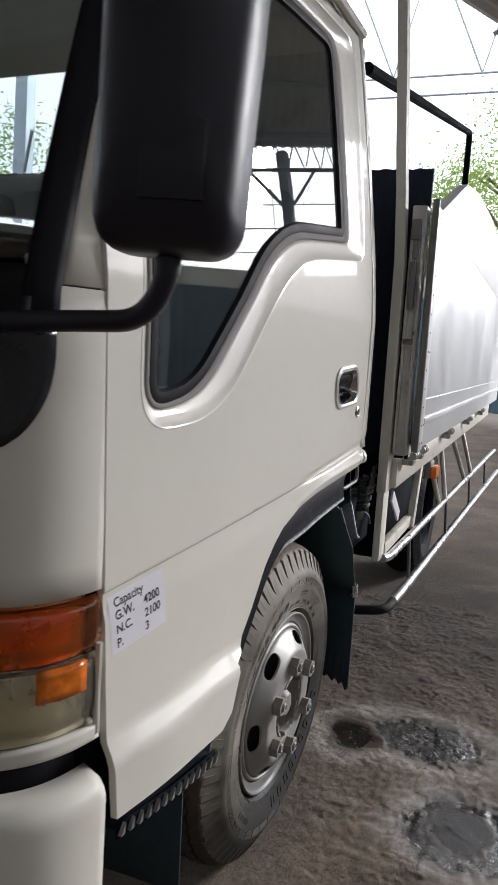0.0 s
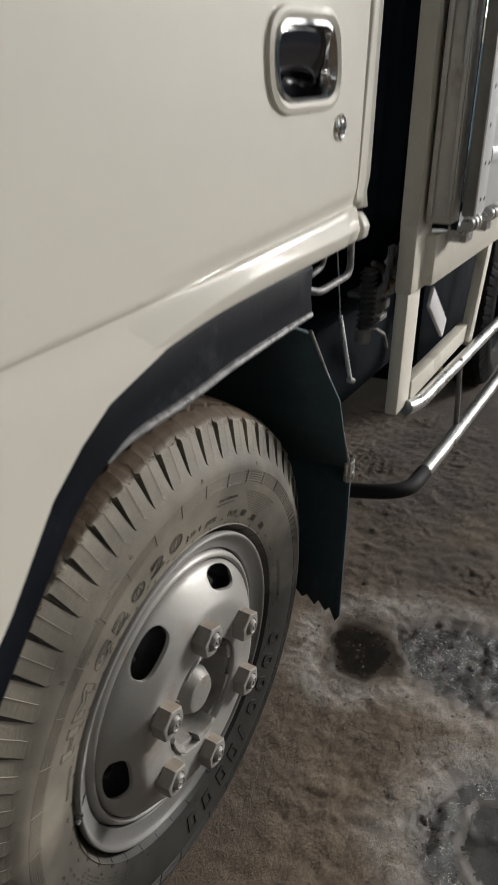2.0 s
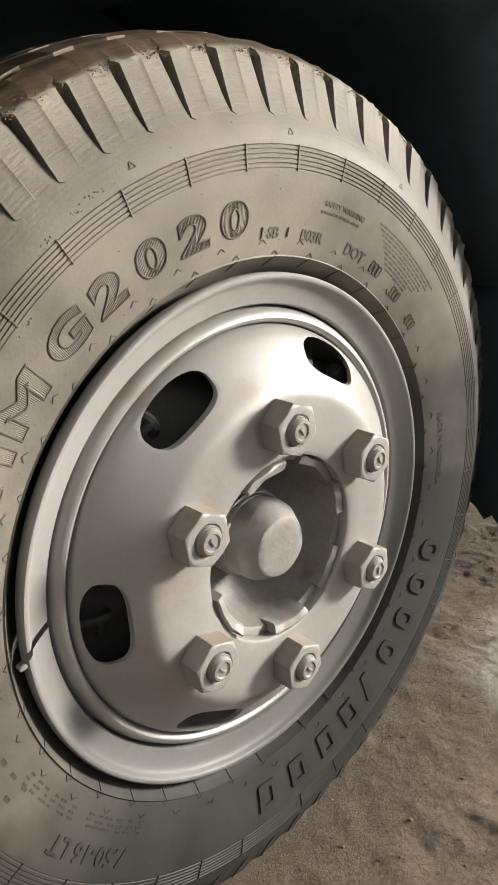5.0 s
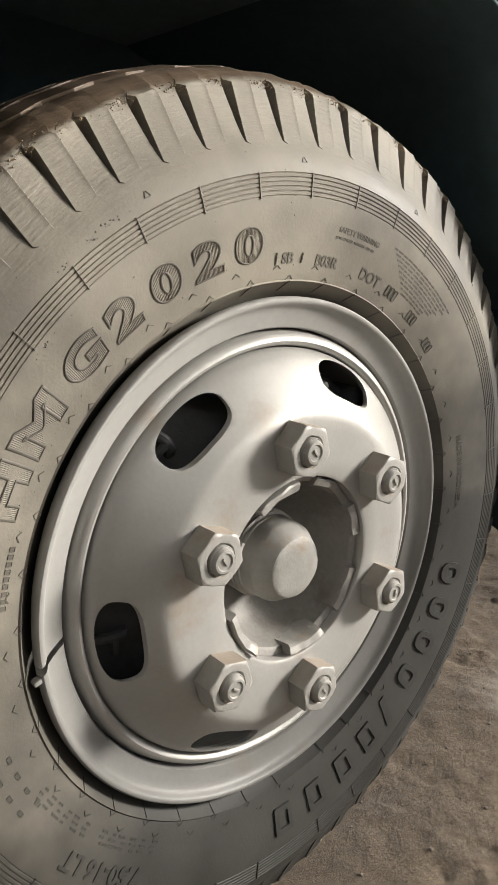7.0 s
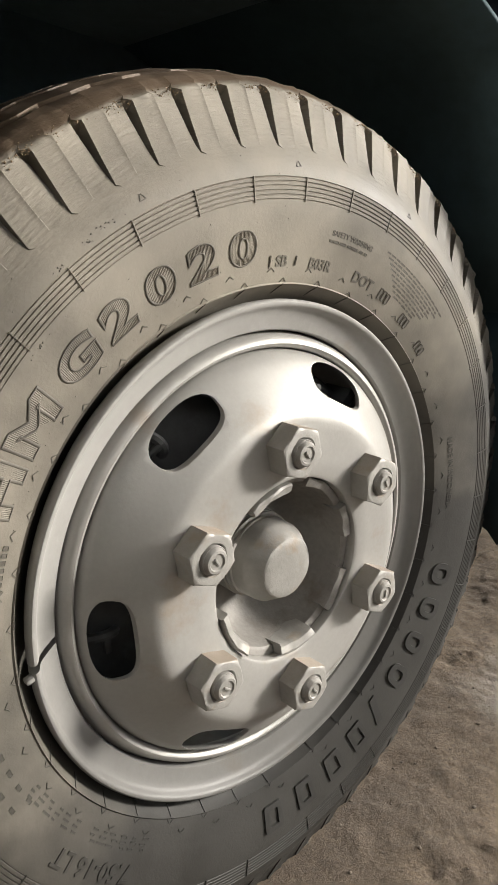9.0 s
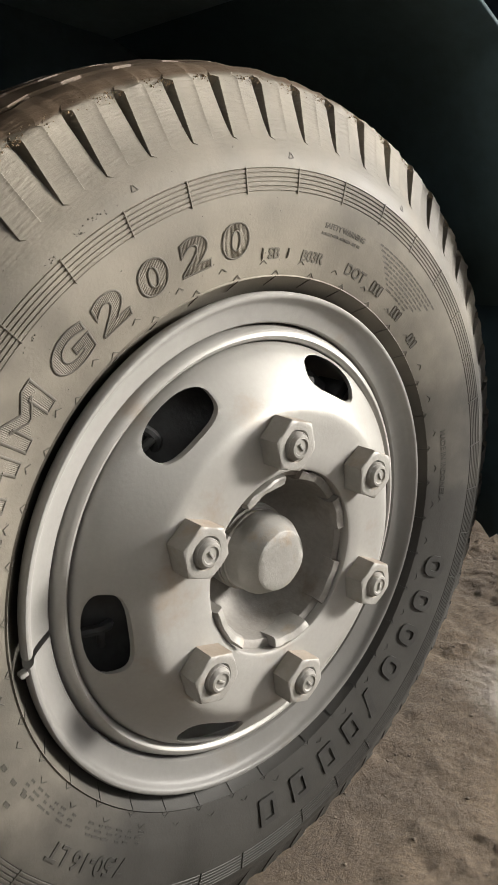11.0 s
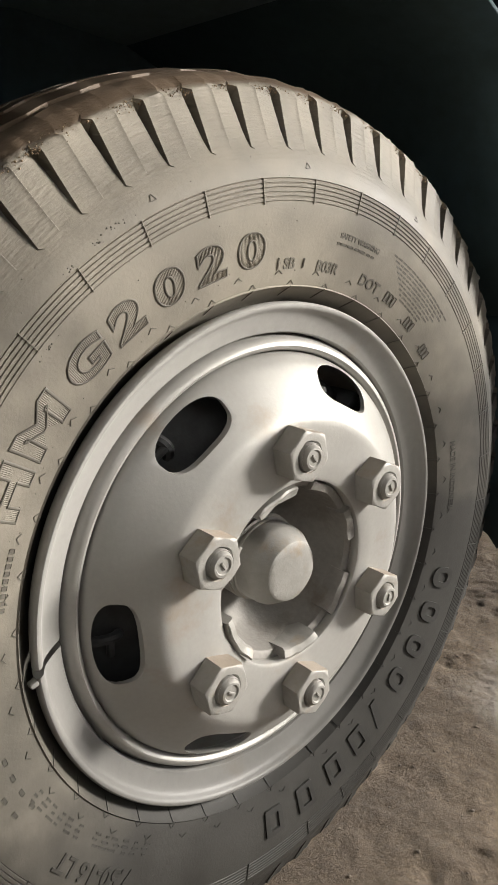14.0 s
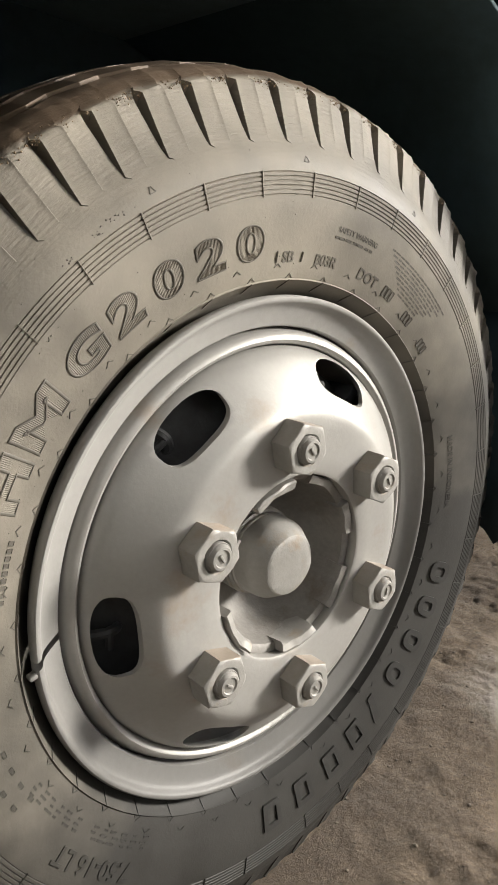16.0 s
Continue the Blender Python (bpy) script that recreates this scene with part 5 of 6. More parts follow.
for k, (a, b) in enumerate((("G.W.", "4200"), ("N.C.", "2100"), ("P.", "3"))):
    sticker_text(a, 0.012, 0.053 - 0.0225 * k, 0.0205)
    sticker_text(b, 0.082, 0.053 - 0.0225 * k, 0.0205)

# ---- cargo bed ----
BED_END = 4.6
bed = part("bed_rail", (lambda b: (box(b, (0.575, -0.112, 0.862), (BED_END, -0.06, 0.945), 0.004), b)[1])(bmesh.new()), BED_PAINT, truck, "cream steel side rail of the bed")
bm = bmesh.new()
box(bm, (0.60, -0.06, 0.90), (BED_END, WIDE + 0.1, 0.96))
part("bed_floor", bm, BLACK_PAINT, truck)
# corner post: lower plate, tube above it that bends inward
bm = bmesh.new()
box(bm, (0.5140, -0.0895, 0.642), (0.594, -0.0675, 0.858), 0.003)
part("post_foot", bm, BED_PAINT, bed)
bm = bmesh.new()
box(bm, (0.5125, -0.0935, 0.855), (0.610, -0.0650, 0.966), 0.003)
part("post_plate", bm, BED_PAINT, bed)
bm = bmesh.new()
box(bm, (0.590, -0.0935, 0.645), (1.10, -0.070, 0.684), 0.003)
part("frame_bar", bm, BED_PAINT, bed)
bm = bmesh.new()
box(bm, (-0.022, -0.012, -0.13), (0.022, 0.012, 0.13), 0.003, pose(1.135, -0.092, 0.755, 0, 25, 0))
part("frame_strut", bm, BED_PAINT, bed)
bm = bmesh.new()
sec = [(-0.014, 0.0), (0.014, 0.0), (0.014, 0.050), (-0.014, 0.050)]
rows = []
for y, z in ((-0.078, 0.95), (-0.076, 1.30), (-0.074, 1.54), (-0.062, 1.74), (-0.053, 1.84), (-0.034, 2.10), (0.0, 2.50), (0.02, 2.75)):
    rows.append([(0.516 + b, y + a, z) for a, b in sec] + [(0.516 + sec[0][1], y + sec[0][0], z)])
sheet(bm, rows)
part("corner_post", bm, BED_PAINT, bed, "cream square-tube corner post", sharp=20)
# far corner post and the bar across the top
bm = bmesh.new()
tube(bm, [(0.575, WIDE + 0.05, 0.95), (0.575, WIDE + 0.03, 2.75)], 0.022, 8)
part("far_post", bm, BLACK_PAINT, bed)
bm = bmesh.new()
tube(bm, [(0.60, 0.085, 2.11), (3.43, 0.10, 2.705), (3.40, 0.10, 0.95)], 0.019, 10)
part("cargo_bar", bm, BLACK_PAINT, bed, "black bar bent down over the bed")
# latch column at the front end of the drop side
bm = bmesh.new()
box(bm, (0.545, -0.138, 0.968), (0.600, -0.096, 1.70), 0.003)
latch = part("latch_column", bm, LATCH_STEEL, bed, "grey steel latch column")
for y0, y1, z1 in ((-0.112, -0.103, 1.43), (-0.141, -0.134, 1.62)):
    bm = bmesh.new()
    box(bm, (0.537, y0 + 0.005, 0.975), (0.5455, y1 + 0.005, z1), 0.002)
    part("latch_flange", bm, LATCH_STEEL, latch)
for z0, z1, y0, y1 in ((1.40, 1.54, -0.128, -0.108), (1.545, 1.60, -0.125, -0.112), (1.60, 1.66, -0.132, -0.104), (1.30, 1.315, -0.138, -0.106)):
    bm = bmesh.new()
    box(bm, (0.528, y0 + 0.005, z0), (0.546, y1 + 0.005, z1), 0.005)
    part("latch_piece", bm, GREY_STEEL, latch)
bm = bmesh.new()
tube(bm, [(0.537, -0.131, 1.50), (0.527, -0.137, 1.46), (0.532, -0.132, 1.40), (0.537, -0.130, 1.20)], 0.004, 8)
part("latch_wire", bm, BRIGHT_STEEL, latch)
# drop side panel
PANEL_Y = -0.168
bm = bmesh.new()
box(bm, (0.575, PANEL_Y + 0.004, 0.985), (BED_END, -0.146, 1.698), 0.003)
panel = part("drop_side", bm, ALLOY, bed, "smooth white-grey aluminium drop side")
for lo, hi, nm in (((0.568, PANEL_Y - 0.002, 0.983), (0.640, PANEL_Y + 0.006, 1.700), "end_strip"), ((0.640, PANEL_Y - 0.004, 1.060), (BED_END, PANEL_Y + 0.006, 1.082), "rub_rail"),
                   ((0.640, PANEL_Y - 0.001, 1.135), (BED_END, PANEL_Y + 0.006, 1.140), "seam")):
    bm = bmesh.new()
    box(bm, lo, hi, 0.002)
    part(nm, bm, ALLOY, panel)
prof = [(0.62, 1.69), (BED_END, 1.69), (BED_END, 2.0), (2.4, 2.0), (1.7, 1.97), (1.25, 1.91), (0.62, 1.692)]
bm = bmesh.new()
fa = [bm.verts.new((x, -0.1655, z)) for x, z in prof]
fb = [bm.verts.new((x, -0.132, z)) for x, z in prof]
bm.faces.new(fa)
bm.faces.new(fb[::-1])
for k in range(len(prof)):
    bm.faces.new((fa[k], fb[k], fb[(k + 1) % len(prof)], fa[(k + 1) % len(prof)]))
part("upper_board", bm, ALLOY, bed, "white upper side board", smooth=False)
bm = bmesh.new()
box(bm, (0.556, -0.170, 0.980), (0.570, -0.150, 1.72), 0.003)
part("dark_end_channel", bm, GREY_STEEL, panel)
rivet = bmesh.new()
lathe(rivet, [(0.0, -0.0022), (0.002, -0.0018), (0.0034, 0.0)], 10, z0=0)
rme = bpy.data.meshes.new("rivet")
rivet.to_mesh(rme)
rivet.free()
rme.materials.append(GREY_STEEL)
for k in range(13):
    for x in (0.590, 0.622) if k in (0, 1, 5, 11, 12) else (0.590,):
        r_ = place("rivet", rme, panel)
        r_.location = (x, PANEL_Y - 0.002, 1.005 + 0.0555 * k)
for x in (0.615, 0.80, 1.60, 2.5, 3.4):
    bm = bmesh.new()
    tube(bm, [(x, -0.150, 0.962), (x + 0.075, -0.150, 0.962)], 0.011, 12)
    tube(bm, [(x + 0.02, -0.150, 0.962), (x + 0.03, -0.150, 0.962)], 0.014, 12)
    tube(bm, [(x + 0.05, -0.150, 0.962), (x + 0.058, -0.150, 0.962)], 0.014, 12)
    box(bm, (x + 0.01, -0.150, 0.930), (x + 0.065, -0.116, 0.958), 0.003)
    part("hinge", bm, BRIGHT_STEEL, bed, "bright steel drop-side hinge")
# headboard of black corrugated board with a ragged top
bm = bmesh.new()
cols = 90
rows = [[], []]
for k in range(cols + 1):
    y = -0.132 + 1.9 * k / cols
    dx = 0.006 if k % 2 else 0.0
    rows[0].append((0.625 + dx, y, 0.95))
    rows[1].append((0.640 + dx, y, 1.826 + 0.006 * noise.noise((y * 40, 0, 0)) + 0.01 * y))
sheet(bm, rows)
thicken(part("headboard", bm, BOARD, truck, "black corrugated headboard with a ragged top edge", smooth=False), 0.006, 0)
# guard tubes under the rail
bm = bmesh.new()
tube(bm, [(0.570, -0.092, 0.640), (0.62, -0.104, 0.637), (BED_END - 0.5, -0.21, 0.637)], 0.0135, 14)
part("guard_tube", bm, BRIGHT_STEEL, truck, "bright steel side guard tube")
bm = bmesh.new()
tube(bm, [(0.640, -0.1225, 0.486), (0.80, -0.13, 0.486), (BED_END - 0.5, -0.245, 0.486)], 0.0145, 14)
lower_tube = part("guard_tube", bm, BRIGHT_STEEL, truck, "bright steel lower side guard tube")
bm = bmesh.new()
tube(bm, [(0.47, 0.30, 0.474), (0.505, -0.02, 0.482), (0.545, -0.1175, 0.486), (0.648, -0.1228, 0.486)], 0.0148, 14)
# same tube as above; black here paints in the shade under the truck
part("tube_end", bm, SHADED_BLACK, lower_tube, "bent-in tube end, coloured black for its shade")
for x in (0.90, 1.75, 2.6, 3.4):
    y = -0.106 - 0.030 * (x - 0.62)
    bm = bmesh.new()
    tube(bm, [(x, y - 0.004, 0.650), (x + 0.003, y - 0.010, 0.56), (x + 0.005, y - 0.014, 0.486)], 0.0062, 10)
    part("guard_rung", bm, GREY_STEEL, truck)
for x, d in ((1.45, 0.16), (1.85, -0.12), (2.3, 0.16), (2.8, -0.12)):
    y = -0.106 - 0.030 * (x - 0.62)
    bm = bmesh.new()
    tube(bm, [(x, -0.09, 0.87), (x + d, y, 0.637)], 0.011, 10)
    part("guard_brace", bm, BED_PAINT, truck)
bm = bmesh.new()
box(bm, (-0.020, -0.004, -0.09), (0.020, 0.004, 0.09), 0.002, pose(0.815, -0.075, 0.762, 0, -58, 0))
part("white_strap", bm, STICKER, truck, "pale strap behind the frame opening")
marker = part("marker_lamp", (lambda b: (box(b, (1.265, -0.126, 0.800), (1.36, -0.100, 0.866), 0.006), b)[1])(bmesh.new()), GREY_STEEL, truck, "small side marker lamp")
bm = bmesh.new()
box(bm, (1.260, -0.150, 0.800), (1.352, -0.124, 0.850), 0.010)
part("marker_lens", bm, surface("orange_marker_plastic", (0.85, 0.20, 0.03), 0.25, vary=0.1), marker, "orange marker lens")

# ---- front wheel: turned a little and cambered ----
WHEEL_M = Matrix.Translation((0, 0.1, 0)) @ Matrix.Rotation(radians(2.7), 4, "X") @ Matrix.Rotation(radians(-3.0), 4, "Z") @ Matrix.Translation((0, -0.1, 0))
SIDE_R = [0.212, 0.224, 0.231, 0.2360, 0.2374, 0.2386, 0.245, 0.255, 0.262, 0.270, 0.280, 0.290, 0.2975, 0.3008]
SIDE_Y = [0.080, 0.0695, 0.0605, 0.0520, 0.0488, 0.0498, 0.0478, 0.0458, 0.0440, 0.0422, 0.0405, 0.0390, 0.0383, 0.0381]
for k in range(5):
    r0 = 0.3014 + 0.0032 * k
    SIDE_R += [r0, r0 + 0.0005, r0 + 0.0025, r0 + 0.0030]
    SIDE_Y += [0.0387, 0.0379, 0.0378, 0.0387]
SIDE_R += [0.3178, 0.322, 0.327, 0.332, 0.3372]
SIDE_Y += [0.0380, 0.0388, 0.0405, 0.0430, 0.0458]


def wall_y(r):
    return float(np.interp(r, SIDE_R[:14] + SIDE_R[-5:], SIDE_Y[:14] + SIDE_Y[-5:]))


LUGS = 58
PITCH = 360.0 / LUGS
LUG0 = 92.45


def tyre_mesh():
    """A lug tyre turned round its axle: wedge grooves on the shoulder, zigzag grooves in the tread, fine ribs on the sidewall."""
    rings = [(r, y, 0.0, 0.0, 0.0) for r, y in zip(SIDE_R, SIDE_Y)]
    flank = [(0.3395, 0.0470), (0.345, 0.0496), (0.352, 0.0529), (0.359, 0.0562), (0.366, 0.0594), (0.373, 0.0627), (0.3770, 0.0645), (0.3797, 0.0658), (0.3812, 0.0666), (0.3822, 0.0682), (0.3842, 0.0728)]
    for r, y in flank:
        t = (r - 0.3378) / (0.3803 - 0.3378)
        rings.append((r, y, max(0.0, min(1.0, t)) * (1.0 - smooth_step(0.3790, 0.3830, r)), 0.0, 0.0))
    for k, c in enumerate((0.098, 0.1265, 0.148, 0.1695, 0.198)):
        dome = lambda y: 0.3990 - 0.0125 * (abs(y - 0.148) / 0.0745) ** 2.2
        if k == 0:
            rings.append((dome(0.080), 0.080, 0.0, 0.0, 0.0))
            rings.append((dome(0.086), 0.086, 0.0, 0.0, 0.5))
        for dy, dep in ((-0.0042, 0.0), (-0.0034, 0.008), (0.0034, 0.008), (0.0042, 0.0)):
            rings.append((dome(c + dy), c + dy, 0.0, dep, 1.0))
    rings.append((0.3865, 0.2225, 0.0, 0.0, 0.0))
    rings += [(r, 0.296 - y, 0.0, 0.0, 0.0) for r, y in flank[::-1]] + [(r, 0.296 - y, 0.0, 0.0, 0.0) for r, y in list(zip(SIDE_R, SIDE_Y))[:12][::-1]]
    verts = []
    ncol = 0
    for r, y, g, dep, zig in rings:
        half = 0.10 + 0.46 * g
        cols = [(-half, 0.0, 0), (-half * 0.8, 1.0, 0), (half * 0.35, 1.0, 0), (half, 0.12, 0.9)]
        mid = 0.5 * PITCH
        for f in (0.2, 0.4, 0.6, 0.8):
            cols.append((half + (mid - 0.12 - half) * f, 0.12 - 0.12 * f, 0.9 - 0.35 * f))
        cols += [(mid - 0.10, 0.0, 0.55), (mid - 0.03, 0.0, -0.12), (mid + 0.03, 0.0, -0.12), (mid + 0.14, 0.0, 0.04)]
        for f in (0.2, 0.4, 0.6, 0.8):
            cols.append((mid + 0.14 + (PITCH - half - mid - 0.14) * f, 0.0, 0.04))
        ncol = len(cols)
        for k in range(LUGS):
            wob = 0.06 * math.sin(k * 12.9898) * g
            for a, cut, low in cols:
                th = radians(LUG0 + PITCH * k + a + wob + 0.6 * (1 - g) * (1 if g else 0))
                d = cut * g ** 0.8 * 0.0150 + low * min(1.0, g * 4) * 0.0016
                rr, yy = r - dep, y
                if g:
                    rr -= d * 0.62
                    yy += d * 0.78
                if zig:
                    ph = ((PITCH * k + a) / PITCH) % 1.0
                    yy += zig * 0.0045 * (4 * abs(ph - 0.5) - 1)
                x, z = rr * math.cos(th), 0.39 + rr * math.sin(th)
                if 0.3775 < r < 0.3890 and y < 0.1:
                    chip = noise.noise((x * 70, z * 70, 1.0)) + 0.8 * noise.noise((x * 190, z * 190, 4.0))
                    yy += 0.0020 * chip
                    rr += 0.0016 * noise.noise((x * 130, z * 130, 8.0))
                    x, z = rr * math.cos(th), 0.39 + rr * math.sin(th)
                if z < 0.012:
                    z = 0.012 - (0.012 - z) * 0.35
                    z = max(z, 0.002)
                verts.append((x, yy, z))
    n = ncol * LUGS
    faces = [(i * n + j, i * n + (j + 1) % n, (i + 1) * n + (j + 1) % n, (i + 1) * n + j) for i in range(len(rings) - 1) for j in range(n)]
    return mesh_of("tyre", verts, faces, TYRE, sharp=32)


# rim: the base with its fixed flange behind and the gutter in front
bm = bmesh.new()
lathe(bm, [(0.1836, 0.0690), (0.1846, 0.0632), (0.1862, 0.0606), (0.1885, 0.0596), (0.1912, 0.0602), (0.1940, 0.0630), (0.1962, 0.0680), (0.1968, 0.0722), (0.2000, 0.0760), (0.2000, 0.235), (0.222, 0.245), (0.222, 0.251), (0.192, 0.245), (0.188, 0.10)], 160, closed=True)
wheel = part("wheel", bm, SILVER, truck, "silver painted six-nut steel wheel")
wheel.matrix_basis = WHEEL_M
for_base = truck.location.copy()

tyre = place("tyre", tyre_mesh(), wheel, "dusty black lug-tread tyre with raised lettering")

# dried soil caked in crumbs along the shoulder edge
SOIL = surface("dried_brown_soil", (0.27, 0.205, 0.138), 0.95, vary=0.5, scale=60, fine=300, bump=0.4, bump_scale=400, spec=0.1)
rk = random.Random(41)
crumb_v, crumb_f = [], []
for k in range(2600):
    t = radians(rk.uniform(48, 178))
    if noise.noise((14 * math.cos(t), 14 * math.sin(t), 3.0)) < rk.uniform(-0.55, 0.15):
        continue
    u = rk.triangular(-0.006, 0.010, -0.001)
    r = 0.3805 + 0.45 * u if u > 0 else 0.3805 + u
    y = 0.0670 + 0.85 * u if u > 0 else 0.0670 + 0.48 * u
    g = rk.uniform(0.0003, 0.0007) * (1.6 if rk.random() < 0.06 else 1.0)
    c = Vector((r * math.cos(t), y, 0.39 + r * math.sin(t)))
    i = len(crumb_v)
    for d in ((1, 0, 0), (-1, 0, 0), (0, 1, 0), (0, -1, 0), (0, 0, 1), (0, 0, -1)):
        crumb_v.append(tuple(c + Vector(d) * g * rk.uniform(0.6, 1.5)))
    crumb_f += [tuple(i + q for q in f) for f in ((0, 2, 4), (2, 1, 4), (1, 3, 4), (3, 0, 4), (2, 0, 5), (1, 2, 5), (3, 1, 5), (0, 3, 5))]
tagged(place("soil_crust", mesh_of("soil_crust", crumb_v, crumb_f, SOIL, smooth=False), wheel, "crumbs of dried brown soil"), kind="stuff")

# spring lock ring with a gap
GAP = -174.6
bm = bmesh.new()
lathe(bm, [(0.1985, 0.0735), (0.1988, 0.0652), (0.2000, 0.0634), (0.2035, 0.0622), (0.2080, 0.0606), (0.2115, 0.0592), (0.2140, 0.0580), (0.2162, 0.0566), (0.2178, 0.0546), (0.2190, 0.0526), (0.2203, 0.0512), (0.2218, 0.0506), (0.2232, 0.0507), (0.2243, 0.0516), (0.2250, 0.0536), (0.2250, 0.0590), (0.2225, 0.0650), (0.2150, 0.0740), (0.2060, 0.0800)],
      170, GAP + 0.8, GAP + 359.2, closed=True)
# the ends are cut aslant
for v in bm.verts:
    d = radians(1.7) * (math.hypot(v.co.x, v.co.z - 0.39) - 0.2085) / 0.0165
    v.co = Matrix.Translation((0, 0, 0.39)) @ Matrix.Rotation(-d, 4, "Y") @ Matrix.Translation((0, 0, -0.39)) @ v.co
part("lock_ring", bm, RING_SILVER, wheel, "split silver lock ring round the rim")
bm = bmesh.new()
box(bm, (-0.0032, 0.001, -0.0020), (0.0032, 0.008, 0.0020), 0.0012, Matrix.Translation((0.2275 * math.cos(radians(-171.2)), 0.050, 0.39 + 0.2275 * math.sin(radians(-171.2)))) @ Matrix.Rotation(radians(-20), 4, "Y"))
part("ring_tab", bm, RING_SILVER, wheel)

# disc with its six long holes
DISC = [(0.1838, 0.0720), (0.1834, 0.0660), (0.1822, 0.0612), (0.1792, 0.0563), (0.1740, 0.0516), (0.1680, 0.0470), (0.1610, 0.0419), (0.1540, 0.0370), (0.1480, 0.0329), (0.1435, 0.0299), (0.1400, 0.0276), (0.1365, 0.0256), (0.1330, 0.0244), (0.1280, 0.0238), (0.1200, 0.0236),
        (0.1000, 0.0234), (0.0850, 0.0232), (0.0820, 0.0242), (0.0812, 0.0265), (0.0812, 0.0330), (0.0900, 0.0300), (0.1000, 0.0290), (0.1290, 0.0296), (0.1400, 0.0330), (0.1540, 0.0415), (0.1680, 0.0515), (0.1770, 0.0600), (0.1800, 0.0660)]
bm = bmesh.new()
lathe(bm, DISC, 180, closed=True)
disc = part("disc_blank", bm, SILVER, None, sharp=40)
cut = bmesh.new()
for k in range(6):
    a = radians(127.0 - 60.5 * k) if k < 2 else radians(127.0 + 61.0 * (6 - k)) if k > 3 else radians(127.0 - 60.0 * k)
    ring0, ring1 = [], []
    for i in range(36):
        t = 2 * math.pi * i / 36
        c, s = math.cos(t), math.sin(t)
        w = 0.0335 * math.copysign(abs(c) ** 0.80, c)
        h = 0.0138 * math.copysign(abs(s) ** 0.70, s)
        R = 0.1585 + h
        th = a + w / 0.1585
        ring0.append(cut.verts.new((R * math.cos(th), 0.0, 0.39 + R * math.sin(th))))
        ring1.append(cut.verts.new(((R + 0.012) * math.cos(th), 0.10, 0.39 + (R + 0.012) * math.sin(th))))
    for i in range(36):
        cut.faces.new((ring0[i], ring0[(i + 1) % 36], ring1[(i + 1) % 36], ring1[i]))
    cut.faces.new(ring0[::-1])
    cut.faces.new(ring1)
cutter = part("cutter", cut, SILVER, None)
md = disc.modifiers.new("holes", "BOOLEAN")
md.object, md.operation, md.solver = cutter, "DIFFERENCE", "EXACT"
bv = disc.modifiers.new("edge", "BEVEL")
bv.width, bv.segments, bv.limit_method, bv.angle_limit = 0.0010, 2, "ANGLE", radians(50)
dme = solid_mesh(disc)
bpy.data.objects.remove(cutter)
dme.name = "wheel_disc"
dme.shade_smooth()
dme.set_sharp_from_angle(angle=radians(40))
place("wheel_disc", dme, wheel, "silver painted wheel disc with six long holes")

# hub, its castellated mouth and the grease cap
bm = bmesh.new()
lathe(bm, [(0.0812, 0.0330), (0.0765, 0.0335), (0.0742, 0.0350), (0.0730, 0.0440), (0.0705, 0.0580), (0.0650, 0.0710), (0.0560, 0.0810), (0.0460, 0.0870), (0.0400, 0.0885), (0.0385, 0.0930)], 96)
part("hub", bm, HUB_IRON, wheel, "silver sprayed cast hub")
for a0, a1, d in ((96, 128, 0.0), (148, 163, 0.001), (196, 232, 0.0), (266, 296, 0.002), (314, 345, 0.006), (10, 34, 0.006), (52, 76, 0.007)):
    bm = bmesh.new()
    lathe(bm, [(0.0806, 0.0255 + d), (0.0800, 0.0215 + d), (0.0785, 0.0205 + d), (0.0730, 0.0225 + d), (0.0715, 0.0260 + d), (0.0725, 0.0500), (0.0806, 0.0420)], 14, a0, a1, closed=True)
    for v in bm.verts:
        v.co += Vector((noise.noise(v.co * 90), noise.noise(v.co * 90 + Vector((5, 0, 0))), noise.noise(v.co * 90 + Vector((0, 9, 0))))) * 0.0016
    # deep lugs take the darker hub tone to paint in their shade
    part("hub_lug", bm, HUB_IRON if d > 0.003 else SILVER_ROUGH, wheel, "chipped raised lug in the hub mouth")
bm = bmesh.new()
lathe(bm, [(0.0395, 0.0930), (0.0402, 0.0705), (0.0398, 0.0690), (0.0362, 0.0682), (0.0360, 0.0668), (0.0392, 0.0660), (0.0394, 0.0644), (0.0366, 0.0636), (0.0364, 0.0624), (0.0376, 0.0616), (0.0374, 0.0600), (0.0366, 0.0590), (0.0362, 0.0470), (0.0356, 0.0435), (0.0345, 0.0415), (0.0274, 0.0296), (0.0262, 0.0284)], 72)
part("grease_cap", bm, SILVER_ROUGH, wheel, "silver sprayed grease cap with a blunt end", sharp=24)
bm = bmesh.new()
rows = []
for r, y in ((0.0270, 0.0288), (0.0258, 0.0279), (0.0200, 0.0275), (0.0100, 0.0273)):
    row = []
    for k in range(37):
        t = 2 * math.pi * k / 36
        hexa = math.cos(math.pi / 6) / math.cos(((t + 0.3) % (math.pi / 3)) - math.pi / 6)
        q = r * (0.55 + 0.45 * hexa) if 0.015 < r < 0.0268 else r
        row.append((q * math.cos(t), y + 0.0012 * noise.noise((q * 50 * math.cos(t), q * 50 * math.sin(t), 2)), 0.39 + q * math.sin(t)))
    rows.append(row)
vs = sheet(bm, rows)
bm.faces.new(vs[-1][:-1])
bmesh.ops.remove_doubles(bm, verts=bm.verts, dist=1e-6)
part("cap_face", bm, SILVER_ROUGH, wheel, "worn facet on the end of the grease cap", sharp=22)
bm = bmesh.new()
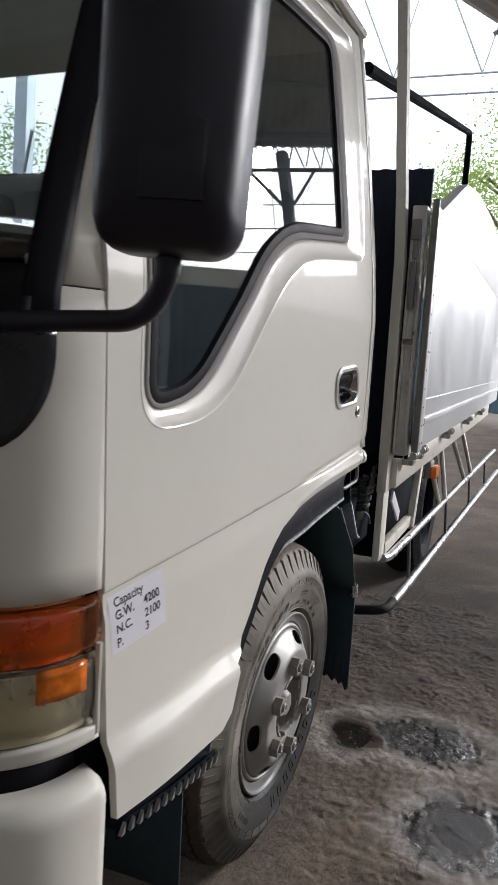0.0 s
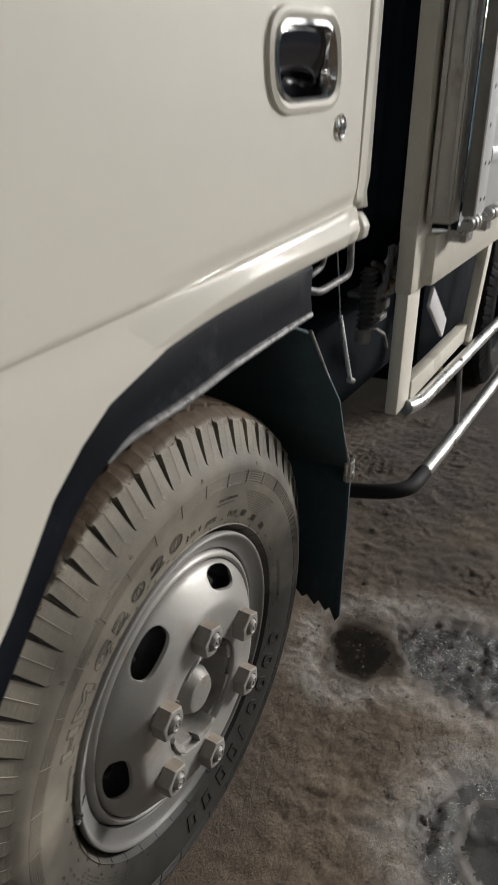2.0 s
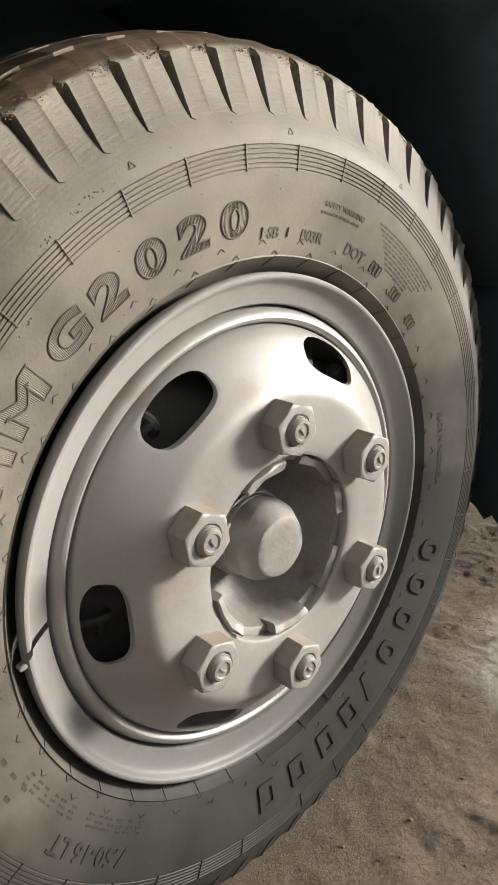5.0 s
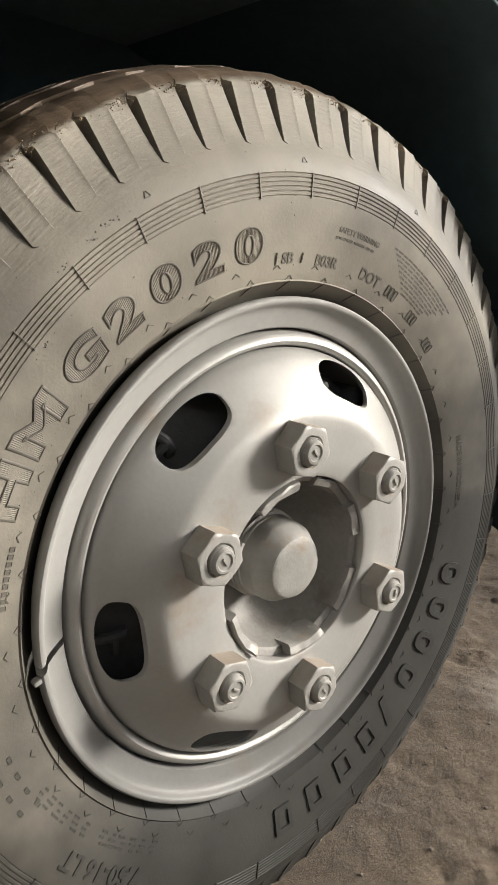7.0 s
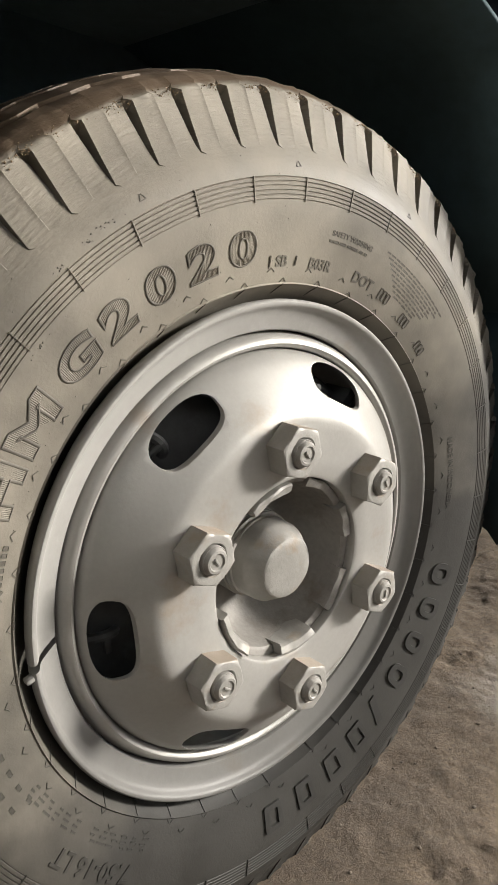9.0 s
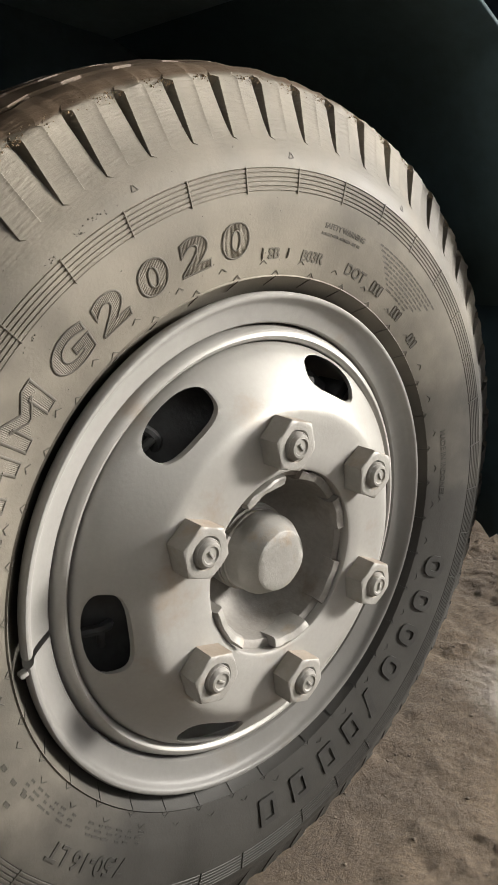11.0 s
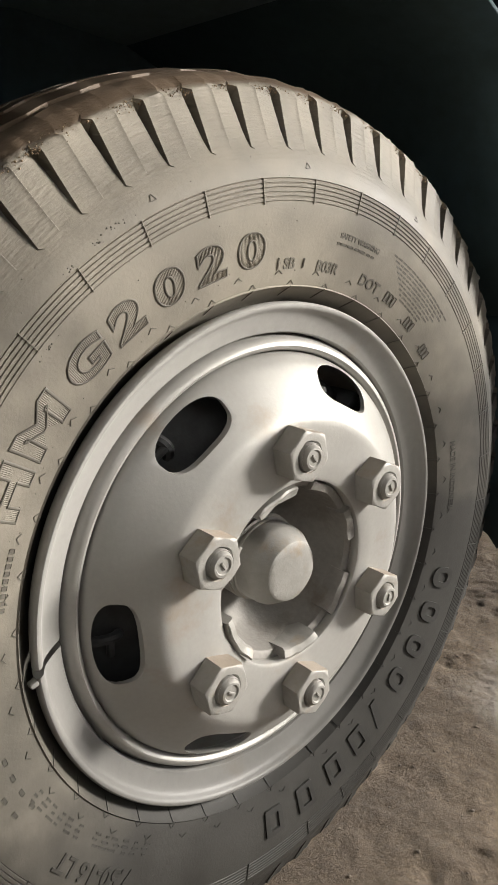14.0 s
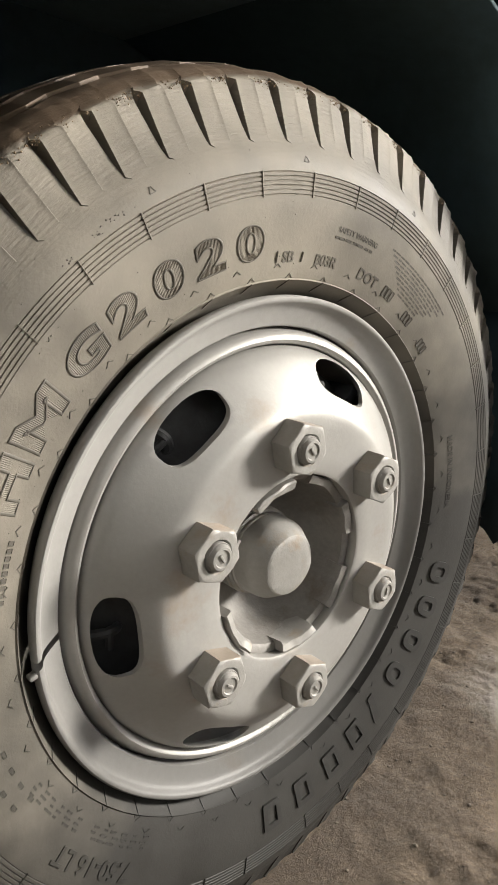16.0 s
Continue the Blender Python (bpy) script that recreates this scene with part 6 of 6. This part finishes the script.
lathe(bm, [(0.0790, 0.0350), (0.150, 0.075), (0.170, 0.085), (0.172, 0.190), (0.0, 0.192)], 72)
part("brake_drum", bm, IRON, wheel, "dark rusty brake drum behind the holes")
for k in range(6):
    a = radians(110 - 60 * k)
    bm = bmesh.new()
    box(bm, (-0.010, 0.066, -0.006), (0.010, 0.100, 0.006), 0.003, Matrix.Translation((0.168 * math.cos(a), 0.0, 0.39 + 0.168 * math.sin(a))) @ Matrix.Rotation(-a, 4, "Y"))
    part("drum_rib", bm, IRON, wheel)
for k in range(6):
    a = radians(127.0 - 60.3 * k)
    bm = bmesh.new()
    tube(bm, [(R_ * math.cos(a + d), y, 0.39 + R_ * math.sin(a + d)) for R_, d, y in ((0.172, 0.10, 0.078), (0.160, 0.085, 0.066), (0.150, 0.10, 0.068), (0.143, 0.13, 0.080))], 0.0042, 8)
    tube(bm, [(R_ * math.cos(a + d), y, 0.39 + R_ * math.sin(a + d)) for R_, d, y in ((0.158, 0.20, 0.072), (0.158, 0.085, 0.066))], 0.0035, 8)
    part("drum_bracket", bm, IRON, wheel, "dim steel bracket on the brake drum")
for a, r in ((64.0, 0.150), (68.5, 0.156)):
    bm = bmesh.new()
    t = radians(a)
    tube(bm, [(r * math.cos(t), 0.090, 0.39 + r * math.sin(t)), (r * math.cos(t), 0.060, 0.39 + r * math.sin(t))], 0.0045, 6)
    part("drum_bolt", bm, IRON, wheel)


def nut_mesh(seed):
    """A hexagon nut with chamfered corners, sprayed over and chipped."""
    bm = bmesh.new()
    R = 0.0232
    rings = []
    for y, scale, rnd in ((0.0236, 1.0, 0.0), (0.0058, 1.0, 0.0), (0.0046, 0.99, 0.3), (0.0038, 0.96, 0.85), (0.0036, 0.90, 1.0), (0.0037, 0.66, 1.0), (0.0060, 0.60, 1.0), (0.0068, 0.56, 1.0)):
        ring = []
        for k in range(36):
            t = 2 * math.pi * k / 36
            hexa = math.cos(math.pi / 6) / math.cos((t % (math.pi / 3)) - math.pi / 6)
            q = R * scale * ((1 - rnd) * hexa + rnd * min(hexa, 0.895))
            ring.append(bm.verts.new((q * math.cos(t), y, q * math.sin(t))))
        rings.append(ring)
    for a, b in zip(rings, rings[1:]):
        for k in range(36):
            bm.faces.new((a[k], a[(k + 1) % 36], b[(k + 1) % 36], b[k]))
    for v in bm.verts:
        c = v.co * 120 + Vector((seed * 3.1, 0, 0))
        v.co += Vector((noise.noise(c), noise.noise(c + Vector((7, 0, 0))), noise.noise(c + Vector((0, 7, 0))))) * 0.00034
    return bm


def stud_mesh():
    bm = bmesh.new()
    prof = [(0.0118, 0.0075), (0.0118, 0.0030), (0.0112, 0.0020), (0.0108, 0.0022), (0.0102, 0.0005), (0.0088, -0.0012), (0.0070, -0.0014), (0.0060, -0.0002), (0.0, -0.0004)]
    lathe(bm, prof, 28, z0=0)
    box(bm, (-0.0036, -0.0018, -0.0010), (0.0036, 0.0004, 0.0010), 0.0005)
    return bm


for k in range(6):
    a = radians(97.5 - 60 * k)
    cx, cz = 0.1111 * math.cos(a), 0.39 + 0.1111 * math.sin(a)
    bm = nut_mesh(k)
    bmesh.ops.rotate(bm, verts=bm.verts, matrix=Matrix.Rotation(radians((14, 22, 20, 18, 12, 16)[k]), 3, "Y"))
    bmesh.ops.translate(bm, verts=bm.verts, vec=(cx, 0, cz))
    part("lug_nut", bm, NUT, wheel, "silver sprayed hexagon wheel nut", sharp=28)
    bm = stud_mesh()
    bmesh.ops.rotate(bm, verts=bm.verts, matrix=Matrix.Rotation(radians((50, 60, 95, 45, 30, 55)[k]), 3, "Y"))
    bmesh.ops.translate(bm, verts=bm.verts, vec=(cx, 0, cz))
    part("stud", bm, SILVER_ROUGH, wheel)

# ---- relief on the sidewall ----


def on_wall(u, v, h, angle, r_mid, turn=0.0):
    """A point of the sidewall: u along the tread direction, v outward, h proud of the rubber."""
    c, s = math.cos(turn), math.sin(turn)
    u, v = c * u - s * v, s * u + c * v
    r = r_mid + v
    t = radians(angle) - u / r_mid
    return (r * math.cos(t), wall_y(r) - h, 0.39 + r * math.sin(t))


def raised_letter(ch, angle, r_mid, height, width, proud, outline, upside=False):
    fill_p, fill_f = letters(ch, 0.5, 0.04)
    line_p, line_f = letters(ch, 0, 0.04, 0.019)
    lo, hi = fill_p.min(0), fill_p.max(0)
    verts, faces, uvs = [], [], []
    for pts, fs, is_line in ((line_p, line_f, True),):
        i0 = len(verts)
        for p in pts:
            u = ((p[0] - lo[0]) / (hi[0] - lo[0]) - 0.5) * width
            v = ((p[1] - lo[1]) / (hi[1] - lo[1]) - 0.5) * height
            h = p[2] / 0.019 * outline * 0.8 + outline if is_line else (p[2] + 0.5) * proud - 0.0003
            uvs.append((u, v))
            verts.append(on_wall(u, v, h, angle, r_mid, math.pi if upside else 0.0))
        faces += [tuple(i + i0 for i in f) for f in fs]
    me = mesh_of("raised_letter", verts, faces, TYRE_TEXT, sharp=40)
    return place("raised_letter", me, wheel)


def hatch(ch, angle, r_mid, height, width):
    """Fine bars that fill an outlined letter, cut to its shape."""
    pts, fs = letters(ch, 0.0, 0.04)
    lo, hi = pts.min(0), pts.max(0)
    tri = []
    for f in fs:
        q = [((pts[i][0] - lo[0]) / (hi[0] - lo[0]) * width - width / 2, (pts[i][1] - lo[1]) / (hi[1] - lo[1]) * height - height / 2) for i in f]
        tri += [(q[0], q[k], q[k + 1]) for k in range(1, len(q) - 1)]
    verts, faces = [], []
    step = 0.00125
    for k in range(int(width / step) + 1):
        u = -width / 2 + step * k
        spans = []
        for a, b, c in tri:
            zs = []
            for p, q in ((a, b), (b, c), (c, a)):
                if (p[0] - u) * (q[0] - u) < 0:
                    zs.append(p[1] + (q[1] - p[1]) * (u - p[0]) / (q[0] - p[0]))
            if len(zs) == 2:
                spans.append((min(zs), max(zs)))
        spans.sort()
        run = []
        for s in spans:
            if run and s[0] <= run[-1][1] + 1e-5:
                run[-1] = (run[-1][0], max(run[-1][1], s[1]))
            else:
                run.append(s)
        for v0, v1 in run:
            i = len(verts)
            for v in (v0, v1):
                verts += [on_wall(u - 0.00032, v, 0.0002, angle, r_mid), on_wall(u, v, 0.00042, angle, r_mid), on_wall(u + 0.00032, v, 0.0002, angle, r_mid)]
            faces += [(i, i + 1, i + 4, i + 3), (i + 1, i + 2, i + 5, i + 4)]
    place("letter_hatching", mesh_of("letter_hatching", verts, faces, TYRE, smooth=False), wheel)


for ch, ang, w in (("H", 155.4, 0.036), ("M", 145.6, 0.041), ("G", 134.6, 0.034), ("2", 126.2, 0.027), ("0", 117.8, 0.026), ("2", 109.4, 0.027), ("0", 101.2, 0.026)):
    raised_letter(ch, ang, 0.2685, 0.0262, w, 0.0003, 0.0005)
    hatch(ch, ang, 0.2685, 0.0255, w * 0.97)


def wall_slab(name, angle, r_mid, width, height, proud, rounding=0.3, skew=0.0, turn=0.0, hollow=True):
    """A plain raised shape that stands for a maker's mark or for small print."""
    c = min(width, height) * rounding
    out = round_corners([(-width / 2, -height / 2), (width / 2, -height / 2), (width / 2 + skew, height / 2), (-width / 2 + skew, height / 2)], [c] * 4, 4)
    n = len(out)
    verts = [on_wall(p.x, p.y, -0.0003, angle, r_mid, turn) for p in out] + [on_wall(p.x, p.y, proud, angle, r_mid, turn) for p in out]
    verts += [on_wall(p.x * 0.90, p.y * 0.90, proud, angle, r_mid, turn) for p in out]
    verts += [on_wall(p.x * 0.86, p.y * 0.86, proud * (0.45 if hollow else 1.0), angle, r_mid, turn) for p in out]
    faces = []
    for k in range(3):
        faces += [(k * n + i, k * n + (i + 1) % n, (k + 1) * n + (i + 1) % n, (k + 1) * n + i) for i in range(n)]
    faces.append(tuple(3 * n + i for i in range(n)))
    return place(name, mesh_of(name, verts, faces, TYRE_TEXT, sharp=40), wheel)


def wall_ring(name, angle, r_mid, width, height, bar, proud, rounding):
    """A raised closed outline on the sidewall with a sunk middle."""
    def loop(w, h):
        c = min(w, h) * rounding
        return round_corners([(-w / 2, -h / 2), (w / 2, -h / 2), (w / 2, h / 2), (-w / 2, h / 2)], [c] * 4, 6)
    verts, faces = [], []
    steps = ((0.0, -0.0003), (0.0003, proud), (bar - 0.0003, proud), (bar, -0.0006))
    for d, h in steps:
        verts += [on_wall(p.x, p.y, h, angle, r_mid) for p in loop(width - 2 * d, height - 2 * d)]
    n = len(verts) // len(steps)
    for k in range(3):
        faces += [(k * n + i, k * n + (i + 1) % n, (k + 1) * n + (i + 1) % n, (k + 1) * n + i) for i in range(n)]
    return place(name, mesh_of(name, verts, faces, TYRE_MARK, sharp=40), wheel)


# the maker's mark as plain shapes of its size
for ang, r, w in ((-17.4, 0.270, 0.024), (-26.0, 0.269, 0.023), (-34.7, 0.269, 0.023), (-43.4, 0.269, 0.024)):
    wall_ring("mark_shape", ang, r, w, 0.028, 0.0068, 0.0019, 0.48)
wall_slab("mark_shape", -51.8, 0.270, 0.009, 0.030, 0.0014, 0.1, 0.010, hollow=False).data.materials[0] = TYRE_MARK
for ang, r in ((-60.0, 0.271), (-68.4, 0.272), (-77.6, 0.272), (-86.8, 0.272)):
    wall_ring("mark_shape", ang, r, 0.023, 0.028, 0.0060, 0.0019, 0.12)


def wall_text(body, angle, r_mid, size, proud=0.0006, upside=False):
    pts, faces = letters(body, 0.5, 0.02)
    lo, hi = pts.min(0), pts.max(0)
    verts = [on_wall((p[0] - (lo[0] + hi[0]) / 2) * size, (p[1] - 0.35) * size, (p[2] + 0.5) * proud - 0.0002, angle, r_mid, math.pi if upside else 0.0) for p in pts]
    place("small_text", mesh_of("small_text", verts, faces, TYRE_TEXT, smooth=False), wheel)


wall_text("7.50-16 LT", -131.5, 0.281, 0.020, 0.0010)
wall_text("SAFETY WARNING", 76.3, 0.2815, 0.0062, 0.0005)
wall_text("SB", 92.2, 0.2555, 0.012, 0.0007)
wall_text("B03R", 82.3, 0.2550, 0.012, 0.0007)
wall_text("DOT", 69.6, 0.2555, 0.013, 0.0007)
for ang, r, w, h in ((95.0, 0.2555, 0.0016, 0.009), (88.8, 0.2555, 0.0016, 0.008), (62.2, 0.2552, 0.017, 0.0095), (53.2, 0.2530, 0.015, 0.0095), (44.2, 0.2515, 0.015, 0.0095)):
    k = max(1, int(w / 0.0045))
    for i in range(k):
        wall_slab("small_print", ang + math.degrees((i - (k - 1) / 2) * w / k / r), r, w / k * 0.72, h, 0.0007, 0.2)
rp = random.Random(3)
for row in range(9):
    r = 0.2875 - 0.0033 * row
    a = 67.0 - 0.9 * row
    while a > 46 + row * 0.8:
        w = rp.uniform(0.003, 0.009)
        wall_slab("small_print", a - math.degrees(w / 2 / r), r, w, 0.0013, 0.00022, 0.1)
        a -= math.degrees((w + 0.002) / r)
a = 81.5
while a > 71.5:
    w = rp.uniform(0.003, 0.007)
    wall_slab("small_print", a, 0.2748, w, 0.0020, 0.0004, 0.1)
    a -= math.degrees((w + 0.0018) / 0.2748)
for row in range(6):
    r = 0.262 - 0.0042 * (row % 3)
    for i in range(6):
        wall_slab("small_print", -121.5 - 2.6 * i - 18 * (row // 3) + rp.uniform(-0.5, 0.5), r, rp.uniform(0.003, 0.009), 0.0019, 0.0003, 0.1)
for row in range(4):
    for i in range(2):
        wall_slab("small_print", 196 + 3.5 * row + 1.5 * i, 0.276 - 0.012 * i, 0.006, 0.003, 0.0004, 0.1)
wall_text("MADE IN INDONESIA", 8.0, 0.2600, 0.0088, 0.0006)
for i in range(9):
    wall_slab("small_print", 163.5 + 1.15 * i, 0.2515, 0.0035, 0.0042, 0.0005, 0.1)
# nicks, stuck grains and mould pips on the rubber
rn = random.Random(17)
nick_v, nick_f = [], []
spots = [(rn.uniform(88, 172), rn.choice((rn.uniform(0.246, 0.256), rn.uniform(0.282, 0.336))), rn.uniform(0.0004, 0.0009)) for _ in range(46)]
spots += [(rn.gauss(a, 0.9), rn.gauss(r, 0.0012), rn.uniform(0.0005, 0.0012)) for a, r in ((124.5, 0.3225), (121.5, 0.3240), (130.0, 0.3195), (137.5, 0.2965)) for _ in range(9)]
for a, r, g in spots:
    i = len(nick_v)
    for u, v, h in ((-1, 0, -0.3), (0.2, -0.8, -0.3), (1.1, 0.1, -0.3), (0.1, 0.9, -0.3), (0.1, 0.1, 0.8)):
        nick_v.append(on_wall(u * g * rn.uniform(0.7, 1.5), v * g * rn.uniform(0.7, 1.3), h * g * 0.8, a, r))
    nick_f += [(i, i + 1, i + 4), (i + 1, i + 2, i + 4), (i + 2, i + 3, i + 4), (i + 3, i, i + 4)]
tagged(place("rubber_nicks", mesh_of("rubber_nicks", nick_v, nick_f, TYRE_TEXT, smooth=False), wheel, "small nicks and pips on the rubber"), kind="stuff")
# moulded ticks across the ribs, chevrons and ticks by the bead, triangle marks
for k in range(36):
    a = 98.9 + 9.85 * (k - 18)
    wall_slab("rib_tick", a, 0.3090, 0.0009, 0.0185, 0.0009, 0.3, hollow=False).data.materials[0] = TYRE
for k in range(37):
    a = 100.5 + 9.6 * (k - 18)
    wall_slab("bead_tick", a, 0.2335, 0.0007, 0.009, 0.0006, 0.3, hollow=False)
    for dx, tn in ((0.0017, 0.78), (-0.0017, -0.78)):
        wall_slab("bead_chevron", a - math.degrees(dx / 0.241), 0.2405, 0.0007, 0.0050, 0.0005, 0.3, turn=tn, hollow=False)
    for dx, tn in ((0.0018, 0.9), (-0.0018, -0.9)):
        wall_slab("bead_chevron", a + 3.5 - math.degrees(dx / 0.249), 0.2490, 0.0007, 0.0048, 0.0005, 0.3, turn=tn, hollow=False)
for a in (115.9, 90.4, 64.9, 141.4):
    for dx, dz, tn in ((0.0015, 0, 0.5), (-0.0015, 0, -0.5), (0, -0.002, 1.57)):
        wall_slab("wear_mark", a - math.degrees(dx / 0.327), 0.327 + dz, 0.0006, 0.0045, 0.0005, 0.3, turn=tn, hollow=False)

# rear wheel, in flat dark tones that stand in for the shade under the bed
rear_mesh = tyre.data.copy()
rear_mesh.materials[0] = SHADED_BLACK
rear = place("rear_tyre", rear_mesh, truck, "rear tyre coloured dark for the shade under the bed", base=for_base)
rear.matrix_basis = Matrix.Translation((2.85, 0.02, 0.0))
bm = bmesh.new()
lathe(bm, [(0.226, 0.06), (0.20, 0.08), (0.19, 0.14), (0.10, 0.16), (0.06, 0.12), (0.0, 0.115)], 64)
bmesh.ops.translate(bm, verts=bm.verts, vec=(2.85, 0.02, 0))
part("rear_wheel_disc", bm, BLACK_PAINT, truck)
